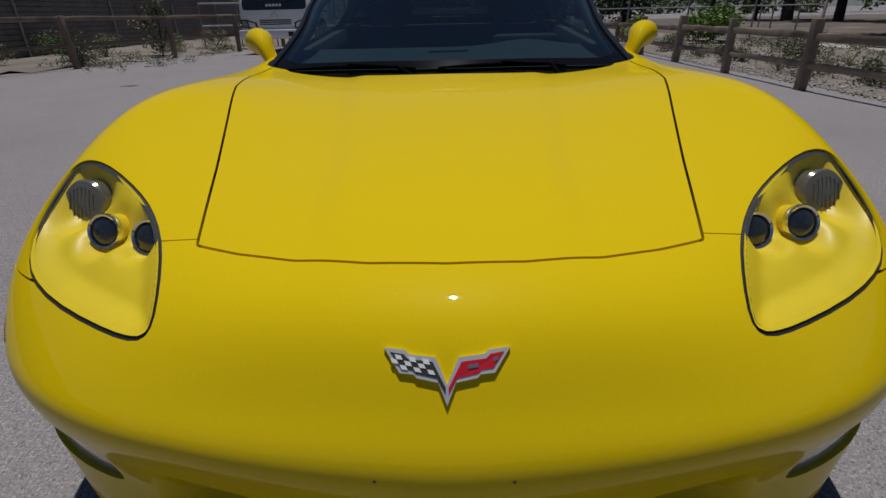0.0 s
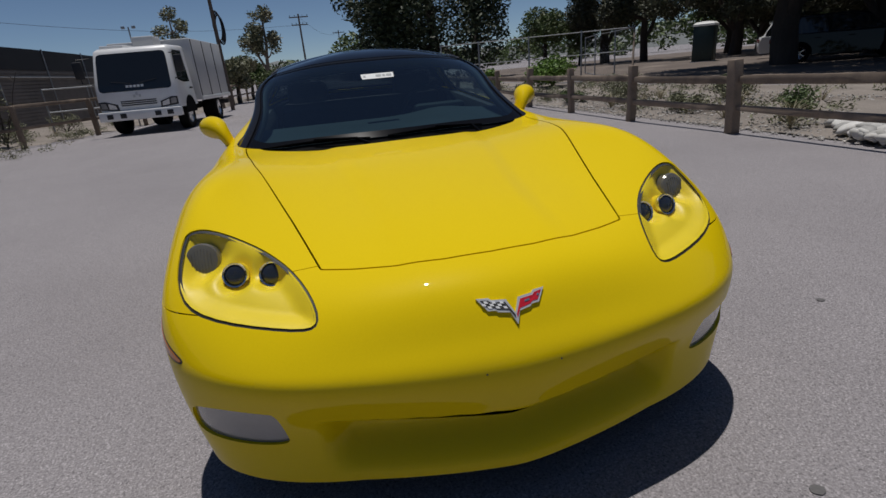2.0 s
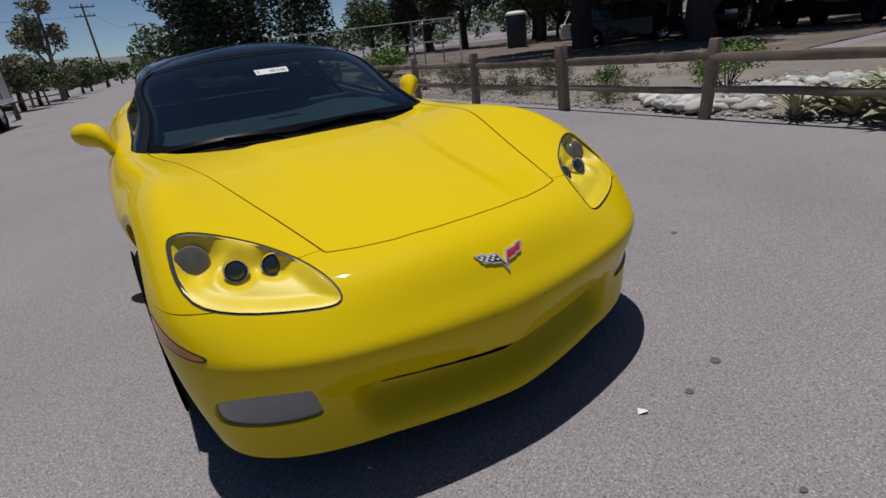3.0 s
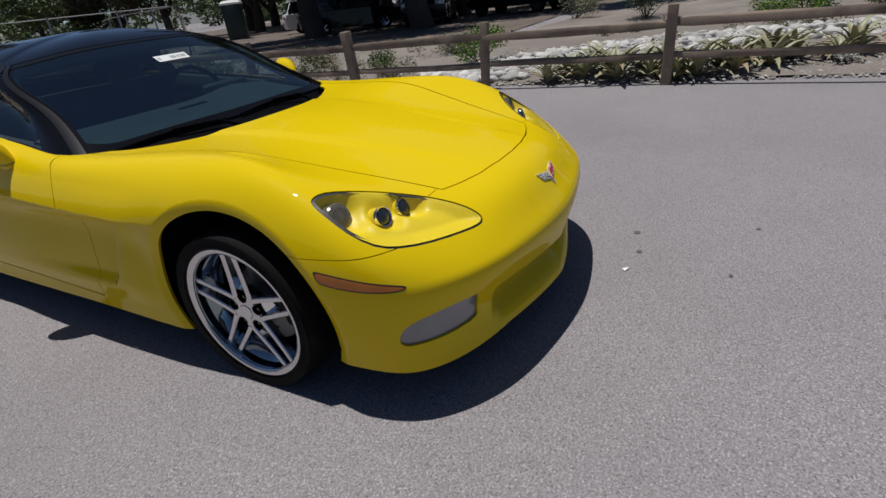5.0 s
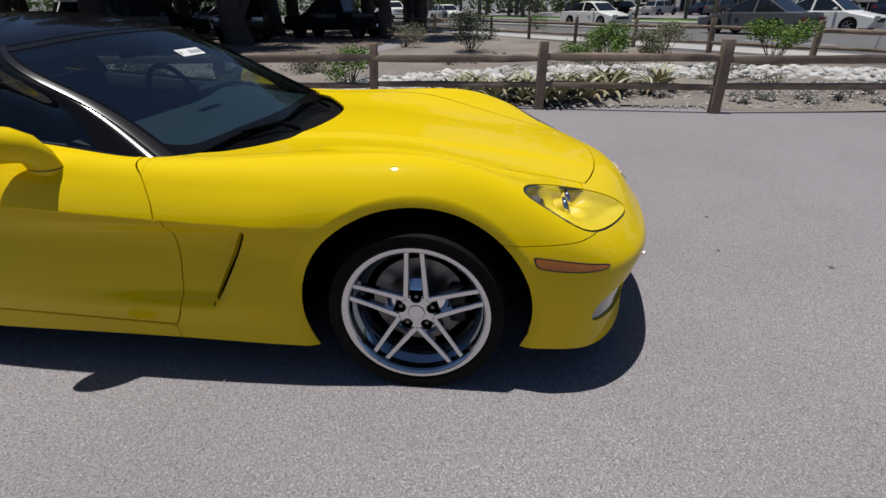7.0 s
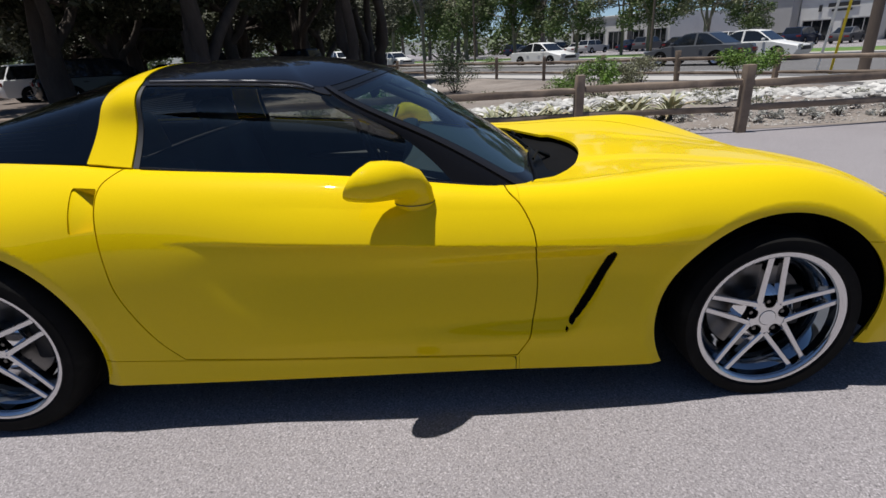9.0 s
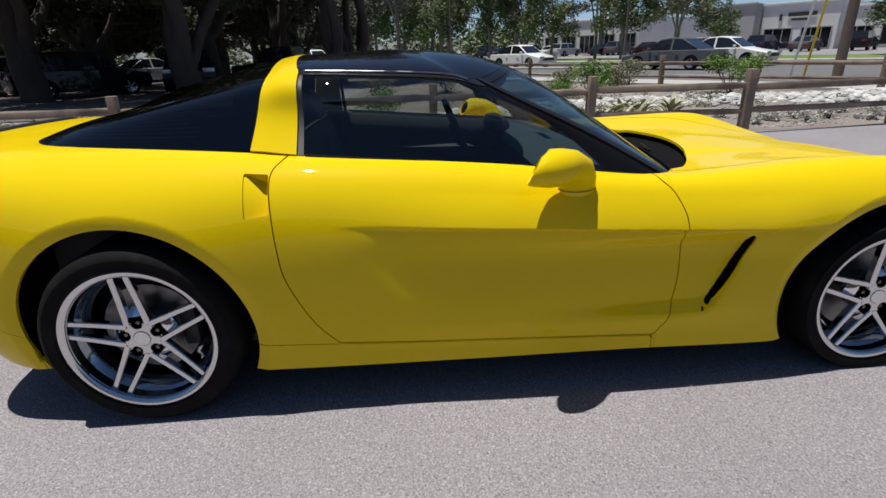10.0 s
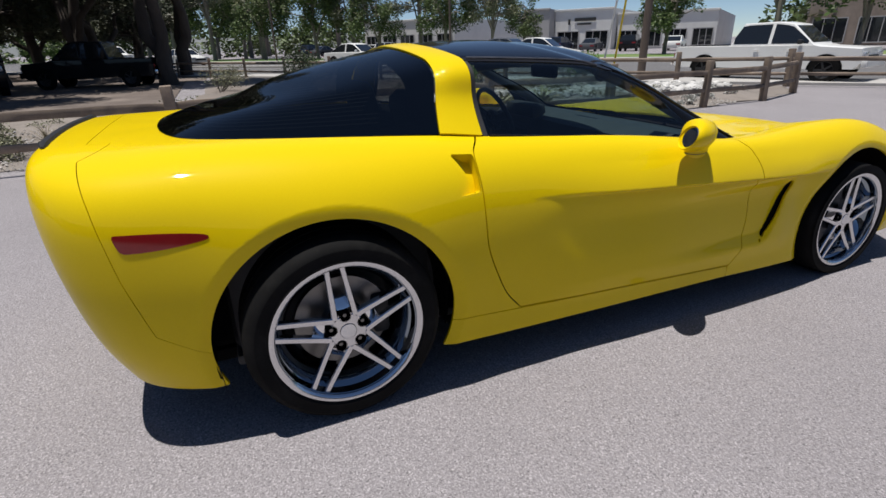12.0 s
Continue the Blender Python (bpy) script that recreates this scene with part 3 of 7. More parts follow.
front_bumper = panel("front_bumper", body, nose, YELLOW, car, wall=.012)
panel("rear_bumper", body, tail, YELLOW, car, wall=.012)
panel("hood", body, hood, YELLOW, car, wall=.012)
for side in (0, 1):
    panel("front_wing", body, sides(body, wings)[side], YELLOW, car, wall=.014)
    panel("rear_quarter", body, sides(body, quarters)[side], YELLOW, car, wall=.014)
for side in (0, 1):
    panel("side_sill", body, sides(body, sills)[side], YELLOW, car, wall=.014)
door_parts = [panel("door", body, sides(body, doors)[side], YELLOW, car, wall=.014) for side in (0, 1)]
for side in (0, 1):
    panel("fog_lamp", body, sides(body, fogs)[side], GREY_LENS, front_bumper, "grey plastic fog lamp lens", push=-.008)
    panel("fog_lamp_surround", body, sides(body, fogs)[side], UNDER, front_bumper, push=-.015)
    panel("side_marker", body, sides(body, marks_f)[side], AMBER, front_bumper, "amber side marker lens", push=.002, wall=.012)
    panel("marker_rim", body, sides(body, marks_f_rim)[side], TRIM, front_bumper, push=.001, wall=.012)
    panel("rear_side_marker", body, sides(body, marks_r)[side], RED_LENS, car, "dark red side marker lens", push=.002, wall=.012)
    panel("side_vent", body, sides(body, vents)[side], UNDER, car, "black air outlet behind the front wheel", push=-.025)
    panel("door_grip_pocket", body, sides(body, grips)[side], YELLOW, car, push=lambda p: -.046 * np.clip((2.276 - p[:, 1]) / .060, 0, 1), wall="skin")
panel("air_intake", body, intake, UNDER, front_bumper, push=-.03)

# dark inner shell that closes the gaps
inner = Sheet(body_skin, 0, body_skin.n, 160, 0, body_skin.top, 42)
_, liner = inner.cut(inner.all, lambda p, q: np.where(p[:, 2] > .70, inside(GLASS_FOOT, p[:, 0], p[:, 1]) - .012, 1.0))
for wheel, wide, high in ((WHEEL_F, .40, .38), (WHEEL_R, .414, .412)):
    _, liner = inner.cut(liner, lambda p, q: arch(p, wheel, wide, high))
_, liner = inner.cut(liner, lambda p, q: np.maximum(inside(LAMP, np.abs(p[:, 0]), p[:, 1]), .50 - p[:, 2]) - .004)
_, liner = inner.cut(liner, lambda p, q: np.where(np.abs(p[:, 0]) > .6, inside(HANDLE, p[:, 1], p[:, 2]) - .006, 1.0))
panel("inner_shell", inner, liner, UNDER, car, push=-.036)

# wheel housings and floor
for (y, z), wide, high in ((WHEEL_F, .390, .370), (WHEEL_R, .409, .407)):
    for s in (-1, 1):
        bm = bmesh.new()
        rows = []
        for k in range(41):
            a = radians(-15 + 210 * k / 40)
            rows.append([bm.verts.new((s * x, y + wide * r * math.cos(a), z - .012 + high * r * math.sin(a))) for x, r in ((.84 if y < 1 else .79, 1.0), (.82 if y < 1 else .77, 1.04), (.56, 1.04))])
        for p, q in zip(rows, rows[1:]):
            for i in range(2):
                bm.faces.new((p[i], q[i], q[i + 1], p[i + 1]))
        bm.faces.new([r[2] for r in rows])
        part("wheel_housing", bm, UNDER, car)
bm = bmesh.new()
box(bm, -.56, -.70, .15, .56, 3.2, .20, .01)
box(bm, -.80, .45, .15, .80, 2.25, .20, .01)
part("floor_pan", bm, UNDER, car)


# ---- head lamps ----
LAMP_UNITS = ((.736, -.407, .644, .047, 0), (.645, -.500, .619, .031, 1), (.551, -.519, .613, .032, 1))


def lamp_floor(p):
    """Depth of the lamp's bowl below its lens: shallow, with a pocket before each unit."""
    x, y = np.abs(p[:, 0]), p[:, 1]
    rim = -inside(LAMP, x, y)
    ramp = np.clip(rim / .05, 0, 1)
    near = np.clip(rim / .022, 0, 1)
    deep = .022 * ramp * ramp * (3 - 2 * ramp)
    for ux, uy, _, r, _ in LAMP_UNITS:
        deep += near * .036 * np.exp(-(((x - ux) / (r * 1.45)) ** 2 + ((y - uy + .016) / (r * 1.55)) ** 2) ** 2)
    return deep


lamp_sheet = Sheet(body_skin, 0, body_skin.n, 704, 3.0, 5.6, 96)
lamp_in, _ = lamp_sheet.cut(lamp_sheet.all, lambda p, q: np.maximum(inside(LAMP, np.abs(p[:, 0]), p[:, 1]), .50 - p[:, 2]))
lens_in, rim_in = lamp_sheet.cut(lamp_in, lambda p, q: inside(LAMP, np.abs(p[:, 0]), p[:, 1]) + .006)
clear_in, edge_in = lamp_sheet.cut(lens_in, lambda p, q: inside(LAMP, np.abs(p[:, 0]), p[:, 1]) + .0115)
for side, s in ((0, -1), (1, 1)):
    lamp = panel("headlamp", lamp_sheet, sides(lamp_sheet, clear_in)[side], LENS, car, "clear headlamp lens over yellow housing with dark projectors", push=-.002)
    lamp.visible_shadow = False
    panel("lamp_seal", lamp_sheet, sides(lamp_sheet, rim_in)[side], TRIM, lamp, "black rubber seal", push=-.004, wall=.01)
    panel("lens_edge", lamp_sheet, sides(lamp_sheet, edge_in)[side], LENS_EDGE, lamp, "grey moulded edge of the lens", push=-.003)
    polys = sides(lamp_sheet, lens_in)[side]
    used = sorted({i for p in polys for i in p})
    index = {v: k for k, v in enumerate(used)}
    places = lamp_sheet.places[used]
    nrm = lamp_sheet.skin.normal([lamp_sheet.uv[i] for i in used])
    co = places - nrm * lamp_floor(places)[:, None]
    me = bpy.data.meshes.new("lamp_bowl")
    me.from_pydata([tuple(c) for c in co], [], [tuple(index[i] for i in p) for p in polys])
    me.materials.append(LAMP_YELLOW)
    for f in me.polygons:
        f.use_smooth = True
    bowl = new("lamp_bowl", me)
    bowl.parent = lamp
    for x, y, z, r, kind in LAMP_UNITS:
        run = Vector((s * .12, -1, .38)).normalized()
        aim = Matrix.Translation(Vector((s * x, y, z)) - run * (.014 if kind else .008)) @ run.to_track_quat("Z", "Y").to_matrix().to_4x4()
        bm = bmesh.new()
        if kind:
            lathe(bm, [(r * 1.15, -.075), (r * 1.1, -.045), (r * 1.05, -.01), (r * 1.08, .010)], 28, "Z")
            part("projector_tube", bm, LAMP_YELLOW, lamp).matrix_basis = aim
            bm = bmesh.new()
            lathe(bm, [(r * 1.08, .006), (r * 1.09, .013), (r * 1.03, .018), (r * .9, .016)], 28, "Z")
            part("projector_bezel", bm, CHROME, lamp).matrix_basis = aim
            bm = bmesh.new()
            lathe(bm, [(r * .96, .008), (r * .88, .013), (r * .6, .018), (r * .3, .0205), (.0005, .021)], 28, "Z")
            part("projector", bm, PROJECTOR, lamp, "dark round projector lens").matrix_basis = aim
        else:
            lathe(bm, [(r * 1.02, -.05), (r, .006), (r * .9, .012), (r * .5, .016), (.0005, .018)], 28, "Z")
            for k in range(7):
                x0 = -r * .54 + k * r * .18
                half = math.sqrt(r * r * .42 - x0 * x0)
                box(bm, x0 - .001, -half, .010, x0 + .001, half, .0178)
            part("turn_lamp", bm, TURN_LENS, lamp, "ribbed grey indicator lamp").matrix_basis = aim

# ---- glasshouse ----
glass = Sheet(glass_skin, 0, glass_skin.n, 288, 0, glass_skin.top, 48)
fold = lambda q: np.minimum(q[:, 0] % 18, 18 - q[:, 0] % 18)  # noqa: E731
front_edge = lambda p, q: p[:, 1] - (2.110 - .03 * (p[:, 2] - .91) + .05 * np.clip((p[:, 2] - 1.165) / .05, 0, 1))  # noqa: E731
rear_edge = lambda p, q: p[:, 1] - (2.270 - .20 * (p[:, 2] - .92) + .03 * np.clip((p[:, 2] - 1.165) / .05, 0, 1))  # noqa: E731
fore, rest = glass.slot(glass.all, front_edge, .002)
hoop, hatch = glass.slot(rest, rear_edge, .002)
cab, roof = glass.cut(fore, lambda p, q: np.maximum(q[:, 1], 0) - 2.04)
screen, flank = glass.cut(cab, lambda p, q: fold(q) - 1.955)
pillar, flank = glass.cut(flank, lambda p, q: fold(q) - 2.15 + .03 * q[:, 1])
sail, flank = glass.cut(flank, lambda p, q: fold(q) - np.maximum(2.15 - .03 * q[:, 1], 2.88 - .30 * q[:, 1] - .03 * q[:, 1] ** 2))
header, screen = glass.cut(screen, lambda p, q: 1.95 - q[:, 1])
rail, flank = glass.cut(flank, lambda p, q: 1.90 - q[:, 1])
seal, flank = glass.cut(flank, lambda p, q: 2.088 - p[:, 1])
screen_band, screen = glass.cut(screen, lambda p, q: np.maximum(np.maximum(fold(q) - 1.885, .13 - q[:, 1] + .25 * np.clip(fold(q) - 1.55, 0, 1) ** 1.5 * 2.2), q[:, 1] - 1.91) * -1)
panel("roof_panel", glass, roof, ROOF_BLACK, car, "glossy black lift-out roof panel", push=.004, wall=.012)
panel("roof_hoop", glass, hoop, YELLOW, car, "yellow hoop behind the doors", push=.006, wall=.014)
screen_part = panel("windscreen", glass, screen, GLASS, car, "lightly tinted windscreen")
panel("screen_border", glass, screen_band, SAIL, screen_part)
panel("roof_header", glass, header, BLACK_GLOSS, car, push=.002)
hatch_part = panel("rear_hatch_glass", glass, hatch, GLASS_DARK, car, "dark smoked wrap-over rear hatch glass")
for side in (0, 1):
    panel("windscreen_pillar", glass, sides(glass, pillar)[side], PILLAR, car, push=.006, wall=.014)
    panel("window_sail", glass, sides(glass, sail)[side], SAIL, car, "black corner panel before the side window", push=-.001)
    panel("roof_rail", glass, sides(glass, rail)[side], PILLAR, car, push=.003, wall=.012)
    panel("window_seal", glass, sides(glass, seal)[side], TRIM, car, push=.002, wall=.01)
    panel("side_window", glass, sides(glass, flank)[side], GLASS_SIDE, car, "clear side window, closed")
# black lining of the windscreen pillars and the roof's front edge
for side in (-1, 1):
    bm = bmesh.new()
    inner_line = glass_skin.at([((side * -2.02) % 18, .08 + .1 * k) for k in range(20)])
    tube(bm, [(x - .022 * math.copysign(1, x), y + .022, z - .016) for x, y, z in inner_line], [.026] * 12 + [.024] * 8, 10)
    part("pillar_lining", bm, INTERIOR, car, smooth=60)
bm = bmesh.new()
tube(bm, [(x, y + .03, z - .028) for x, y, z in glass_skin.at([((-1.9 + .2 * k) % 18, 1.97) for k in range(20)])], .030, 8)
part("header_lining", bm, INTERIOR, car, smooth=60)
# satin drip rail under the roof panel's edge
for s in (-1, 1):
    bm = bmesh.new()
    line = glass_skin.at([(2.62 + i * .08, 2.0) for i in range(36)])
    tube(bm, [(s * (abs(x) + .007), y, z + .004) for x, y, z in line if y < 2.10], .0042, 6)
    part("drip_rail", bm, DRIP, car, "thin satin metal drip rail", smooth=60)
# heating wires and black edge inside the hatch
edge_sheet = Sheet(glass_skin, 0, glass_skin.n, 288, 0, glass_skin.top, 48)
border, _ = edge_sheet.cut(edge_sheet.all, lambda p, q: rear_edge(p, q) * -1 + .004)
border, _ = edge_sheet.cut(border, lambda p, q: np.minimum(q[:, 1] - .30, p[:, 1] - 2.34))
panel("hatch_border", edge_sheet, border, UNDER, hatch_part, push=-.004)
for k in range(9):
    bm = bmesh.new()
    v = .42 + k * .14
    pts = [p for p in glass_skin.at([(5.9 + i * .12, v) for i in range(54)]) if p[1] > 2.45]
    tube(bm, [(x, y, z - .006) for x, y, z in pts], .0018, 4)
    part("heating_wire", bm, INTERIOR_PALE, hatch_part)
# thin seal along the foot of the side glass
for s in (-1, 1):
    bm = bmesh.new()
    tube(bm, [(s * abs(x), y, z + .002) for x, y, z in glass_skin.at([(2.35 + i * .1, 0.0) for i in range(27)])], .006, 6)
    part("window_foot_seal", bm, PILLAR, car)

# ---- cowl, wipers, sticker ----
bm = bmesh.new()
rows = []
for k in range(33):
    s = -1 + k / 16
    foot = glass_skin.at([((s * 2.0) % 18, 0.0)])[0]
    lip_y = .475 + .23 * (min(abs(foot[0]), .62) / .62) ** 2 + 1.8 * min(max(abs(foot[0]) - .62, 0), .10)
    lip_z = .778 - .004 * abs(s)
    gap = max(foot[1] - lip_y, .004)
    rows.append([bm.verts.new(c) for c in ((foot[0], foot[1] + .03, foot[2] - .004), (foot[0], foot[1] - .002, foot[2] - .012), (foot[0], foot[1] - gap * .35, lip_z - .035), (foot[0], lip_y + .004, lip_z - .050), (foot[0], lip_y - .03, lip_z - .052))])
for p, q in zip(rows, rows[1:]):
    for i in range(4):
        bm.faces.new((p[i], q[i], q[i + 1], p[i + 1]))
part("cowl_panel", bm, COWL, car, "black plastic cowl under the windscreen")
for x0, reach in ((-.12, -.50), (.42, -.46)):
    bm = bmesh.new()
    tip = x0 + reach
    on = lambda x, v: glass_skin.at([((x / .735 * 2.0) % 18, v)])[0]  # noqa: E731
    blade = [Vector(on(x0 + (tip - x0) * k / 8, .02 + .05 * math.sin(k / 8 * 3.1))) + Vector((0, -.014, -.002)) for k in range(9)]
    tube(bm, blade, .005, 6)
    arm = [Vector((x0, .600 + .1 * abs(x0), .755)), blade[1] + Vector((0, -.03, .004)), blade[4] + Vector((0, -.008, .008))]
    tube(bm, arm, [.010, .007, .005], 6)
    part("wiper", bm, COWL, car, "black wiper arm and blade")
# sticker behind the windscreen
bm = bmesh.new()
corners = glass_skin.at([((-.085 / .34) % 18, 1.32), (.085 / .34 * .9, 1.32), (.085 / .34 * .9, 1.46), ((-.085 / .34) % 18, 1.46)])
nrm = glass_skin.normal([(0.0, 1.4)])[0]
quad = [bm.verts.new(Vector(c) + Vector(nrm) * .003) for c in corners]
bm.faces.new(quad)
sticker = part("windscreen_sticker", bm, PAPER, screen_part, "white paper permit strip with faded grey bars")
e1, e2 = Vector(corners[1]) - Vector(corners[0]), Vector(corners[3]) - Vector(corners[0])
for a, b in ((.06, .13), (.45, .62), (.66, .74), (.78, .94)):
    bm = bmesh.new()
    bm.faces.new([bm.verts.new(Vector(corners[0]) + Vector(nrm) * .0045 + e1 * u + e2 * v) for u, v in ((a, .3), (b, .3), (b, .7), (a, .7))])
    part("sticker_print", bm, FADED_INK, sticker)


# ---- wheels ----
def build_wheel(radius, tyre_w, rim_r, x, y, z, s, first):
    """One wheel: its outer face towards s along x."""
    wheel = thing("wheel", "", "")
    wheel.parent = car
    del_keys = [k for k in ("label", "category") if k in wheel]
    for k in del_keys:
        del wheel[k]
    w = tyre_w / 2
    bm = bmesh.new()
    lathe(bm, [(rim_r - .012, -w * .80), (rim_r + .004, -w * .92), (rim_r + .03, -w), (radius - .035, -w), (radius - .012, -w * .90), (radius, -w * .72),
               (radius, -w * .40), (radius - .006, -w * .39), (radius - .006, -w * .35), (radius, -w * .34), (radius + .001, -w * .05), (radius - .006, -w * .04), (radius - .006, w * .04), (radius + .001, w * .05),
               (radius, w * .34), (radius - .006, w * .35), (radius - .006, w * .39), (radius, w * .40), (radius, w * .72), (radius - .012, w * .90), (radius - .028, w * .985), (radius - .034, w * 1.0), (radius - .038, w * .99),
               (rim_r + .05, w * 1.015), (rim_r + .022, w * 1.0), (rim_r + .016, w * 1.012), (rim_r + .006, w * .95), (rim_r - .008, w * .86)], 72)
    for v in bm.verts:
        v.co.x *= s
    bmesh.ops.recalc_face_normals(bm, faces=bm.faces[:])
    part("tyre", bm, RUBBER, wheel, "black low-profile tyre")
    bm = bmesh.new()
    lathe(bm, [(rim_r - .052, -w * .85), (rim_r - .058, -w * .4), (rim_r - .052, w * .34), (rim_r - .030, w * .58), (rim_r - .020, w * .64), (rim_r - .015, w * .84), (rim_r - .005, w * .90), (rim_r + .004, w * .95), (rim_r + .006, w * .90), (rim_r - .010, w * .80),
               (rim_r - .014, w * .60), (rim_r - .040, w * .2), (rim_r - .045, -w * .4), (rim_r - .040, -w * .85)], 72, closed=True)
    for v in bm.verts:
        v.co.x *= s
    bmesh.ops.recalc_face_normals(bm, faces=bm.faces[:])
    rim = part("rim", bm, BARREL, wheel, "chrome wheel rim with five split spokes")
    bm = bmesh.new()
    lathe(bm, [(rim_r - .011, w * .82), (rim_r - .013, w * .90), (rim_r - .010, w * .935), (rim_r - .004, w * .955), (rim_r, w * .97), (rim_r + .007, w * .965), (rim_r + .007, w * .88)], 72, closed=True)
    for v in bm.verts:
        v.co.x *= s
    bmesh.ops.recalc_face_normals(bm, faces=bm.faces[:])
    part("rim_lip", bm, SPOKE, rim, "polished rim lip")
    face = w * .88
    for k in range(5):
        a = radians(first + 72 * k)
        for turn in (-1, 1):
            bm = bmesh.new()
            inner_p = (.052, turn * .035)
            outer_p = (rim_r - .008, turn * .0245)
            section = []
            for t in (0, .25, .5, .75, 1.0):
                r = inner_p[0] + (outer_p[0] - inner_p[0]) * t
                mid = inner_p[1] + (outer_p[1] - inner_p[1]) * t
                half = .0112 - .0016 * math.sin(t * math.pi * .75)
                top = face - .012 - .002 * math.sin(t * math.pi) + .004 * t
                ring = []
                for dx, dw in ((-.030, -.75), (-.004, -1.0), (0.0, -.72), (0.0, .72), (-.004, 1.0), (-.030, .75)):
                    px, pr, pt = top + dx, r, mid + half * dw
                    ring.append(bm.verts.new((s * px, pr * math.cos(a) - pt * math.sin(a), pr * math.sin(a) + pt * math.cos(a))))
                section.append(ring)
            for p, q in zip(section, section[1:]):
                for i in range(6):
                    bm.faces.new((p[i], p[(i + 1) % 6], q[(i + 1) % 6], q[i]))
            bm.faces.new(section[0]), bm.faces.new(section[-1])
            bmesh.ops.recalc_face_normals(bm, faces=bm.faces[:])
            part("spoke", bm, SPOKE, rim, smooth=30)
    # flat hub plate with five lug holes through it
    lugs = [(.057 * math.cos(radians(first + 72 * k)), .057 * math.sin(radians(first + 72 * k))) for k in range(5)]
    bm = bmesh.new()
    rows = [[bm.verts.new((s * (face - .013 - .004 * (r > .062)), r * math.cos(k * math.tau / 180), r * math.sin(k * math.tau / 180))) for r in np.linspace(.029, .0665, 18)] for k in range(180)]
    for k in range(180):
        p, q = rows[k], rows[(k + 1) % 180]
        for i in range(17):
            c = (p[i].co + q[i + 1].co) / 2
            if min(math.hypot(c.y - ly, c.z - lz) for ly, lz in lugs) > .0185:
                bm.faces.new((p[i], q[i], q[i + 1], p[i + 1]))
    bmesh.ops.delete(bm, geom=[v for v in bm.verts if not v.link_faces], context="VERTS")
    bmesh.ops.recalc_face_normals(bm, faces=bm.faces[:])
    part("hub", bm, SPOKE, rim, "silver hub plate with five lug holes")
    bm = bmesh.new()
    lathe(bm, [(.0005, face - .010), (.0265, face - .0105), (.0275, face - .0125), (.0283, face - .016), (.0290, face - .016), (.0292, face - .03)], 40)
    for v in bm.verts:
        v.co.x *= s
    bmesh.ops.recalc_face_normals(bm, faces=bm.faces[:])
    part("centre_cap", bm, SILVER, rim, "plain silver centre cap")
    for k in range(5):
        a = radians(first + 72 * k)
        # near-black cup and dull nut: the hole's shade is put into their colours
        bm = bmesh.new()
        lathe(bm, [(.0200, .0005), (.0190, .001), (.0185, -.004), (.0180, -.040), (.0005, -.040)], 20)
        for v in bm.verts:
            v.co = Vector((s * (v.co.x + face - .013), v.co.y + .057 * math.cos(a), v.co.z + .057 * math.sin(a)))
        bmesh.ops.recalc_face_normals(bm, faces=bm.faces[:])
        part("lug_hole", bm, COWL, rim)
        bm = bmesh.new()
        lathe(bm, [(.0105, -.036), (.0100, -.014), (.0070, -.008), (.0005, -.007)], 6)
        for v in bm.verts:
            v.co = Vector((s * (v.co.x + face - .013), v.co.y + .057 * math.cos(a), v.co.z + .057 * math.sin(a)))
        bmesh.ops.recalc_face_normals(bm, faces=bm.faces[:])
        part("lug_nut", bm, STEEL, rim)
        # chromed floor of the pocket between the two spokes of a pair
        bm = bmesh.new()
        floor_a, floor_b = [], []
        for r, half, deep in ((.079, .029, .026), (.093, .027, .032), (.112, .025, .048)):
            for u in (-1, 0, 1):
                px, pt = face - deep - .003 * abs(u), half * u
                floor_a.append(bm.verts.new((s * px, r * math.cos(a) - pt * math.sin(a), r * math.sin(a) + pt * math.cos(a))))
                floor_b.append(bm.verts.new((s * (px - .012), r * math.cos(a) - pt * math.sin(a), r * math.sin(a) + pt * math.cos(a))))
        for i in (0, 1, 3, 4):
            for fl in (floor_a, floor_b):
                bm.faces.new((fl[i], fl[i + 1], fl[i + 4], fl[i + 3]))
        for i, j in ((0, 1), (1, 2), (2, 5), (5, 8), (8, 7), (7, 6), (6, 3), (3, 0)):
            bm.faces.new((floor_a[i], floor_a[j], floor_b[j], floor_b[i]))
        bmesh.ops.recalc_face_normals(bm, faces=bm.faces[:])
        part("spoke_pocket", bm, CHROME, rim, smooth=40)
    bm = bmesh.new()
    lathe(bm, [(.07, face - .10), (.165, face - .10), (.165, face - .125), (.07, face - .125)], 48, closed=True)
    lathe(bm, [(.075, face - .06), (.075, face - .14), (.0005, face - .14)], 24)
    for v in bm.verts:
        v.co.x *= s
    bmesh.ops.recalc_face_normals(bm, faces=bm.faces[:])
    part("brake_disc", bm, STEEL, wheel, "bare steel brake disc")
    bm = bmesh.new()
    box(bm, s * (face - .075), -.165, -.075, s * (face - .15), -.105, .075, .014)
    part("brake_caliper", bm, TRIM, wheel)
    wheel.matrix_basis = pose(x, y, z)
    return wheel


for s in (-1, 1):
    build_wheel(.302, .250, .246, s * (.880 - .125), -.003, .298, s, 90)
    build_wheel(.335, .290, .252, s * (.888 - .145), 2.690, .333, s, 84)


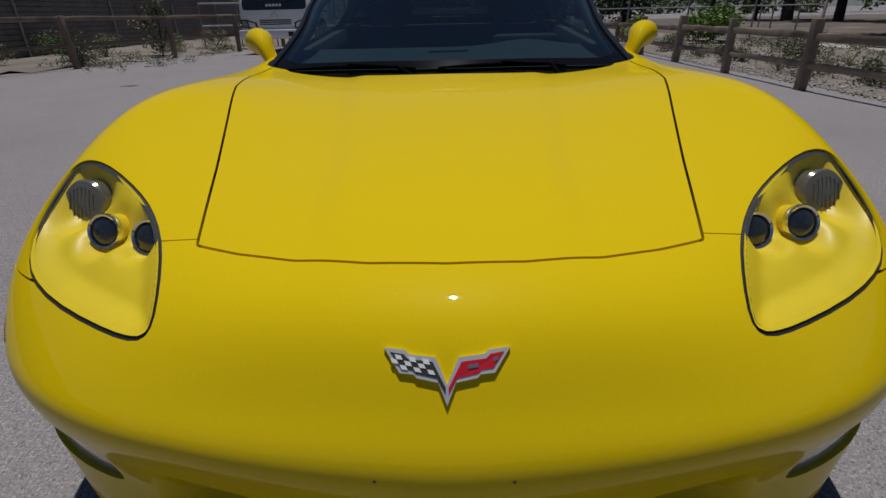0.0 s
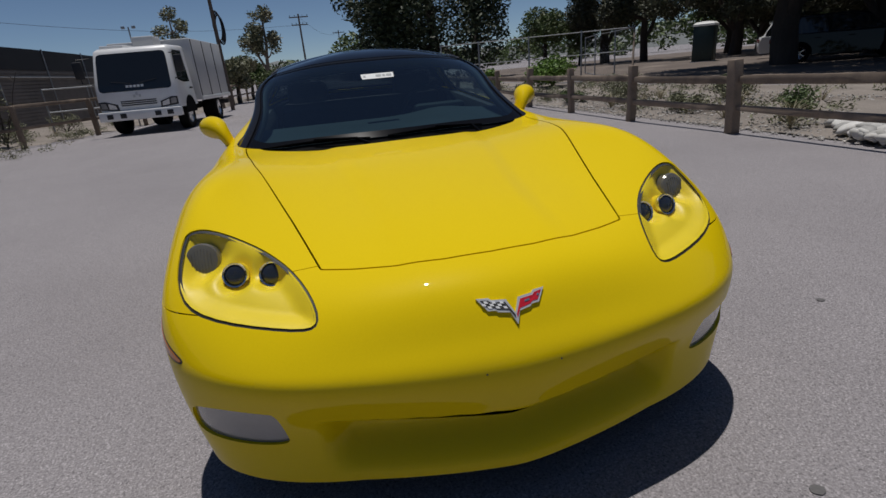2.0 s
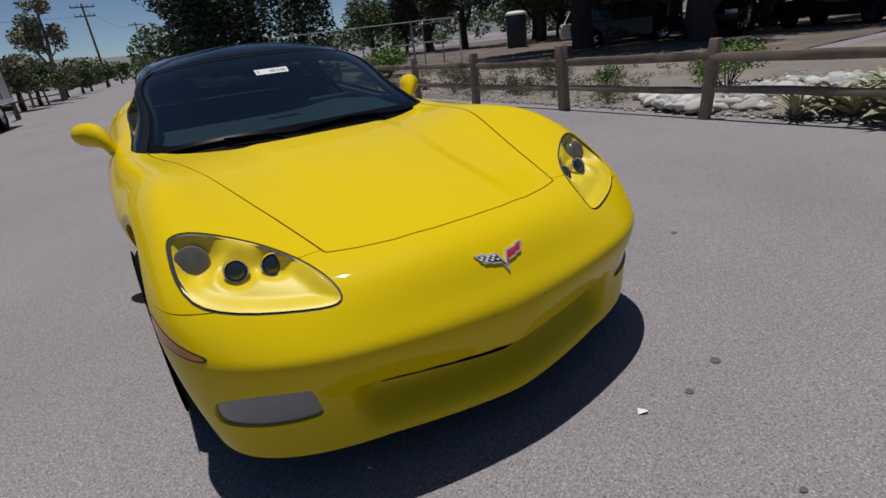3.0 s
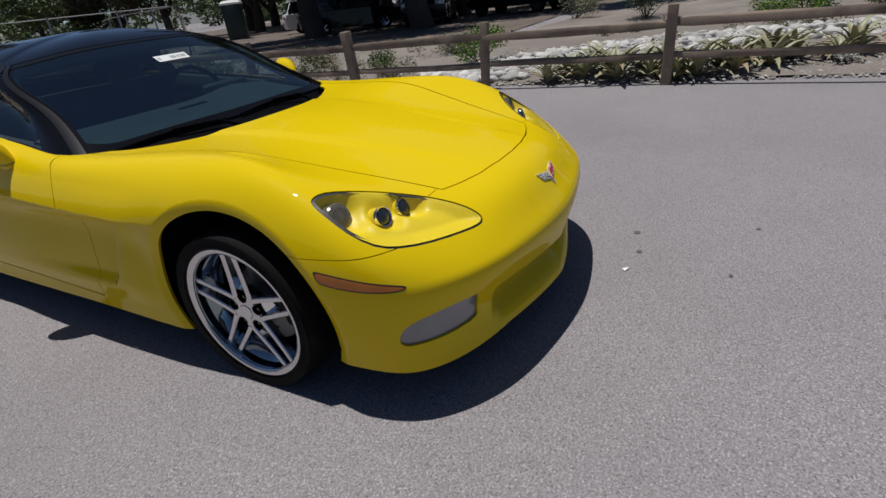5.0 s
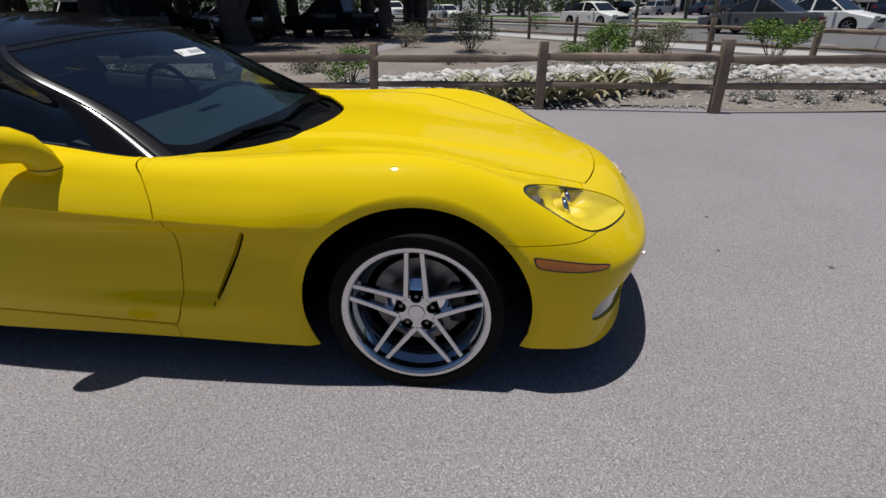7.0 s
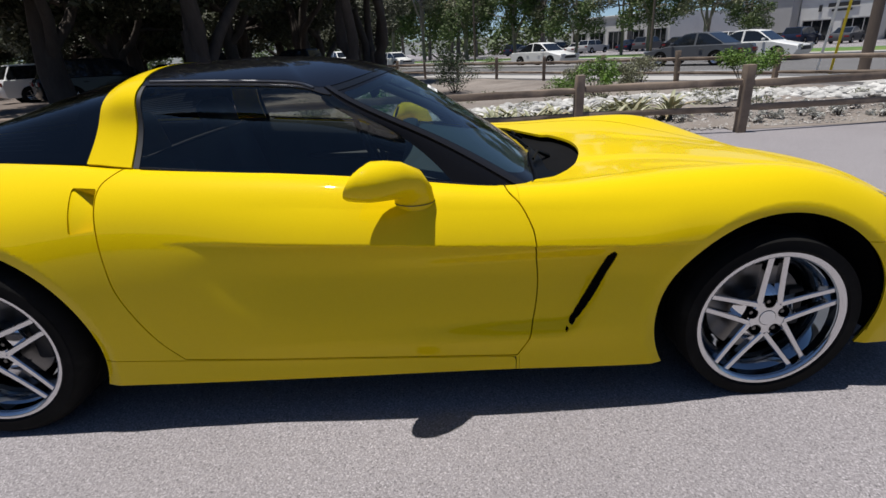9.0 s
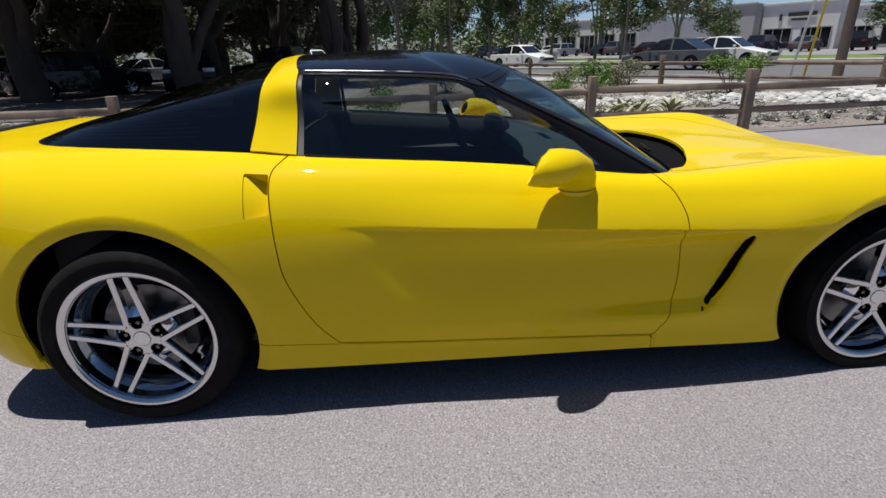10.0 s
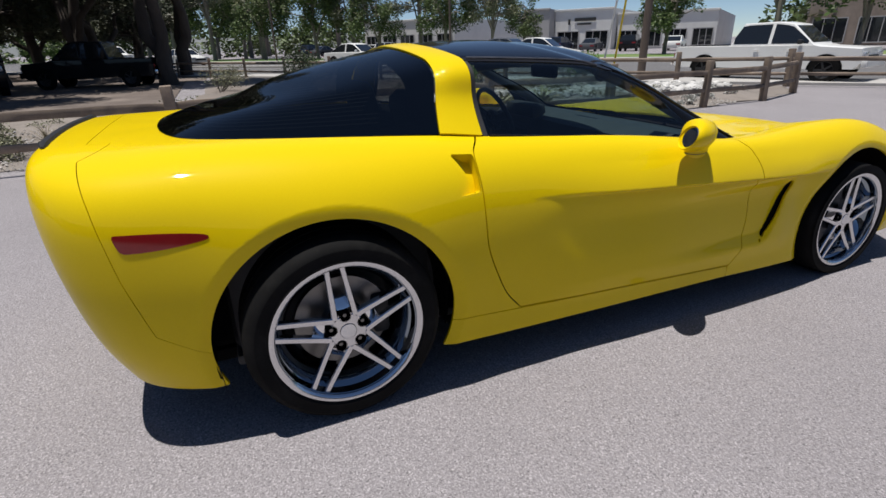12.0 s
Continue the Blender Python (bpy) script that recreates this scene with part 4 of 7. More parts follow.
# ---- door mirrors ----
for s in (-1, 1):
    mirror = part("door_mirror", bmesh.new(), YELLOW, car, "yellow teardrop door mirror")
    # pod and stalk: one swept form from the flat glass end forward and down into the door
    bm = bmesh.new()
    sweep = [((.818, 1.188, .700), (.3, 0, 1), .030, .070), ((.832, 1.188, .745), (.3, 0, 1), .028, .067), ((.846, 1.188, .786), (.35, 0, 1), .027, .063), ((.862, 1.191, .822), (.5, .15, 1), .033, .060),
             ((.884, 1.207, .850), (.6, .6, .8), .044, .059), ((.906, 1.236, .866), (.4, 1, .4), .056, .058), ((.924, 1.272, .872), (.2, 1, .15), .066, .059), ((.938, 1.308, .874), (0, 1, .05), .070, .059),
             ((.944, 1.332, .874), (-.2, 1, .3), .067, .057), ((.948, 1.350, .872), (-.3, 1, .45), .061, .053), ((.950, 1.360, .871), (-.3, 1, .5), .053, .046), ((.948, 1.352, .871), (-.3, 1, .5), .049, .043)]
    rings = []
    for (cx, cy, cz), run, rw, rh in sweep:
        along = Vector(run).normalized()
        wide = (Vector((1, 0, 0)) - along * along.x).normalized()
        high = wide.cross(along)
        rings.append([bm.verts.new((s * q.x, q.y, q.z)) for q in (Vector((cx, cy, cz)) + wide * rw * math.cos(a * math.tau / 24) + high * rh * math.sin(a * math.tau / 24) for a in range(24))])
    for p, q in zip(rings, rings[1:]):
        for j in range(24):
            bm.faces.new((p[j], p[(j + 1) % 24], q[(j + 1) % 24], q[j]))
    bm.faces.new(rings[0]), bm.faces.new(rings[-1])
    bmesh.ops.recalc_face_normals(bm, faces=bm.faces[:])
    mirror.data = finish(bm, "door_mirror", YELLOW, 50)
    bm = bmesh.new()
    ring = [(Vector((.846 + .03 * k, 1.188, .784 + .1 * k)) + Vector((math.cos(a * math.tau / 28) * .0275, math.sin(a * math.tau / 28) * .0640, -.0275 * .35 * math.cos(a * math.tau / 28)))) for k in (0, .03) for a in range(28)]
    ring = [bm.verts.new((s * q.x, q.y, q.z)) for q in ring]
    for a in range(28):
        bm.faces.new((ring[a], ring[(a + 1) % 28], ring[28 + (a + 1) % 28], ring[28 + a]))
    part("mirror_gasket", bm, TRIM, mirror, smooth=60)
    bm = bmesh.new()
    lathe(bm, [(.0005, .0), (.8, .0), (.98, -.02), (1.06, -.05)], 28, "Y")
    for v in bm.verts:
        v.co = Vector((s * (.948 + v.co.x * .046), 1.353 + v.co.x * .015 + v.co.y * .03 - v.co.z * .018, .871 + v.co.z * .037))
    part("mirror_glass", bm, CHROME, mirror, "mirror glass")

# black lip on the tail
bm = bmesh.new()
tail_pts = body_skin.shape([(14.4 + k * .16, 4.86) for k in range(21)])
tail_n = body_skin.normal([(14.4 + k * .16, 4.86) for k in range(21)])
tube(bm, [Vector(p) + Vector(n) * .004 for p, n in zip(tail_pts, tail_n)], [.004] + [.013] * 19 + [.004], 8)
part("tail_lip", bm, TRIM, car, "black lip along the tail")

# ---- crossed-flag badge: plain shapes in its colours ----
def on_nose(x, h, lift):
    """A place on the nose: x across, h along the slope above the badge's tip."""
    v = 3.12 + h * .95 / .128
    u = x * .92 / .30
    q = [(u % body_skin.n, v)]
    return Vector(body_skin.shape(q)[0]) + Vector(body_skin.normal(q)[0]) * lift


badge = part("badge", bmesh.new(), SILVER, car, "silver-edged winged badge, one wing chequered and one red")


def badge_plate(outline, low, high):
    bm = bmesh.new()
    a, b = [bm.verts.new(on_nose(x, h, low)) for x, h in outline], [bm.verts.new(on_nose(x, h, high)) for x, h in outline]
    bm.faces.new(b)
    for i in range(len(a)):
        j = (i + 1) % len(a)
        bm.faces.new((a[i], a[j], b[j], b[i]))
    bmesh.ops.recalc_face_normals(bm, faces=bm.faces[:])
    return bm


WING = [(0, 0), (.012, .033), (.042, .039), (.046, .044), (.066, .046), (.088, .080), (.058, .077), (.052, .071), (.016, .067), (.0, .030)]
field = [(.002, .016), (.014, .039), (.043, .045), (.048, .050), (.064, .052), (.079, .074), (.060, .071), (.054, .065), (.020, .061), (.002, .026)]
for s, mat in ((1, RED), (-1, INK)):
    part("badge_wing", badge_plate([(s * x, h) for x, h in WING], -.002, .006), BADGE_SILVER, badge, smooth=0)
    part("badge_field", badge_plate([(s * x, h) for x, h in field], .003, .0068), mat, badge, smooth=0)
for k in range(6):
    for r in range(3):
        if (k + r) % 2 == 0:
            x0, lift = .016 + k * .0095 + r * .0035, .0435 + r * .0068 + k * .0016
            part("badge_check", badge_plate([(-x0, lift), (-x0 - .0088, lift + .0014), (-x0 - .0115, lift + .0074), (-x0 - .003, lift + .006)], .004, .0076), WHITE, badge, smooth=0)
for x0, w, h0 in ((.036, .014, .0535), (.067, .006, .0625)):
    part("badge_mark", badge_plate([(x0 - w / 2, h0 - .002), (x0 + w / 2, h0), (x0 + w / 2, h0 + .005), (x0 - w / 2, h0 + .003)], .004, .0076), SILVER, badge, smooth=0)
for x0 in (-.095, .085):
    bm = bmesh.new()
    lathe(bm, [(.0005, .0012), (.0022, .0008), (.0028, -.002)], 12, "Y")
    c = body_skin.shape([((x0 / .30) % body_skin.n, 2.15)])[0]
    for v in bm.verts:
        v.co = Vector((v.co.x + c[0], c[1] - v.co.y, v.co.z + c[2]))
    part("plate_screw_hole", bm, INK, front_bumper)

# ---- cabin ----
bm = bmesh.new()
box(bm, -.70, .72, .20, .70, 3.05, .24, .01)
box(bm, -.66, 2.30, .20, .66, 3.05, .70, .05)
part("cabin_floor", bm, INTERIOR, car)
bm = bmesh.new()
rows = []
for k in range(21):
    s = -1 + k / 10
    x = .735 * s
    foot = glass_skin.at([((s * 1.95) % 18, 0)])[0]
    hump = .018 * math.exp(-((x - .36) / .17) ** 2)
    rows.append([bm.verts.new(c) for c in ((foot[0], foot[1] + .01, foot[2] - .012), (x * .99, foot[1] + .18, foot[2] + .012 + hump), (x * .98, 1.18, .835 + hump * 1.6), (x * .97, 1.26, .80 + hump), (x * .96, 1.24, .60), (x * .95, 1.10, .45))])
for p, q in zip(rows, rows[1:]):
    for i in range(5):
        bm.faces.new((p[i], q[i], q[i + 1], p[i + 1]))
bmesh.ops.recalc_face_normals(bm, faces=bm.faces[:])
dash = part("dashboard", bm, INTERIOR_PALE, car, "grey moulded dashboard", smooth=60)
bm = bmesh.new()
box(bm, .20, 1.20, .80, .52, 1.30, .885, .03)
part("instrument_hood", bm, INTERIOR, dash)
bm = bmesh.new()
box(bm, -.13, 1.15, .24, .13, 2.2, .52, .04)
box(bm, -.10, 1.19, .50, .10, 1.27, .72, .03)
part("centre_console", bm, INTERIOR, car)
bm = bmesh.new()
lathe(bm, [(.183 + .014 * math.cos(a * math.tau / 10), .014 * math.sin(a * math.tau / 10)) for a in range(10)], 40, "Y", closed=True)
for k in (15, 165, 270):
    a = radians(k)
    beam(bm, (.03 * math.cos(a), .01, .03 * math.sin(a)), (.18 * math.cos(a), 0, .18 * math.sin(a)), .045, .018, .004, up=(0, 1, 0))
lathe(bm, [(.0005, -.015), (.055, -.010), (.065, .01), (.06, .03)], 24, "Y")
wheel_in = part("steering_wheel", bm, INTERIOR, car, "black leather steering wheel")
wheel_in.matrix_basis = pose(.36, 1.46, .80, -22, 0, 0)
bm = bmesh.new()
tube(bm, [(.36, 1.46, .80), (.36, 1.22, .70)], .035, 10)
part("steering_column", bm, INTERIOR, car)
for s in (-1, 1):
    seat = part("seat", bmesh.new(), INTERIOR, car, "black leather bucket seat")
    bm = bmesh.new()
    box(bm, s * .17, 1.55, .26, s * .62, 2.08, .46, .07)
    seat.data = finish(bm, "seat", INTERIOR, 60)
    bm = bmesh.new()
    box(bm, -.22, -.07, 0, .22, .07, .48, .06, pose(s * .395, 2.10, .42, -16, 0, 0))
    box(bm, -.15, -.055, .44, .15, .055, .66, .05, pose(s * .395, 2.10, .42, -16, 0, 0))
    part("seat_back", bm, INTERIOR, seat, smooth=60)
    bm = bmesh.new()
    rows = []
    for k in range(14):
        y = .95 + k * .09
        foot = follow([(1.0, .75), (1.4, .745), (1.7, .73), (2.12, .705), (.9, .74)], y)
        top = follow([(.9, .795), (1.1, .81), (1.55, .85), (2.12, .905)], y)
        rows.append([bm.verts.new((s * c, y, h)) for c, h in ((foot + .01, top - .005), (foot - .05, top + .0), (foot - .07, top - .06), (foot - .055, top - .22), (foot - .06, .30))])
    for p, q in zip(rows, rows[1:]):
        for i in range(4):
            bm.faces.new((p[i], q[i], q[i + 1], p[i + 1]))
    bmesh.ops.recalc_face_normals(bm, faces=bm.faces[:])
    trim = part("door_lining", bm, INTERIOR_PALE, car, "dark grey moulded door lining", smooth=60)
    bm = bmesh.new()
    beam(bm, (s * .68, 1.25, .66), (s * .68, 1.9, .68), .05, .05, .015)
    part("armrest", bm, INTERIOR, trim)
bm = bmesh.new()
box(bm, -.115, 1.36, 1.045, .115, 1.385, 1.110, .018)
tube(bm, [(0, 1.37, 1.10), (0, 1.33, 1.15)], .010, 8)
part("rear_view_mirror", bm, UNDER, car, "black interior mirror")
bm = bmesh.new()
box(bm, -.60, 2.16, .60, .60, 2.24, .92, .04)
part("rear_bulkhead", bm, INTERIOR, car)
for s in (-1, 1):
    bm = bmesh.new()
    rows = []
    for k in range(9):
        y = 2.06 + k * .10
        foot = follow([(2.0, .725), (2.28, .69), (2.75, .605), (3.1, .40)], y)
        rows.append([bm.verts.new((s * c, y, h)) for c, h in ((foot + .004, .905 + .03 * k / 8), (foot - .05, .90 + .03 * k / 8), (foot - .07, .80), (foot - .07, .30))])
    for p, q in zip(rows, rows[1:]):
        for i in range(3):
            bm.faces.new((p[i], q[i], q[i + 1], p[i + 1]))
    bmesh.ops.recalc_face_normals(bm, faces=bm.faces[:])
    part("quarter_lining", bm, INTERIOR, car, "black lining behind the door", smooth=60)


# ---- ground, road and setting ----
def asphalt(name, colour, chip, stain):
    """Worn asphalt: pale stone chips in a grey binder, broad stains and a few darker patches."""
    m, nodes, links, bsdf = nodes_of(name)
    set_in(bsdf, Roughness=.88, Specular_IOR_Level=.25)
    where = nodes.new("ShaderNodeTexCoord").outputs["Object"]
    cells, fine, mid, broad = nodes.new("ShaderNodeTexVoronoi"), nodes.new("ShaderNodeTexNoise"), nodes.new("ShaderNodeTexNoise"), nodes.new("ShaderNodeTexNoise")
    set_in(cells, Scale=215.0), set_in(fine, Scale=480.0, Detail=3.0), set_in(mid, Scale=125.0, Detail=5.0, Roughness=.85), set_in(broad, Scale=.55, Detail=6.0, Roughness=.62)
    for node in (cells, fine, mid, broad):
        links.new(where, node.inputs["Vector"])
    split = nodes.new("ShaderNodeSeparateColor")
    links.new(cells.outputs["Color"], split.inputs[0])
    pick = nodes.new("ShaderNodeMapRange")
    set_in(pick, From_Min=.70, From_Max=1.0)
    links.new(split.outputs[0], pick.inputs["Value"])
    a = nodes.new("ShaderNodeMix")
    a.data_type = "RGBA"
    a.inputs["A"].default_value, a.inputs["B"].default_value = (*colour, 1), (*chip, 1)
    links.new(pick.outputs[0], a.inputs["Factor"])
    b = nodes.new("ShaderNodeMix")
    b.data_type = "RGBA"
    b.inputs["B"].default_value = (*stain, 1)
    tone = nodes.new("ShaderNodeMapRange")
    set_in(tone, From_Min=.42, From_Max=.72, To_Min=0, To_Max=.55)
    links.new(broad.outputs["Fac"], tone.inputs["Value"]), links.new(tone.outputs[0], b.inputs["Factor"]), links.new(a.outputs["Result"], b.inputs["A"])
    grain = nodes.new("ShaderNodeMapRange")
    set_in(grain, From_Min=.34, From_Max=.66, To_Min=.52, To_Max=1.48)
    links.new(mid.outputs["Fac"], grain.inputs["Value"])
    grit = nodes.new("ShaderNodeMapRange")
    set_in(grit, From_Min=.30, From_Max=.70, To_Min=.70, To_Max=1.30)
    links.new(fine.outputs["Fac"], grit.inputs["Value"])
    both = nodes.new("ShaderNodeMath")
    both.operation = "MULTIPLY"
    links.new(grain.outputs[0], both.inputs[0]), links.new(grit.outputs[0], both.inputs[1])
    pit = nodes.new("ShaderNodeMapRange")
    set_in(pit, From_Min=0.0, From_Max=.16, To_Min=.52, To_Max=1.0)
    links.new(split.outputs[1], pit.inputs["Value"])
    pitted = nodes.new("ShaderNodeMath")
    pitted.operation = "MULTIPLY"
    links.new(both.outputs[0], pitted.inputs[0]), links.new(pit.outputs[0], pitted.inputs[1])
    out = nodes.new("ShaderNodeVectorMath")
    out.operation = "SCALE"
    links.new(b.outputs["Result"], out.inputs[0]), links.new(pitted.outputs[0], out.inputs["Scale"]), links.new(out.outputs[0], bsdf.inputs["Base Color"])
    relief = nodes.new("ShaderNodeBump")
    set_in(relief, Strength=.5, Distance=.0016)
    links.new(mid.outputs["Fac"], relief.inputs["Height"]), links.new(relief.outputs[0], bsdf.inputs["Normal"])
    return m


ASPHALT = asphalt("pale_asphalt", (.250, .233, .241), (.40, .375, .385), (.205, .190, .197))
STREET = asphalt("street_asphalt", (.14, .137, .138), (.21, .205, .205), (.11, .107, .108))
DIRT = surface("dry_earth", (.235, .205, .18), .95, vary=.42, scale=1.2, fine=55, bump=.02, grain=.8, second=(.155, .13, .112), second_scale=.6, second_share=.5)
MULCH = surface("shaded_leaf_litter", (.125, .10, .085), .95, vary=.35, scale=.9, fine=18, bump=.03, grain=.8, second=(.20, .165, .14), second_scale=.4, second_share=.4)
CONCRETE = surface("pale_concrete", (.40, .385, .365), .85, vary=.1, scale=1.5, fine=40, bump=.003, second=(.38, .36, .34), second_scale=.5, second_share=.3)
LAWN = surface("lawn", (.085, .17, .03), .9, vary=.3, scale=.8, fine=30, bump=.03, second=(.16, .19, .06), second_scale=.2, second_share=.5)
WOOD = surface("weathered_timber", (.215, .165, .125), .85, vary=.3, scale=3, fine=26, bump=.006, stretch=(1, 1, 1), second=(.13, .10, .08), second_scale=2.0, second_share=.4, spread=.16)
STONE = surface("river_stone", (.45, .44, .42), .8, vary=.22, scale=5, fine=50, bump=.004, spread=.38, second=(.30, .28, .26), second_scale=2.5, second_share=.3)
STONE_FILL = surface("river_stone_fill", (.45, .44, .42), .8, vary=.22, scale=5, fine=50, bump=.004, spread=.38, island=True)

ALONG, ACROSS = Vector((.82, .57, 0)).normalized(), Vector((.57, -.82, 0)).normalized()


def street(s, w, z=0.0):
    """A place by its distance along the street and across it."""
    return ALONG * s + ACROSS * w + Vector((0, 0, z))


def slab(name, corners, z0, z1, material, label, category, kind="structure"):
    bm = bmesh.new()
    low, high = [bm.verts.new((x, y, z0)) for x, y, *_ in corners], [bm.verts.new((x, y, z1)) for x, y, *_ in corners]
    bm.faces.new(high)
    for i in range(len(low)):
        j = (i + 1) % len(low)
        bm.faces.new((low[i], low[j], high[j], high[i]))
    bmesh.ops.recalc_face_normals(bm, faces=bm.faces[:])
    return solo(name, bm, material, label, category, kind=kind, smooth=0)


def rough_bed(name, outline, z, lift, cell, material, label):
    """Uneven earth inside an outline; it sinks to the ground at its edge."""
    pts = np.array([p[:2] for p in outline])
    (x0, y0), (x1, y1) = pts.min(0), pts.max(0)
    nx, ny = int((x1 - x0) / cell) + 1, int((y1 - y0) / cell) + 1
    gx, gy = np.meshgrid(np.linspace(x0, x1, nx), np.linspace(y0, y1, ny), indexing="ij")
    d = inside(pts, gx.ravel(), gy.ravel()).reshape(nx, ny)
    bm = bmesh.new()
    grid = {}
    for i in range(nx):
        for j in range(ny):
            if d[i, j] < cell * .2:
                h = z + lift * min(1, max(0, -d[i, j]) / .7) * (.55 + .9 * noise.noise((gx[i, j] * .8, gy[i, j] * .8, 3.1)) + .35 * noise.noise((gx[i, j] * 3, gy[i, j] * 3, 8)))
                grid[i, j] = bm.verts.new((gx[i, j], gy[i, j], max(h, z)))
    for i in range(nx - 1):
        for j in range(ny - 1):
            q = [grid.get(k) for k in ((i, j), (i + 1, j), (i + 1, j + 1), (i, j + 1))]
            if all(q):
                bm.faces.new(q)
    return solo(name, bm, material, label, "ground", kind="structure", smooth=60)


bm = bmesh.new()
bm.faces.new([bm.verts.new(p) for p in ((-2500, -2500, 0), (2500, -2500, 0), (2500, 2500, 0), (-2500, 2500, 0))])
solo("ground", bm, ASPHALT, "pale grey worn asphalt with light stone chips", "ground", kind="structure", smooth=0)
bed = [(4.72, 30), (4.70, 14), (4.68, 8), (4.70, 2), (4.68, -2), (4.62, -5.2), (4.75, -7.3), (5.45, -9.3), tuple(street(-.6, 12.6)[:2]), tuple(street(28, 12.6)[:2]), (30, 3), (12, 3.5), (10.2, 8), (9.5, 14), (9, 30)]
rough_bed("planting_bed", bed, .004, .10, .22, DIRT, "dry grey-brown earth of a planting bed")
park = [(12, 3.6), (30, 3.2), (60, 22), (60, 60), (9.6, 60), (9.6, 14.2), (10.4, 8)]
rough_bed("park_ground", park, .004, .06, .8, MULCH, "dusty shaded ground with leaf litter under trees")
left_bed = [(-10.6, 5.4), (-9.6, 8.0), (-8.62, 10.7), (-7.85, 13.6), (-6.94, 16.0), (-6.3, 18.6), (-5.75, 21.3), (-5.2, 24.2), (-4.7, 28.8), (-4.5, 34.6), (-2.6, 46), (-14.4, 46), (-13.0, 10), (-13, -6), (-12.7, -1)]
rough_bed("verge_ground", left_bed, .004, .08, .45, DIRT, "dry earth strip beside the road")
slab("sidewalk", [street(-30, 12.7), street(70, 12.7), street(70, 14.4), street(-30, 14.4)], -.02, .07, CONCRETE, "pale concrete sidewalk along the street", "sidewalk")
slab("road", [street(-60, 14.5), street(120, 14.5), street(120, 31), street(-60, 31)], -.02, .008, STREET, "grey asphalt street", "road")
slab("far_kerb", [street(-60, 31.05), street(120, 31.05), street(120, 32.6), street(-60, 32.6)], -.02, .14, CONCRETE, "pale concrete kerb and walk across the street", "kerb")
slab("lawn", [street(-10, 32.7), street(120, 32.7), street(120, 41), street(-10, 41)], -.02, .12, LAWN, "green lawn strip beyond the street", "lawn")
slab("path", [(9.8, 11), (40, 19), (40, 24), (9.8, 15.5)], -.02, .012, CONCRETE, "pale concrete park drive", "path")
slab("street_median", [street(16, 21.8), street(70, 21.8), street(70, 22.6), street(16, 22.6)], -.02, .12, CONCRETE, "narrow pale concrete median", "median")
for k in range(9):
    slab("lane_line", [street(-20 + k * 9, 18.2), street(-17 + k * 9, 18.2), street(-17 + k * 9, 18.32), street(-20 + k * 9, 18.32)], .008, .013, WHITE, "white painted lane dash", "road marking")
OIL = surface("oil_stain", (.105, .10, .10), .8, vary=.4, fine=90)
# small litter and spots on the asphalt by the car
for x, y, r in ((.697, -1.077, .015), (.49, -1.117, .012), (.365, -1.503, .009), (.87, -1.62, .010), (1.6, -.3, .014), (.2, -2.0, .012), (-5.3, 7.21, .10)):
    bm = bmesh.new()
    ring = [bm.verts.new((x + r * (1 + .35 * noise.noise((k, x * 9, y))) * math.cos(k * math.tau / 14) * 1.3, y + r * (1 + .35 * noise.noise((k, y * 7, 2))) * math.sin(k * math.tau / 14), .0035)) for k in range(14)]
    bm.faces.new(ring)
    solo("oil_spot", bm, OIL, "small dark oil spot on the asphalt", "stain", "spots on the asphalt", smooth=0)
bm = bmesh.new()
quad = [bm.verts.new(p) for p in ((.281, -1.084, .004), (.308, -1.099, .012), (.316, -1.084, .004), (.294, -1.069, .012))]
bm.faces.new(quad[:3]), bm.faces.new((quad[0], quad[2], quad[3]))
solo("paper_scrap", bm, PAPER, "small crumpled scrap of white paper", "litter", smooth=0)


# ---- rail fences ----
def post_mesh(w, h):
    bm = bmesh.new()
    box(bm, -w / 2, -w / 2, -.05, w / 2, w / 2, h, .012)
    bmesh.ops.subdivide_edges(bm, edges=[e for e in bm.edges if abs(e.verts[0].co.z - e.verts[1].co.z) > .3], cuts=4)
    for v in bm.verts:
        n1 = noise.noise_vector(v.co * 4 + Vector((w * 90, h * 50, 0)))
        v.co += Vector((n1.x, n1.y, n1.z * .6)) * .012
    return finish(bm, "post", WOOD, 40)


def rail_mesh(length, w, h, seed):
    bm = bmesh.new()
    rings = []
    for k in range(9):
        t = k / 8
        thin = 1 - .35 * max(0, abs(t - .5) * 2 - .8) / .2
        x = length * (t - .5)
        bend = .025 * math.sin(t * 3.1) * noise.noise((seed, 1, 1)) * 2
        rings.append([bm.verts.new((x, dy * w / 2 * thin + .012 * noise.noise((x, dy, seed)), dz * h / 2 * thin + bend + .014 * noise.noise((x * 2, dz * 3 + dy, seed)))) for dy, dz in ((-1, -.8), (-.6, -1), (.7, -1), (1, -.6), (1, .7), (.5, 1), (-.7, 1), (-1, .6))])
    for p, q in zip(rings, rings[1:]):
        for i in range(8):
            bm.faces.new((p[i], p[(i + 1) % 8], q[(i + 1) % 8], q[i]))
    bm.faces.new(rings[0][::-1]), bm.faces.new(rings[-1])
    bmesh.ops.recalc_face_normals(bm, faces=bm.faces[:])
    return finish(bm, "rail", WOOD, 50)


POSTS = [post_mesh(.112, .84), post_mesh(.124, .86), post_mesh(.105, .82)]
RAILS = [rail_mesh(2.26, .065, .092, k) for k in range(4)]


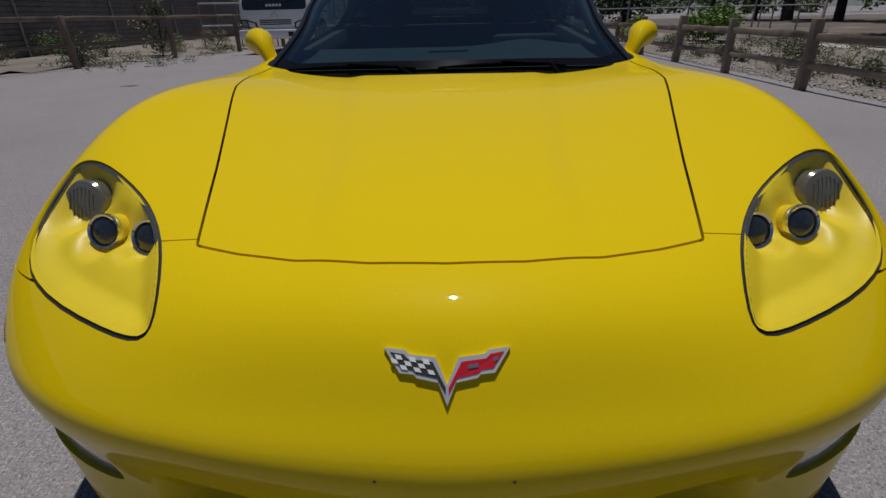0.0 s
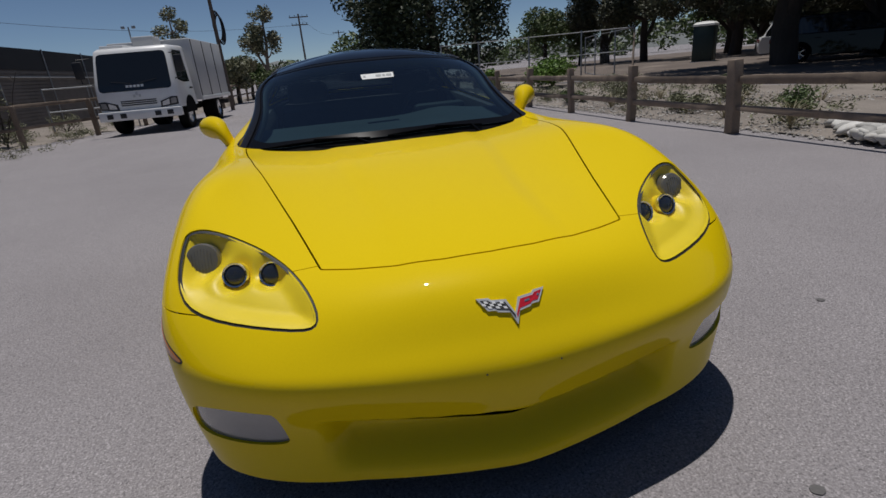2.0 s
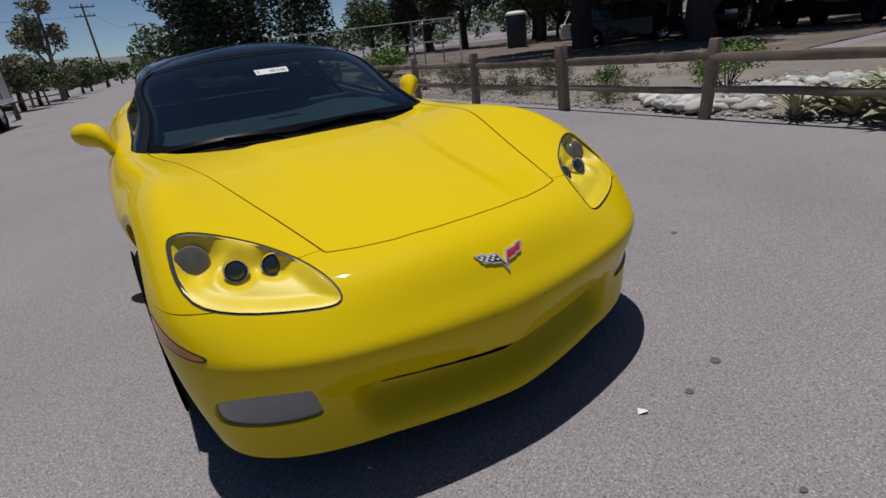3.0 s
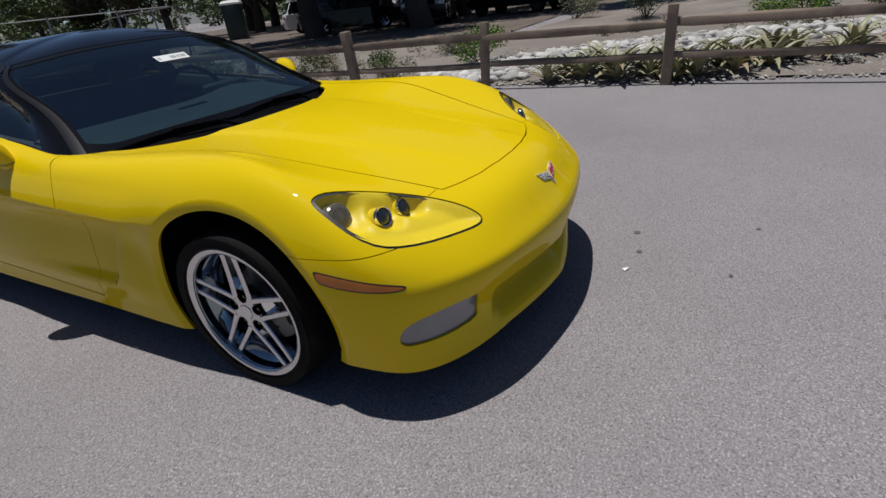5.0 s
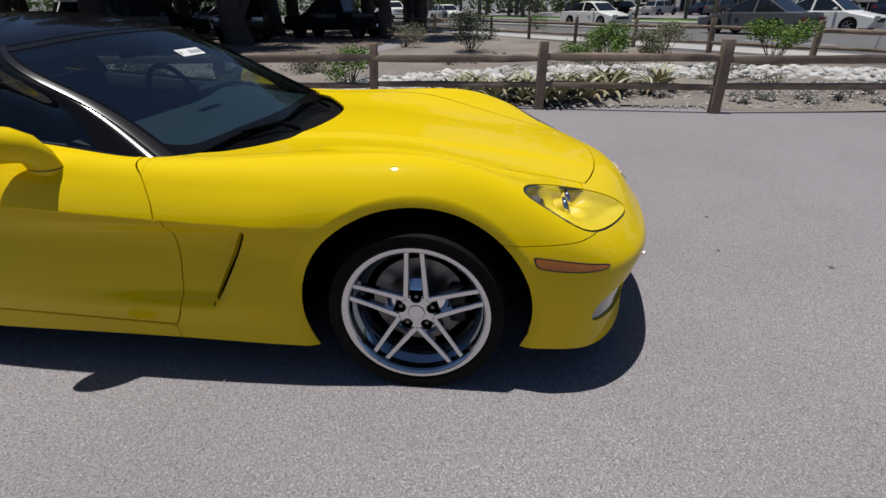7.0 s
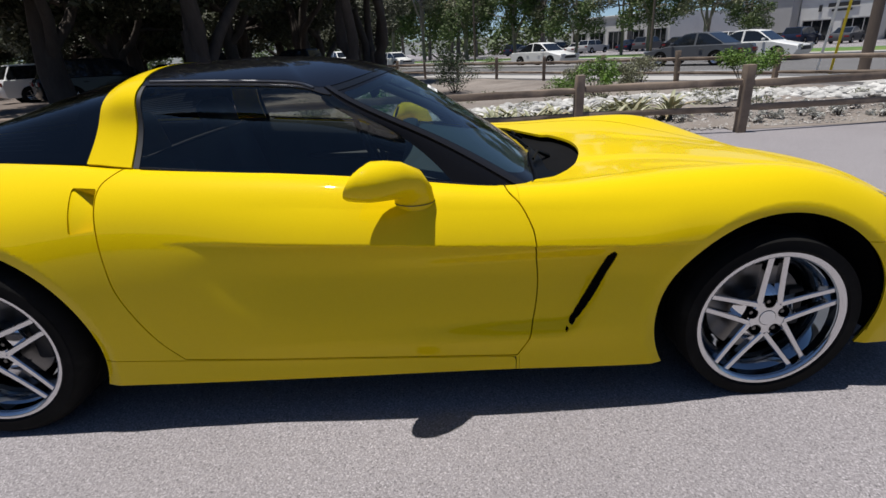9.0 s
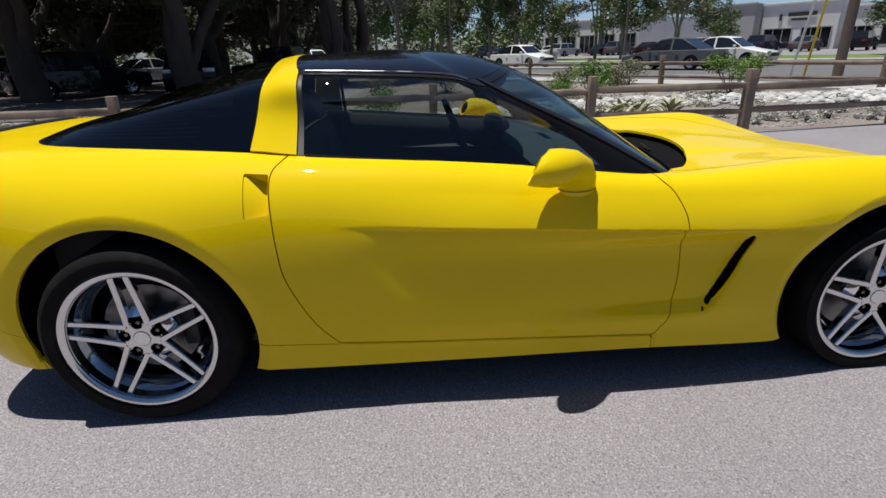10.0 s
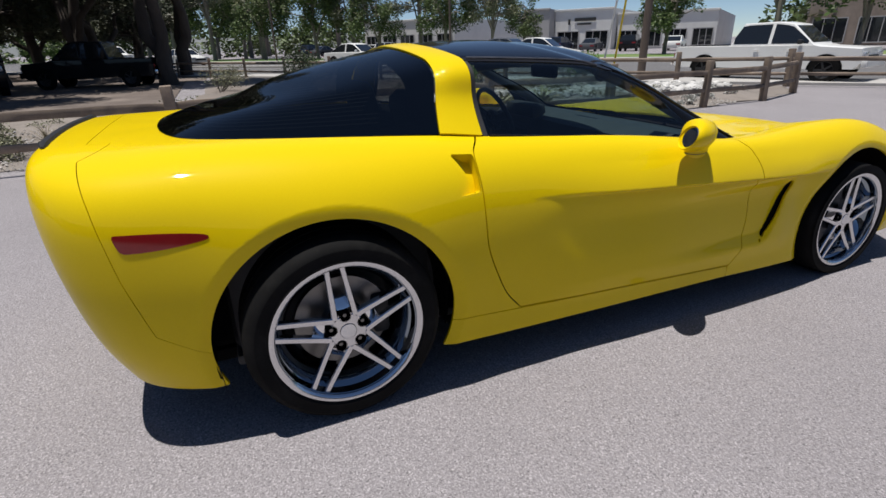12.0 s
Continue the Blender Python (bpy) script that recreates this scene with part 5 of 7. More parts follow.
def rail_fence(name, label, at, heights=(.30, .635), lean=3.0, tall=1.0):
    fence = thing(name, label, "fence")
    for k, (x, y) in enumerate(at):
        ob = new("post", POSTS[k % 3])
        ob.parent = fence
        ob.matrix_basis = pose(x, y, 0, random.uniform(-lean, lean), random.uniform(-lean, lean), random.uniform(-8, 8)) @ Matrix.Diagonal((1, 1, tall, 1))
        if k + 1 < len(at):
            x1, y1 = at[k + 1]
            far = math.hypot(x1 - x, y1 - y)
            for h in heights:
                rail = new("rail", RAILS[(k + int(h * 10)) % 4])
                rail.parent = fence
                drop = random.uniform(-.02, .02)
                rail.matrix_basis = pose((x + x1) / 2, (y + y1) / 2, h * tall + random.uniform(-.015, .015), 0, math.degrees(math.atan2(drop, far)), math.degrees(math.atan2(y1 - y, x1 - x))) @ Matrix.Diagonal((far / 2.14, 1, 1.0 if h > .5 else .8, 1))
    return fence


rail_fence("rail_fence", "weathered brown split-rail timber fence with two rails", [(4.62, 24.6), (4.62, 22.4), (4.6, 20.2), (4.6, 18), (4.59, 15.9), (4.58, 13.8), (4.56, 11.7), (4.54, 9.6), (4.52, 7.5), (4.48, 5.45), (4.56, 3.45), (4.59, 1.387), (4.65, -.815), (4.46, -2.97), (4.64, -5.36), (4.73, -7.1), (5.36, -8.95)])
rail_fence("rail_fence", "weathered brown timber rail fence along the verge", [(-12.3, .5), (-11.4, 2.9), (-10.5, 5.4), (-9.5, 8.05), (-8.54, 10.69), (-7.75, 13.6), (-6.84, 16.0), (-6.2, 18.6), (-5.65, 21.3), (-5.1, 24.2), (-4.75, 26.8), (-4.6, 29.4), (-4.5, 32), (-4.4, 34.6), (-3.9, 37.2), (-3.3, 39.8)], heights=(.38, .82), tall=1.28)
back = [tuple(street(-3.2 + 2.6 * k, 12.2)[:2]) for k in range(14)]
rail_fence("rail_fence", "dark brown timber rail fence beside the sidewalk", back, tall=1.05)

# ---- dry creek of pale stones ----
stones = []
for k in range(8):
    bm = bmesh.new()
    bmesh.ops.create_icosphere(bm, subdivisions=2, radius=1.0)
    for v in bm.verts:
        v.co *= 1 + .35 * noise.noise(v.co * 1.1 + Vector((k * 7.3, 0, 0))) + .12 * noise.noise(v.co * 3 + Vector((0, k * 3.1, 0)))
        v.co.z *= .62
    stones.append(finish(bm, "stone", STONE, 60))
creek = thing("dry_creek", "winding band of pale rounded river stones on dry earth", "stones")
middle = [(4.95, 2.3), (5.5, 1.9), (6.3, 1.3), (7.2, .5), (7.9, -.8), (8.3, -2.3), (8.4, -4.0), (8.2, -5.6), (7.7, -7.0), (7.6, -8.2), (8.3, -9.0)]
near_spots, fill_spots = [], []
for k in range(2300):
    t = random.random() * (len(middle) - 1)
    i = int(t)
    cx, cy = (middle[i][j] + (middle[i + 1][j] - middle[i][j]) * (t - i) for j in (0, 1))
    dx, dy = middle[i + 1][0] - middle[i][0], middle[i + 1][1] - middle[i][1]
    off = random.uniform(-1, 1) * (.75 if t < 1 else .95)
    n = math.hypot(dx, dy)
    x, y = cx - dy / n * off, cy + dx / n * off
    if x < 4.78:
        continue
    r = random.choice((.035, .045, .055, .065, .075, .095))
    (near_spots if len(near_spots) < 290 else fill_spots).append((x, y, .03 + r * .35 + .05 * (1 - abs(off)), r))
for x, y, z, r in near_spots:
    ob = new("stone", random.choice(stones))
    ob.parent = creek
    ob.matrix_basis = pose(x, y, z, random.uniform(-25, 25), random.uniform(-25, 25), random.uniform(0, 360)) @ Matrix.Diagonal((r * random.uniform(.9, 1.5), r, r * random.uniform(.8, 1.1), 1))
verts, faces = [], []
for x, y, z, r in fill_spots:
    me = random.choice(stones)
    m = pose(x, y, z, random.uniform(-25, 25), random.uniform(-25, 25), random.uniform(0, 360)) @ Matrix.Diagonal((r * random.uniform(.9, 1.5), r, r, 1))
    n0 = len(verts)
    verts += [tuple(m @ v.co) for v in me.vertices]
    faces += [tuple(i + n0 for i in f.vertices) for f in me.polygons]
me = bpy.data.meshes.new("stone_fill")
me.from_pydata(verts, [], faces)
me.materials.append(STONE_FILL)
for f in me.polygons:
    f.use_smooth = True
fill = new("stone_fill", me)
fill.parent = creek
tagged(fill, kind="stuff")


# ---- plants ----
def leaf_stuff(name, colour, spread=.4, rough=.6, second=None):
    m = surface(name, colour, rough, vary=.15, scale=3, spread=spread, island=True, second=second, second_scale=.7, second_share=.4)
    return m


LEAF_DARK = leaf_stuff("pine_foliage", (.056, .064, .032), second=(.085, .076, .044))
LEAF_MID = leaf_stuff("green_foliage", (.075, .115, .030), second=(.11, .125, .045))
LEAF_PALE = leaf_stuff("dusty_green_foliage", (.17, .175, .10), second=(.21, .19, .12))
LEAF_BRIGHT = leaf_stuff("bright_green_foliage", (.11, .20, .025), second=(.16, .20, .03))
LEAF_FICUS = leaf_stuff("dense_dark_foliage", (.030, .048, .018), second=(.045, .055, .022))
AGAVE = surface("agave_leaf", (.27, .275, .165), .5, vary=.2, scale=6, fine=40, spread=.3, island=True, second=(.34, .25, .15), second_scale=4, second_share=.45)
GREY_LEAF = leaf_stuff("silver_foliage", (.48, .48, .45))
DRY_LEAF = leaf_stuff("dry_stalks", (.20, .17, .10))
BARK = surface("dark_bark", (.060, .048, .040), .95, vary=.35, scale=4, fine=22, bump=.03, stretch=(1, 1, .25))
BARK_PALE = surface("pale_bark", (.24, .20, .165), .9, vary=.3, scale=4, fine=22, bump=.02, stretch=(1, 1, .25))


def leaf_mesh(name, blobs, count, size, material, flat=.35, hang=0.0, shape=2.2):
    """Many small leaves in a set of blobs (x, y, z, rx, rz), thicker towards each blob's outside."""
    rng = np.random.default_rng(len(blobs) * 131 + count)
    vol = np.array([b[3] ** 2 * b[4] for b in blobs])
    which = rng.choice(len(blobs), count, p=vol / vol.sum())
    b = np.array(blobs, float)[which]
    d = rng.normal(size=(count, 3))
    d /= np.linalg.norm(d, axis=1)[:, None]
    r = rng.random(count) ** (1 / shape)
    c = b[:, :3] + d * r[:, None] * b[:, [3, 3, 4]]
    a = rng.normal(size=(count, 3))
    a /= np.linalg.norm(a, axis=1)[:, None]
    a[:, 2] = a[:, 2] * (1 - flat) - hang
    s = np.cross(a, rng.normal(size=(count, 3)))
    s /= np.linalg.norm(s, axis=1)[:, None]
    ln, wd = size * rng.uniform(.7, 1.4, count)[:, None], size * .42 * rng.uniform(.7, 1.3, count)[:, None]
    quads = np.stack([c - a * ln, c + s * wd, c + a * ln, c - s * wd], 1).reshape(-1, 3)
    me = bpy.data.meshes.new(name)
    me.from_pydata(quads.tolist(), [], [(4 * i, 4 * i + 1, 4 * i + 2, 4 * i + 3) for i in range(count)])
    me.materials.append(material)
    return me


def limb(bm, a, b, r0, r1, bend, seed, n=6):
    """A crooked tapered limb; returns its end."""
    a, b = Vector(a), Vector(b)
    pts, rad = [], []
    for k in range(n + 1):
        t = k / n
        wob = noise.noise_vector((seed * 3.7 + t * 2.2, seed, 1)) * bend * math.sin(t * math.pi)
        pts.append(a.lerp(b, t) + wob)
        rad.append(r0 + (r1 - r0) * t)
    tube(bm, pts, rad, 8)
    return pts


def build_tree(name, label, trunks, blobs, leaves, size, leaf, bark, hang=0.0, flat=.3, shape=2.2, group=""):
    """trunks: (foot, head, r0, r1, bend). Limbs run from the trunks to the blobs."""
    tree = thing(name, label, "tree", group)
    bm = bmesh.new()
    joints = []
    for k, (a, b, r0, r1, bend) in enumerate(trunks):
        pts = limb(bm, a, b, r0, r1, bend, k + len(blobs) * .37)
        joints += [(p, r0 + (r1 - r0) * i / 6) for i, p in enumerate(pts) if i > 2]
    for k, (x, y, z, rx, rz) in enumerate(blobs):
        c = Vector((x, y, z))
        p, r = min(joints, key=lambda j: (j[0] - c).length + (0 if j[0].z < z else 1.5))
        limb(bm, p, c, r * .55, .02, .35, k * 1.3 + 5, 5)
    part("trunk", bm, bark, tree, smooth=60)
    crown = new("crown", leaf_mesh("crown", blobs, leaves, size, leaf, flat, hang, shape))
    crown.parent = tree
    return tree


def scatter(n, x, y, z, spread, rise, r0, r1, seed, squash=.7):
    """Blobs round a middle."""
    rng = random.Random(seed)
    out = []
    for _ in range(n):
        a, d = rng.uniform(0, math.tau), spread * math.sqrt(rng.random())
        r = rng.uniform(r0, r1)
        out.append((x + d * math.cos(a), y + d * math.sin(a), z + rng.uniform(-rise, rise), r, r * squash))
    return out


# dark spreading park pines: four built, the others copies
pines = [
    build_tree("pine_tree", "dark spreading park pine with crooked forked trunks", [((0, 0, 0), (.1, .2, 2.0), .42, .30, .2), ((0, .1, 1.1), (-1.6, .6, 6.0), .26, .14, .8), ((.1, .2, 1.8), (.9, -.8, 6.5), .24, .13, .8), ((0, 0, .8), (2.6, -1.4, 4.2), .20, .10, .6)],
               scatter(22, .2, 0, 6.0, 3.8, 1.8, .9, 1.7, 4), 19000, .135, LEAF_DARK, BARK, hang=.2),
    build_tree("pine_tree", "dark leaning park pine with drooping foliage", [((0, 0, 0), (.5, .7, 6.5), .34, .16, .9), ((.1, .2, 1.9), (-2.0, -.6, 5.2), .18, .09, .6)],
               scatter(20, .2, .4, 5.6, 3.4, 2.2, .8, 1.6, 9), 16000, .135, LEAF_DARK, BARK, hang=.25),
    build_tree("pine_tree", "dark park pine with two swaying trunks", [((0, 0, 0), (-.5, .4, 6.8), .30, .14, 1.3), ((.35, .1, 0), (1.5, .3, 6.6), .28, .13, 1.5)],
               scatter(18, .5, .3, 6.6, 2.8, 1.6, .8, 1.5, 14), 12000, .128, LEAF_DARK, BARK, hang=.2),
    build_tree("pine_tree", "dark low-branched park pine with hanging foliage", [((0, 0, 0), (.2, -.3, 6), .40, .18, .5), ((0, 0, 1.2), (2.2, .9, 4.6), .18, .09, .5), ((0, 0, 1.5), (-2.1, 1.2, 4.4), .18, .09, .5)],
               scatter(26, 0, 0, 4.6, 3.6, 2.0, .8, 1.6, 23), 21000, .132, LEAF_DARK, BARK, hang=.3),
]
spots = [(17.4, 9.4, 20, 0, 1.2), (17.0, 14.6, 200, 3, 1.25), (28.8, 4.1, 0, 2, 1.05), (22.5, 15.5, 120, 3, 1.0), (24.5, 10.8, 80, 1, 1.1), (28.0, 29, 40, 3, 1.0), (30.5, 9.0, 250, 0, 1.1),
         (25.5, 35.5, 160, 1, .95), (27.5, 17.5, 310, 3, 1.1), (33, 35, 15, 3, 1.1), (35, 5.4, 140, 2, 1.1), (35, 14, 60, 3, 1.15), (26, 42, 280, 3, 1.1), (33, 22, 200, 1, 1.2), (39, 9.5, 10, 0, 1.1), (39, 38, 90, 3, 1.2),
         (40, 30.5, 30, 3, 1.15), (42, 25, 110, 3, 1.1), (44, 20, 220, 3, 1.15), (46, 14.5, 300, 3, 1.1), (37, 27, 75, 3, .95), (48, 8, 160, 3, 1.1), (36.5, 18.5, 245, 3, 1.0), (47, 36, 15, 3, 1.2), (21.0, 4.6, 200, 2, 1.0)]
used = set()
for x, y, turn, k, big in spots:
    m = pose(x, y, 0, 0, 0, turn)
    if k in used:
        ob = copy_thing(pines[k], m)
    else:
        ob = pines[k]
        ob.matrix_basis = m
        used.add(k)
    ob.scale = (big, big, big * (.78 if x > 36 else 1))

# street trees across the road
street_trees = [
    build_tree("street_tree", "slender street tree with light green airy crown", [((0, 0, 0), (.1, .1, 6.5), .13, .05, .35), ((0, 0, 1.6), (1.2, .3, 5.6), .08, .03, .3), ((0, 0, 1.9), (-1.0, -.5, 5.2), .08, .03, .3)], scatter(26, 0, 0, 4.9, 2.2, 2.0, .35, .9, 31, .9), 4800, .12, LEAF_PALE, BARK_PALE),
    build_tree("street_tree", "broad street tree with green rounded crown", [((0, 0, 0), (0, .1, 5.2), .16, .06, .35), ((0, 0, 1.4), (1.6, .4, 4.6), .09, .04, .3), ((0, 0, 1.7), (-1.5, .5, 4.9), .09, .04, .3)], scatter(30, 0, 0, 4.1, 2.5, 1.8, .45, 1.05, 37, .9), 6500, .13, LEAF_MID, BARK_PALE),
    build_tree("street_tree", "tall street tree with dusty green crown", [((0, 0, 0), (.3, 0, 9.0), .20, .06, .6), ((0, 0, 2.2), (1.8, .5, 7.5), .11, .04, .5), ((0, 0, 2.8), (-1.6, -.6, 7.8), .11, .04, .5)], scatter(36, 0, 0, 6.3, 2.6, 3.3, .45, 1.1, 41, 1.0), 8000, .14, LEAF_PALE, BARK_PALE),
]
street_spots = [(7, 40, 1, 1.0), (23.5, 44, 0, .95), (20.6, 45, 1, .75), (20.5, 38, 0, 1.0), (24.5, 37, 1, .95), (28.5, 39, 0, 1.1), (32, 37, 1, 1.0), (36, 38, 2, 1.1), (40, 37, 1, 1.2), (48, 37, 1, 1.2), (52, 40, 2, 1.3), (57, 37, 2, 1.3), (68, 39, 2, 1.5), (76, 40, 2, 1.5),
                (0, 42, 2, 1.2), (-5, 44, 1, 1.3), (-10, 48, 2, 1.4), (-16, 46, 1, 1.4), (44, 62, 2, 1.7), (58, 60, 2, 1.9), (72, 58, 2, 1.9), (64, 48, 2, 1.6), (86, 44, 2, 1.8), (98, 46, 2, 2.0), (59, 43, 1, 1.6), (66, 44, 1, 1.7), (80, 48, 1, 1.9), (92, 48, 1, 2.0)]
used = set()
for k, (s, w, kind, big) in enumerate(street_spots):
    at = street(s, w, .1)
    m = pose(*at, 0, 0, k * 77 % 360)
    if kind in used:
        ob = copy_thing(street_trees[kind], m)
    else:
        ob = street_trees[kind]
        ob.matrix_basis = m
        used.add(kind)
    ob.scale = (big, big, big * (.92 + .05 * (k * 5 % 7)))

# dense dark trees behind the car, and thin ones along the far road
build_tree("ficus_tree", "massive dense dark green evergreen trees grown together", [((8.5, 35, 0), (8.5, 35.2, 5), .5, .3, .3), ((5.5, 36, 0), (5.4, 36, 5), .4, .2, .3), ((11.5, 35.5, 0), (11.6, 35, 5), .4, .2, .3)],
           scatter(46, 8.4, 35.4, 4.4, 4.9, 3.2, 1.1, 2.1, 51, 1.1), 26000, .17, LEAF_FICUS, BARK, shape=5)
build_tree("round_tree", "distant dark green rounded tree", [((21, 44, 0), (21, 44, 3.5), .25, .1, .2)], scatter(12, 21, 44, 3.6, 2.0, 1.4, .9, 1.5, 55), 5000, .16, LEAF_MID, BARK, shape=4)
build_tree("round_tree", "small distant dark green tree", [((24.6, 44, 0), (24.6, 44, 2.6), .2, .1, .2)], scatter(9, 24.6, 44, 2.6, 1.3, 1.0, .7, 1.1, 57), 3200, .15, LEAF_MID, BARK, shape=4)
build_tree("eucalyptus_tree", "tall thin eucalyptus with sparse pale foliage", [((-3.4, 43, 0), (-3.1, 43, 6.0), .20, .05, .4), ((-3.4, 43, 2), (-4.6, 43.4, 5.2), .11, .04, .3)], scatter(18, -3.4, 43, 4.7, 1.5, 1.5, .4, .75, 61, 1.0), 2300, .16, LEAF_PALE, BARK_PALE)
build_tree("eucalyptus_tree", "thin young tree with sparse foliage behind the truck", [((-8.7, 37.3, 0), (-8.5, 37.3, 5.5), .12, .04, .3)], scatter(12, -8.6, 37.3, 4.8, .95, 1.2, .25, .5, 63, 1.0), 1100, .12, LEAF_PALE, BARK_PALE)
for k, (x, y, s) in enumerate(((-4.6, 32, .75), (-4.2, 36.5, .8), (-3.4, 48, .62), (-2.5, 54, .65), (-2.0, 62, .7), (-.5, 72, .7), (5, 78, .75), (1.5, 90, .8), (3.2, 46, .5))):
    build_tree("verge_tree", "bushy dusty green tree beside the far road", [((x, y, 0), (x, y, 2.2 * s), .12, .06, .2)], scatter(10, x, y, 2.3 * s, 1.5 * s, 1.0 * s, .6 * s, 1.0 * s, 70 + k), 2600, .13, LEAF_MID if k % 2 else LEAF_PALE, BARK)


def shrub(name, label, x, y, h, r, leaf, count, size, blobs=6, seed=1, category="shrub", group="shrubs in the bed"):
    bush = thing(name, label, category, group, at=(x, y, 0))
    bm = bmesh.new()
    spots = scatter(blobs, 0, 0, h * .6, r * .7, h * .3, r * .28, r * .5, seed)
    for k, (bx, by, bz, *_rest) in enumerate(spots):
        limb(bm, (0, 0, 0), (bx, by, bz), .012, .004, .05, k + seed, 4)
    part("stems", bm, BARK, bush, smooth=60)
    crown = new("leaves", leaf_mesh("leaves", spots, count, size, leaf))
    crown.parent = bush
    return bush


for k, (x, y, h, r, leaf) in enumerate(((9.6, -2.6, .9, .55, LEAF_BRIGHT), (10.6, -2.2, .45, .6, LEAF_BRIGHT), (9.6, -6.0, 1.1, .7, LEAF_BRIGHT), (11.2, -4.0, .7, .5, LEAF_PALE), (12.8, -3.0, .7, .5, LEAF_PALE), (6.4, 2.2, .62, .5, LEAF_BRIGHT), (6.0, 3.9, .40, .40, LEAF_MID), (7.0, 6.2, .38, .45, LEAF_PALE),
                                        (6.2, 8.4, .35, .5, LEAF_PALE), (5.6, 5.6, .30, .40, LEAF_PALE), (8.4, 3.6, .35, .5, LEAF_PALE), (7.4, 10.5, .5, .6, LEAF_PALE), (5.5, 11.8, .4, .5, LEAF_PALE), (12.0, -4.5, .8, .7, LEAF_PALE), (13.2, .5, 1.1, .9, LEAF_FICUS), (15, 2.8, .7, .9, LEAF_PALE), (8.2, 7.4, .4, .4, LEAF_MID), (5.3, 8.9, .3, .35, LEAF_MID),
                                        (-9.8, 13.8, 0.56, 0.62, LEAF_PALE), (-9.0, 16.0, 0.62, 0.62, LEAF_PALE), (-11.4, 11.7, 0.50, 0.62, LEAF_PALE), (-12.3, 15.5, 0.75, 0.88, LEAF_MID), (-8.9, 19.1, 0.62, 0.62, LEAF_PALE), (-8.9, 11.3, 0.44, 0.50, LEAF_FICUS), (-13.6, 19.4, 1.00, 1.00, LEAF_PALE), (-8.1, 22.6, 0.62, 0.75, LEAF_PALE), (30, -2.5, .7, 1.0, LEAF_BRIGHT), (5.3, 14.5, .5, .7, LEAF_PALE))):
    shrub("shrub", "leafy green shrub in dry earth" if leaf is not LEAF_PALE else "low dusty green shrub in dry earth", x, y, h, r, leaf, int(900 + 1500 * h), .022 + .012 * h, 12, 100 + k)
build_tree("sapling", "thin young tree beside the rail fence", [((-8.45, 14.3, 0), (-8.3, 14.2, 2.3), .025, .008, .18), ((-8.4, 14.3, .2), (-7.8, 14.6, 1.9), .018, .006, .12), ((-8.45, 14.3, .2), (-9.1, 14.2, 2.0), .018, .006, .12)], scatter(14, -8.4, 14.3, 1.1, .6, .8, .16, .30, 81, 1), 1100, .055, LEAF_PALE, BARK)
shrub("hedge", "bright green clipped hedge by the wire fence", 7.9, 15.2, 1.0, 1.1, LEAF_BRIGHT, 5200, .06, 14, 141, "hedge", "")
shrub("hedge", "green hedge by the wire fence", 5.9, 16.6, .8, .6, LEAF_BRIGHT, 2200, .06, 9, 143, "hedge", "")


def blade_plant(name, label, x, y, n, length, width, rise, material, category, group, seed):
    """A rosette of curved, keeled, pointed leaves."""
    rng = random.Random(seed)
    plant = thing(name, label, category, group, at=(x, y, .02))
    for k in range(n):
        bm = bmesh.new()
        a, el, ln = k * 2.4 + rng.uniform(-.2, .2), radians(rng.uniform(*rise)), length * rng.uniform(.75, 1.15)
        rows = []
        for j in range(6):
            t = j / 5
            e = el - .5 * t * t
            w = width * (0.55 + 1.2 * t - 1.75 * t ** 2.2) * .5
            out, up = ln * t * math.cos(e), ln * t * math.sin(e)
            c = Vector((out * math.cos(a), out * math.sin(a), up))
            side = Vector((-math.sin(a), math.cos(a), 0)) * max(w, .001)
            lift = Vector((-math.sin(e) * math.cos(a), -math.sin(e) * math.sin(a), math.cos(e))) * max(w, .001) * .45
            rows.append([bm.verts.new(c - side + lift), bm.verts.new(c - lift * .35), bm.verts.new(c + side + lift)])
        for p, q in zip(rows, rows[1:]):
            for i in range(2):
                bm.faces.new((p[i], p[i + 1], q[i + 1], q[i]))
        part("leaf", bm, material, plant, smooth=60)
    return plant


agaves = [blade_plant("agave", "grey-green agave rosette with browned leaf edges", 0, 0, 22, .37, .075, (28, 82), AGAVE, "agave", "agaves by the fence", 200 + k) for k in range(3)]
agave_at = [(4.86, .62), (5.02, .18), (4.92, -.24), (5.18, .42), (5.35, -.05), (5.0, -.62), (5.3, -.45), (4.95, -1.12), (5.25, -.95), (5.12, -1.5), (5.45, -1.3), (5.55, -.7), (5.4, -1.85), (5.7, -1.6), (5.85, -2.1), (5.75, -2.55), (5.6, .2), (6.0, -2.7), (5.95, -1.3), (6.1, -1.9), (4.88, -.9)]
for k, (x, y) in enumerate(agave_at):
    m = pose(x, y, .03, 0, 0, k * 53)
    if k < 3:
        agaves[k].matrix_basis = m
        ob = agaves[k]
    else:
        ob = copy_thing(agaves[k % 3], m)
    g = 1.0 + .40 * ((k * 7) % 5) / 4
    ob.scale = (g, g, g)
silver = [(5.0, -3.5), (5.25, -3.9), (5.05, -4.4), (5.5, -4.5), (5.2, -4.9), (5.6, -5.2), (5.3, -5.7), (5.9, -5.6), (5.35, -6.3), (5.75, -6.6), (5.5, -7.1), (6.1, -6.9), (5.3, -2.6), (5.7, -3.4), (6.2, -4.2), (6.2, -5.1), (6.3, -7.6), (5.9, -8.0), (4.95, -5.3)]
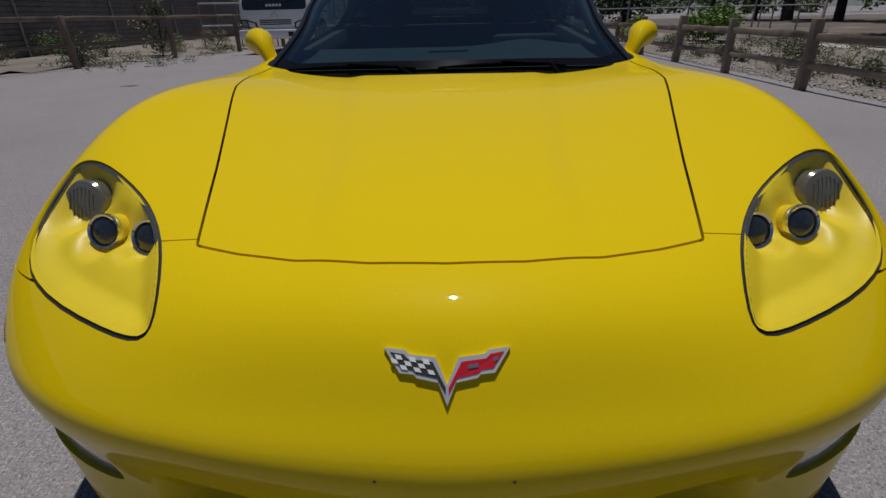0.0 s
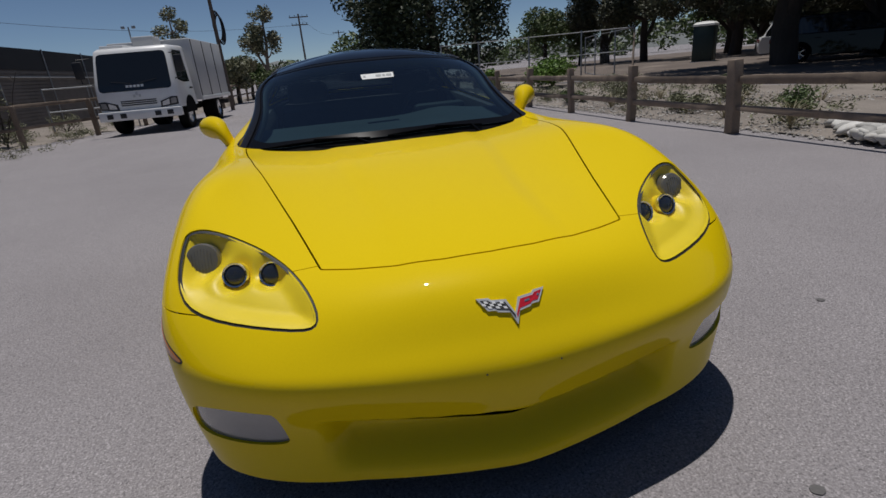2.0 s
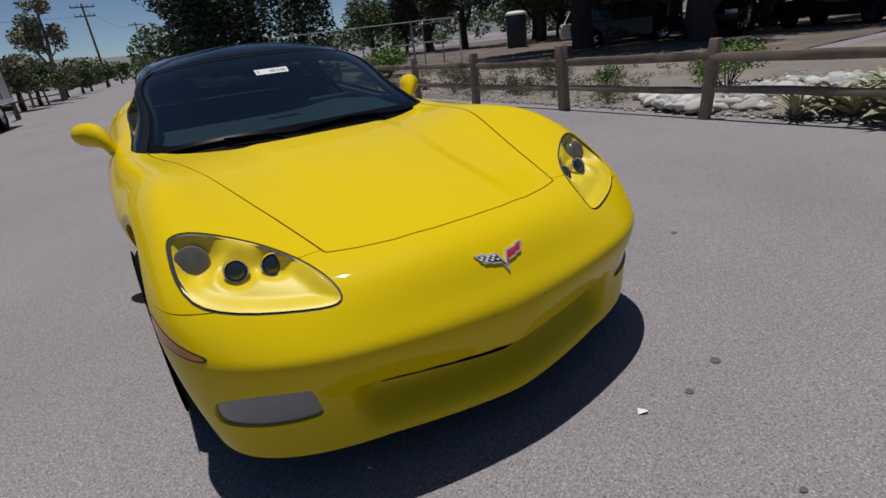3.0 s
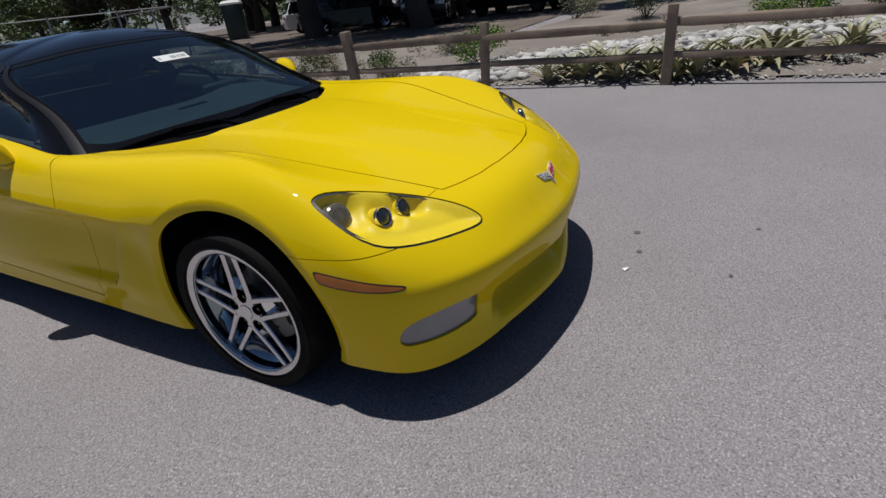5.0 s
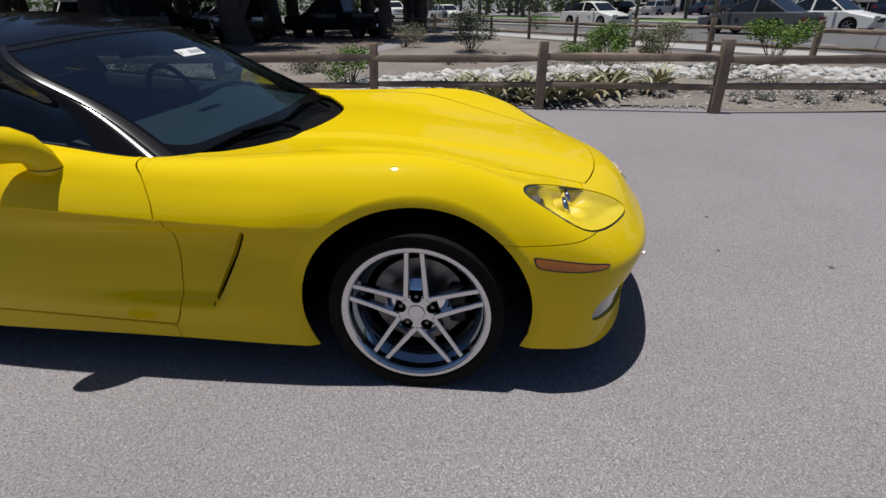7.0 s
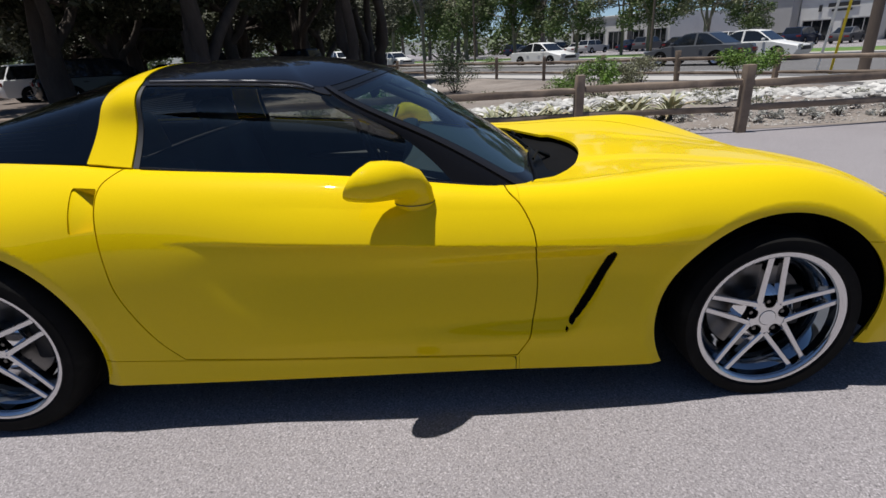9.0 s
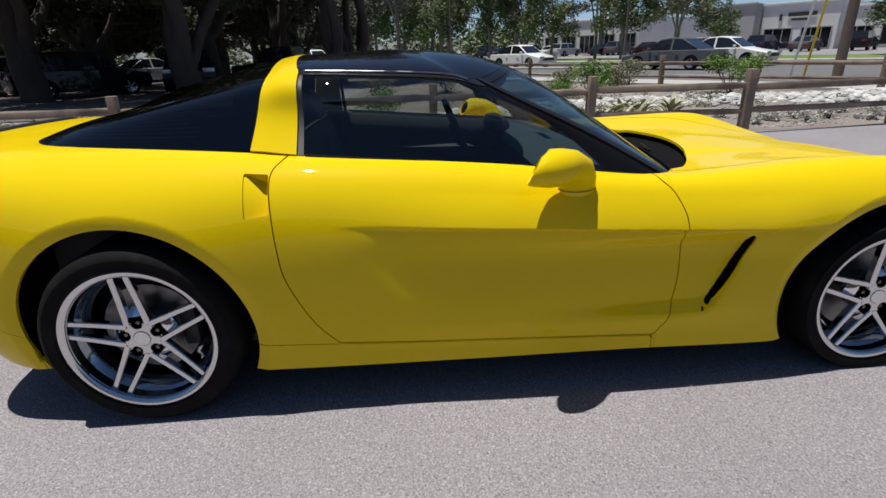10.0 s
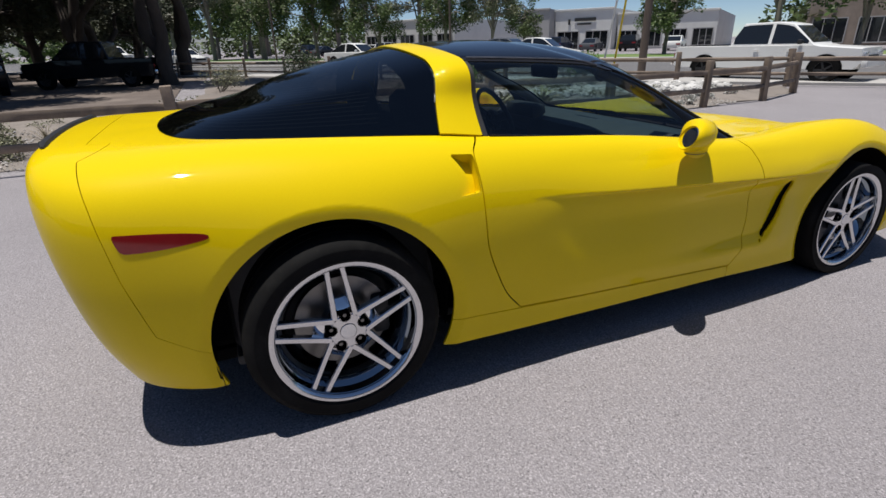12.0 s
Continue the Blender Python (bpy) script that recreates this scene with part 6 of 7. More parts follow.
for k, (x, y) in enumerate(silver):
    shrub("silver_shrub", "small pale silver-leaved shrub in dry earth", x, y, .20, .17, GREY_LEAF, 260, .025, 5, 300 + k, "shrub", "silver shrubs")
for k, (x, y) in enumerate(((5.05, 3.1), (5.35, 3.4), (5.6, 6.9), (6.3, 5.2), (5.2, 7.2), (5.9, 9.8), (-9.2, 12.4), (-8.3, 16.8), (7.0, 4.4), (6.6, 7.6), (5.2, 4.3))):
    blade_plant("dry_grass", "tuft of thin dry grass", x, y, 26, .42, .012, (45, 88), DRY_LEAF, "grass", "grass tufts", 400 + k)

# low weeds over the bed and the verge
weed_spots = []
rng = random.Random(5)
for k in range(150):
    x, y = (rng.uniform(4.9, 9.2), rng.uniform(2.4, 15)) if k < 90 else (rng.uniform(-9.6, -6.4), rng.uniform(8.5, 20)) if k < 120 else (rng.uniform(6.8, 12), rng.uniform(-7, 1))
    r = rng.uniform(.08, .30)
    weed_spots += [(x + rng.uniform(-r, r), y + rng.uniform(-r, r), .07 + rng.uniform(0, .08), r * rng.uniform(.4, .9), rng.uniform(.06, .16)) for _ in range(3)]
weeds = new("low_weeds", leaf_mesh("low_weeds", weed_spots, 16000, .028, LEAF_PALE, hang=-.3))
tagged(weeds, "low dusty green weeds scattered over dry earth", "weeds", kind="stuff")

# loose gravel on the earth behind the rail fence
rng = np.random.default_rng(9)
n = 9000
px, py = 4.75 + 3.6 * rng.random(n) ** 1.6, -6.5 + 17.5 * rng.random(n)
size = .010 + .022 * rng.random(n) ** 3
corner = np.array([(1, 0, 0), (0, 1, 0), (-1, 0, 0), (0, -1, 0), (0, 0, .7), (0, 0, -.7)])
spin = rng.random(n) * math.tau
c, s = np.cos(spin), np.sin(spin)
pts = corner[None] * size[:, None, None] * rng.uniform(.6, 1.3, (n, 6, 1))
places = np.stack([pts[:, :, 0] * c[:, None] - pts[:, :, 1] * s[:, None] + px[:, None], pts[:, :, 0] * s[:, None] + pts[:, :, 1] * c[:, None] + py[:, None], pts[:, :, 2] + (.012 + .10 * .55 * np.minimum(1, (px - 4.7) / .7))[:, None]], 2).reshape(-1, 3)
octa = [(0, 1, 4), (1, 2, 4), (2, 3, 4), (3, 0, 4), (1, 0, 5), (2, 1, 5), (3, 2, 5), (0, 3, 5)]
me = bpy.data.meshes.new("bed_gravel")
me.from_pydata(places.tolist(), [], [tuple(6 * i + j for j in f) for i in range(n) for f in octa])
me.materials.append(surface("pale_gravel", (.34, .32, .30), .9, vary=.2, spread=.5, island=True))
tagged(new("bed_gravel", me), "loose pale grey gravel scattered on dry earth", "gravel", kind="stuff")


# ---- walls, wire fence, poles, buildings ----
TARP = surface("black_tarpaulin", (.018, .018, .020), .7, vary=.3, scale=1.5, fine=30, bump=.01)
SLATS = surface("grey_block_wall", (.17, .155, .145), .9, vary=.15, scale=1.2, fine=30, bump=.004, second=(.13, .12, .11), second_scale=.5, second_share=.4)
GALV = surface("galvanised_steel", (.34, .35, .36), .45, .8, vary=.15)
POLE_WOOD = surface("pole_timber", (.13, .10, .08), .9, vary=.3, scale=2, fine=25, bump=.008, stretch=(1, 1, .2))
STUCCO = surface("white_stucco", (.70, .69, .66), .85, vary=.06, scale=.4, fine=14, second=(.60, .59, .57), second_scale=.2, second_share=.3)
STUCCO_GREY = surface("grey_stucco", (.40, .39, .38), .85, vary=.08, scale=.4, fine=14)
BRICKISH = surface("brown_stone_cladding", (.27, .22, .18), .85, vary=.25, scale=1.2, fine=9)
DARK_GLASS = surface("dark_shop_glass", (.012, .014, .017), .08, vary=.1, coat=.6)
YELLOW_TUBE = surface("yellow_plastic", (.75, .55, .02), .5, vary=.08)
GREEN_BOX = surface("dark_green_plastic", (.012, .030, .028), .5, vary=.15, fine=60)
ROOF_WHITE = surface("translucent_white_plastic", (.62, .62, .60), .5, vary=.1)
HILL = surface("hazy_hillside", (.16, .17, .17), .95, vary=.2, scale=.01, fine=.2)

wall_pts = [(-13.2 + .02 * k, -8 + k * 2.4) for k in range(26)]
wall = thing("boundary_wall", "long grey slatted wall topped with black tarpaulin", "wall", kind="structure")
for z0, z1, name, mat, out in ((0, 2.55, "wall_face", SLATS, 0), (2.55, 3.48, "tarpaulin", TARP, .03)):
    bm = bmesh.new()
    rows = []
    for k, (x, y) in enumerate(wall_pts):
        sag = .10 * noise.noise((k * .9, 4, 0)) if name == "tarpaulin" else 0
        rows.append([bm.verts.new((x + out, y, z0 + (sag * .4 if z0 else 0))), bm.verts.new((x + out + .02 * noise.noise((k, z1, 0)), y, z1 + sag)), bm.verts.new((x - .15, y, z1 + sag)), bm.verts.new((x - .15, y, z0))])
    for p, q in zip(rows, rows[1:]):
        for i in range(3):
            bm.faces.new((p[i], p[i + 1], q[i + 1], q[i]))
    bmesh.ops.recalc_face_normals(bm, faces=bm.faces[:])
    part(name, bm, mat, wall, smooth=60)
for z in [.12 + .155 * k for k in range(16)]:
    bm = bmesh.new()
    beam(bm, (wall_pts[0][0] + .012, wall_pts[0][1], z), (wall_pts[-1][0] + .012, wall_pts[-1][1], z), .03, .125, .004)
    part("slat", bm, SLATS, wall)
bm = bmesh.new()
tube(bm, [(-13.06, -8, 2.22), (-12.58, 49, 2.22)], .032, 6)
part("top_tube", bm, GALV, wall)
for k in range(13):
    bm = bmesh.new()
    tube(bm, [(-13.11 + .1 * k / 3, -8 + k * 4.6, 0), (-13.11 + .1 * k / 3, -8 + k * 4.6, 3.54)], .035, 8)
    part("wall_post", bm, GALV, wall)
gate = thing("pipe_gate", "small grey pipe-frame panel leaning beside the wall", "gate")
for a, b in (((-8.6, 17.5, 0), (-8.6, 17.5, 1.5)), ((-8.6, 17.5, 1.45), (-6.4, 18.6, 1.45)), ((-6.4, 18.6, 0), (-6.4, 18.6, 1.5)), ((-7.5, 18.05, 0), (-7.5, 18.05, 1.45)), ((-8.6, 17.5, .75), (-6.4, 18.6, .75))):
    bm = bmesh.new()
    tube(bm, [a, b], .025, 8)
    part("tube", bm, GALV, gate)

# wire fence with steel posts
wire = thing("wire_fence", "tall galvanised wire-mesh fence with steel posts", "fence")
run = [(4.9, 19.0), (6.2, 18.2), (7.9, 17.3), (9.6, 16.4), (11.2, 15.5), (12.0, 18.0), (12.6, 20.6), (14, 24)]
for k, (x, y) in enumerate(run):
    bm = bmesh.new()
    tube(bm, [(x, y, 0), (x, y, 1.85)], .03, 8)
    part("post", bm, GALV, wire)
    if k + 1 < len(run):
        x1, y1 = run[k + 1]
        for z in (.08, 1.02, 1.80):
            bm = bmesh.new()
            tube(bm, [(x, y, z), (x1, y1, z)], .018, 6)
            part("rail", bm, GALV, wire)
        verts, faces = [], []
        n = int(math.hypot(x1 - x, y1 - y) / .11)
        for s in (-1, 1):
            for i in range(-17, n + 17):
                t0, t1, z0, z1 = i / n, (i + 16 * s) / n, .08, 1.80
                if t0 < 0 or t0 > 1 or t1 < 0 or t1 > 1:
                    continue
                c = len(verts)
                for dz in (-.0025, .0025):
                    verts += [(x + (x1 - x) * t0, y + (y1 - y) * t0, z0 + dz), (x + (x1 - x) * t1, y + (y1 - y) * t1, z1 + dz)]
                faces.append((c, c + 1, c + 3, c + 2))
        me = bpy.data.meshes.new("mesh")
        me.from_pydata(verts, [], faces)
        me.materials.append(GALV)
        ob = new("mesh", me)
        ob.parent = wire
        tagged(ob, kind="stuff")
bm = bmesh.new()
tube(bm, [(11.2, 15.5, 1.8), (9.9, 13.6, .05)], .03, 8)
part("brace", bm, POLE_WOOD, wire)

# portable toilet
booth = thing("portable_toilet", "dark green portable toilet booth with a pale roof", "toilet booth", at=(21.6, 24.3, 0), turn=38)
bm = bmesh.new()
box(bm, -.55, -.55, .06, .55, .55, 2.05, .03)
part("body", bm, GREEN_BOX, booth)
bm = bmesh.new()
box(bm, -.40, -.575, .14, .40, -.55, 1.95, .008)
door_b = part("booth_door", bm, GREEN_BOX, booth)
bm = bmesh.new()
box(bm, .28, -.60, .95, .36, -.575, 1.10, .006)
part("latch", bm, GALV, door_b)
bm = bmesh.new()
for k, (w, z) in enumerate(((.60, 2.05), (.58, 2.16), (.44, 2.27), (.18, 2.31))):
    ring = [bm.verts.new((sx * w, sy * w, z)) for sx, sy in ((-1, -1), (1, -1), (1, 1), (-1, 1))]
    if k:
        for i in range(4):
            bm.faces.new((last[i], last[(i + 1) % 4], ring[(i + 1) % 4], ring[i]))
    last = ring
bm.faces.new(last)
part("roof", bm, ROOF_WHITE, booth)
bm = bmesh.new()
box(bm, -.6, -.6, 0, .6, .6, .07, .01)
part("skid", bm, GALV, booth)
booth.scale = (.95, .95, .93)


def power_pole(x, y, h, arms, label, r=.15, turn=0):
    pole = thing("utility_pole", label, "pole", "poles", at=(x, y, 0), turn=turn)
    bm = bmesh.new()
    tube(bm, [(0, 0, 0), (0, 0, h * .5), (0, 0, h)], [r, r * .85, r * .7], 12)
    part("shaft", bm, POLE_WOOD, pole, smooth=60)
    for z, w in arms:
        bm = bmesh.new()
        box(bm, -w / 2, -.06, z - .07, w / 2, .06, z + .07, .01)
        arm = part("crossarm", bm, POLE_WOOD, pole)
        for k in (-.46, -.2, .2, .46):
            bm = bmesh.new()
            lathe(bm, [(.0005, .22), (.05, .20), (.05, .12), (.03, .10), (.03, 0)], 8, "Z")
            for v in bm.verts:
                v.co += Vector((k * w, 0, z + .07))
            part("insulator", bm, TRIM, arm)
    return pole


power_pole(-.3, 78, 9.6, ((9.2, 2.6), (8.2, 2.2)), "tall distant timber power pole with crossarms")
power_pole(7.8, 122, 10.5, ((10.0, 2.6),), "far timber power pole with a crossarm")
power_pole(12.5, 160, 11, ((10.4, 2.6),), "far timber power pole with a crossarm")
power_pole(10.55, -9.45, 11, (), "brown timber utility pole at the sidewalk", .125)
power_pole(*street(22, 33.5)[:2], 9, (), "thin timber street pole", .10)
power_pole(*street(42, 33.2)[:2], 9, (), "thin timber street pole", .10)
bag = power_pole(-3.95, 23.9, 8.6, (), "dark pole with a hanging bundle of black cable", .09)
bm = bmesh.new()
for k in range(4):
    tube(bm, [(.10 + .03 * k + .17 * math.sin(a * math.tau / 16), .05, 3.58 + .60 * math.cos(a * math.tau / 16) - .06 * k) for a in range(17)], .03, 6)
part("cable_coil", bm, TRIM, bag, smooth=60)
for foot, mat, lab in (((14.0, -10.78, 0), WHITE, "white plastic guard tube on a pole stay"), ((13.3, -10.7, 0), YELLOW_TUBE, "yellow plastic guard tube on a pole stay")):
    foot, top = Vector(foot), Vector((10.45, -9.35, 9.3))
    head = foot.lerp(top, .30)
    bm = bmesh.new()
    tube(bm, [foot, head], .035, 10)
    solo("stay_guard", bm, mat, lab, "stay", "stay guards", smooth=60)
    bm = bmesh.new()
    tube(bm, [head, top], .008, 6)
    solo("stay_wire", bm, GALV, "thin steel stay wire", "wire", "stay wires")
lines = [((-60, 30, 7.5), (-3.95, 23.9, 7.9)), ((-.3, 78, 9.2), (7.8, 122, 10.0)), ((-.3, 78, 8.2), (-30, 40, 8.0)), ((10.55, -9.45, 9.6), tuple(street(60, 30, 8.6))), ((10.55, -9.45, 8.2), tuple(street(60, 30, 7.4))), ((-60, 34, 6.8), (-3.95, 23.9, 7.2))]
for a, b in lines:
    bm = bmesh.new()
    tube(bm, [tuple(a[i] + (b[i] - a[i]) * t - (1.2 * math.sin(t * math.pi) if i == 2 else 0) for i in range(3)) for t in [k / 14 for k in range(15)]], .015, 5)
    solo("overhead_wire", bm, TRIM, "thin dark overhead wire", "wire", "overhead wires")
lamp_post = thing("floodlight_mast", "slim mast with two floodlights behind the wall", "light mast", at=(-12.2, 41.6, 0))
bm = bmesh.new()
tube(bm, [(0, 0, 0), (0, 0, 5.6)], .05, 8)
part("mast", bm, GALV, lamp_post)
for s in (-.35, .35):
    bm = bmesh.new()
    box(bm, s - .12, -.08, 5.48, s + .12, .08, 5.66, .03)
    part("floodlight", bm, GALV, lamp_post)


def facade(name, label, s0, s1, w, depth, h, material, bays, head, glass_h, group=""):
    """A low commercial building along the street: walls, roof edge, a row of dark glazed bays with frames."""
    house = thing(name, label, "building", group)
    corners = [street(s0, w), street(s1, w), street(s1, w + depth), street(s0, w + depth)]
    bm = bmesh.new()
    low, high = [bm.verts.new(c) for c in corners], [bm.verts.new(c + Vector((0, 0, h))) for c in corners]
    for i in range(4):
        bm.faces.new((low[i], low[(i + 1) % 4], high[(i + 1) % 4], high[i]))
    bmesh.ops.recalc_face_normals(bm, faces=bm.faces[:])
    part("wall", bm, material, house, smooth=0)
    bm = bmesh.new()
    bm.faces.new([bm.verts.new(c + Vector((0, 0, h - .25))) for c in corners])
    part("roof", bm, STUCCO_GREY, house, smooth=0)
    bm = bmesh.new()
    beam(bm, street(s0 - .1, w - .04, h), street(s1 + .1, w - .04, h), .25, .22, .02)
    part("coping", bm, material, house)
    span = (s1 - s0) / bays
    for k in range(bays):
        a, b = s0 + span * (k + .12), s0 + span * (k + .88)
        bm = bmesh.new()
        quad = [street(a, w - .05, head), street(b, w - .05, head), street(b, w - .05, head + glass_h), street(a, w - .05, head + glass_h)]
        bm.faces.new([bm.verts.new(c) for c in quad])
        win = part("window", bm, DARK_GLASS, house, smooth=0)
        for i in range(4):
            bm = bmesh.new()
            beam(bm, quad[i] - ACROSS * .04, quad[(i + 1) % 4] - ACROSS * .04, .10, .10, .0, up=ACROSS)
            part("frame", bm, STUCCO_GREY, win)
        for m in (1 / 3, 2 / 3):
            bm = bmesh.new()
            beam(bm, quad[0].lerp(quad[1], m) - ACROSS * .03, quad[3].lerp(quad[2], m) - ACROSS * .03, .07, .07, up=ACROSS)
            part("mullion", bm, STUCCO_GREY, win)
    return house


shop = facade("office_building", "white low commercial building with dark ground-floor glazing", 18.8, 26.7, 70, 30, 5.1, STUCCO, 2, .1, 2.3)
facade("office_building", "white lower commercial building with dark windows", 6.5, 18.6, 72, 28, 4.4, STUCCO, 4, .3, 2.0)
for a, b, z, t in ((24.5, 24.8, 3.6, .7), (21.0, 23.9, 3.85, .42), (21.6, 23.5, 3.3, .22)):
    bm = bmesh.new()
    beam(bm, street(a, 69.9, z), street(b, 69.9, z), .06, t)
    part("sign_bar", bm, INK, shop, "dark sign lettering shown as a plain bar")
facade("office_building", "grey commercial building wing beside the white one", 26.8, 30.6, 68, 30, 5.3, STUCCO_GREY, 1, .1, 1.2)
facade("office_building", "white commercial building behind street trees", 43, 61, 70, 30, 5.0, STUCCO, 5, .2, 2.6)
facade("stone_building", "brown stone-clad building with dark windows", -18, -2.5, 66, 20, 6.5, BRICKISH, 4, .3, 2.4)
# hills and far buildings beyond the road
bm = bmesh.new()
rows = []
for k in range(81):
    a = radians(-20 + k * 220 / 80)
    h = 26 + 22 * noise.noise((k * .21, 3, 1)) + 9 * noise.noise((k * .7, 1, 4))
    rows.append([bm.verts.new((900 * math.cos(a), 900 * math.sin(a), -2)), bm.verts.new((930 * math.cos(a), 930 * math.sin(a), max(h * .55, 4))), bm.verts.new((1000 * math.cos(a), 1000 * math.sin(a), max(h, 8)))])
for p, q in zip(rows, rows[1:]):
    for i in range(2):
        bm.faces.new((p[i], q[i], q[i + 1], p[i + 1]))
solo("backdrop", bm, HILL, "low hazy hills on the horizon", "hills", kind="structure", smooth=60)
# a distant belt of trees: closes the view, and darkens reflections where unseen
verts_blobs = []
rng = random.Random(77)
for k in range(111):
    a = radians(-38 + k * 3.0 + (11 if k > 63 else 0))
    # from k = 64 on the trees are unseen, added for the car's glass to mirror
    d = rng.uniform(105, 150) if k < 64 else rng.uniform(60, 95)
    tall = rng.choice((1.8, 2.4, 3.0, 3.8))
    verts_blobs += scatter(3, d * math.cos(a), d * math.sin(a), tall, 4.0, .45 * tall, 1.7 + .2 * tall, 2.4 + .4 * tall, 900 + k, 1.0)
belt = new("distant_trees", leaf_mesh("distant_trees", verts_blobs, 70000, .55, LEAF_MID, shape=5))
tagged(belt, "distant belt of dark green trees", "trees", kind="stuff")


# ---- vehicles ----
PAINTS = {k: car_paint(k + "_car_paint", c, .02) for k, c in (("white", (.72, .72, .70)), ("black", (.012, .012, .014)), ("silver", (.42, .43, .44)), ("grey", (.10, .105, .115)), ("navy", (.02, .03, .06)))}
CAR_GLASS = surface("dark_car_glass", (.012, .014, .016), .06, vary=.05, coat=.6)
HEADLIGHT = surface("clear_headlight", (.55, .56, .58), .15, .3, vary=.1, coat=1.0)


def small_wheel(parent, x, y, r, w, metal=None):
    hub = thing("wheel", "", "")
    hub.parent = parent
    hub.matrix_basis = pose(x, y, r)
    s = 1 if x > 0 else -1
    bm = bmesh.new()
    lathe(bm, [(r * .62, -w / 2), (r * .96, -w / 2), (r, -w * .3), (r, w * .3), (r * .96, w / 2), (r * .62, w / 2)], 24, closed=True)
    part("tyre", bm, RUBBER, hub)
    bm = bmesh.new()
    lathe(bm, [(.0005, s * w * .36), (r * .16, s * w * .36), (r * .2, s * w * .28), (r * .56, s * w * .40), (r * .63, s * w * .46), (r * .63, -s * w * .4)], 20)
    for k in range(5):
        a = k * math.tau / 5
        beam(bm, (s * w * .38, 0, 0), (s * w * .40, r * .58 * math.cos(a), r * .58 * math.sin(a)), r * .14, .02, up=(1, 0, 0))
    part("rim", bm, metal or SILVER, hub)


def vehicle(name, label, kind, paint, at, turn, group=""):
    """A parked vehicle, nose towards its own -y: body with bonnet and cabin, glass, lamps and four wheels."""
    v = thing(name, label, {"pickup": "pickup truck", "suv": "car", "sedan": "car"}[kind], group, at=at, turn=turn)
    L, W, wheel_r = {"sedan": (4.6, 1.78, .32), "suv": (4.7, 1.88, .36), "pickup": (5.8, 2.0, .42)}[kind]
    h = L / 2
    low = {"sedan": .24, "suv": .30, "pickup": .45}[kind]
    belt = {"sedan": .88, "suv": 1.02, "pickup": 1.18}[kind]
    lower = {"sedan": [(-h, .50), (-h + .05, .66), (-h + .9, .82), (-h + 1.15, belt), (h - .85, belt + .02), (h - .1, belt), (h, .62), (h - .05, .34)],
             "suv": [(-h, .55), (-h + .05, .82), (-h + .9, .98), (-h + 1.1, belt), (h - .1, belt + .04), (h, .8), (h - .03, .40)],
             "pickup": [(-h, .62), (-h + .04, 1.06), (-h + 1.15, 1.14), (-h + 1.3, belt), (h - .05, belt), (h, .9), (h, .55)]}[kind]
    low_line = [(h - .1, low), (-h + .15, low)]
    cab = {"sedan": [(-h + 1.2, belt), (-h + 1.95, 1.40), (-h + 2.4, 1.46), (h - 1.6, 1.43), (h - .65, belt)],
           "suv": [(-h + 1.15, belt), (-h + 1.8, 1.62), (-h + 2.3, 1.70), (h - .5, 1.68), (h - .15, belt)],
           "pickup": [(-h + 1.35, belt), (-h + 2.05, 1.82), (-h + 2.5, 1.90), (h - 2.25, 1.88), (h - 1.95, belt)]}[kind]

    def extrude(profile, w0, w1, z0, z1):
        bm = bmesh.new()
        rings = []
        for f in (-1, -.93, .93, 1):
            inset = .0 if abs(f) < .95 else .035
            ring = []
            for y, z in profile:
                t = min(1, max(0, (z - z0) / max(z1 - z0, .01)))
                w = (w0 + (w1 - w0) * t) / 2
                cy = y * (1 - inset / h)
                ring.append(bm.verts.new((w * (f if abs(f) > .95 else f), cy, z - inset * .6 * (1 if z > z0 + .2 else 0))))
            rings.append(ring)
        for p, q in zip(rings, rings[1:]):
            for i in range(len(profile)):
                j = (i + 1) % len(profile)
                bm.faces.new((p[i], p[j], q[j], q[i]))
        bm.faces.new(rings[0]), bm.faces.new(rings[-1])
        bmesh.ops.recalc_face_normals(bm, faces=bm.faces[:])
        return bm

    body_p = part("body", extrude(lower + low_line, W, W * .97, low, belt), paint, v, smooth=40)
    part("cabin", extrude(cab, W * .93, W * .74, belt, cab[2][1]), paint, v, smooth=40)
    top = cab[2][1]
    for s in (-1, 1):
        pts = [(y * .985 + .01, belt + .03 + (z - belt) * .86) for y, z in cab]
        mid = (pts[0][0] + pts[-1][0]) / 2
        for a, b in ((0, 1), (1, 2)):
            y_lo, y_hi = ((pts[0][0] + .12, mid - .05), (mid + .05, pts[-1][0] - .10))[a]
            ring = []
            ys = [y for y, z in pts]
            zs = [z for y, z in pts]
            low_z = belt + .04
            for y in np.linspace(y_lo, y_hi, 7):
                ring.append((y, max(low_z + .01, float(np.interp(y, ys, zs)))))
            outline = [(y_lo, low_z)] + ring + [(y_hi, low_z)]
            bm = bmesh.new()
            face = []
            for y, z in outline:
                t = (z - belt) / (top - belt)
                w = (W * .93 + (W * .74 - W * .93) * t) / 2
                face.append(bm.verts.new((s * (w + .006), y, z)))
            bm.faces.new(face)
            part("window", bm, CAR_GLASS, v, smooth=0)
        bm = bmesh.new()
        box(bm, s * (W / 2 - .02), cab[0][0] + .28, belt + .02, s * (W / 2 + .16), cab[0][0] + .40, belt + .16, .03)
        part("wing_mirror", bm, paint if kind != "pickup" else TRIM, v)
        for y in (mid + .25, mid - .75):
            bm = bmesh.new()
            box(bm, s * (W / 2 - .01), y, belt - .16, s * (W / 2 + .025), y + .17, belt - .125, .008)
            part("door_handle", bm, paint, v)
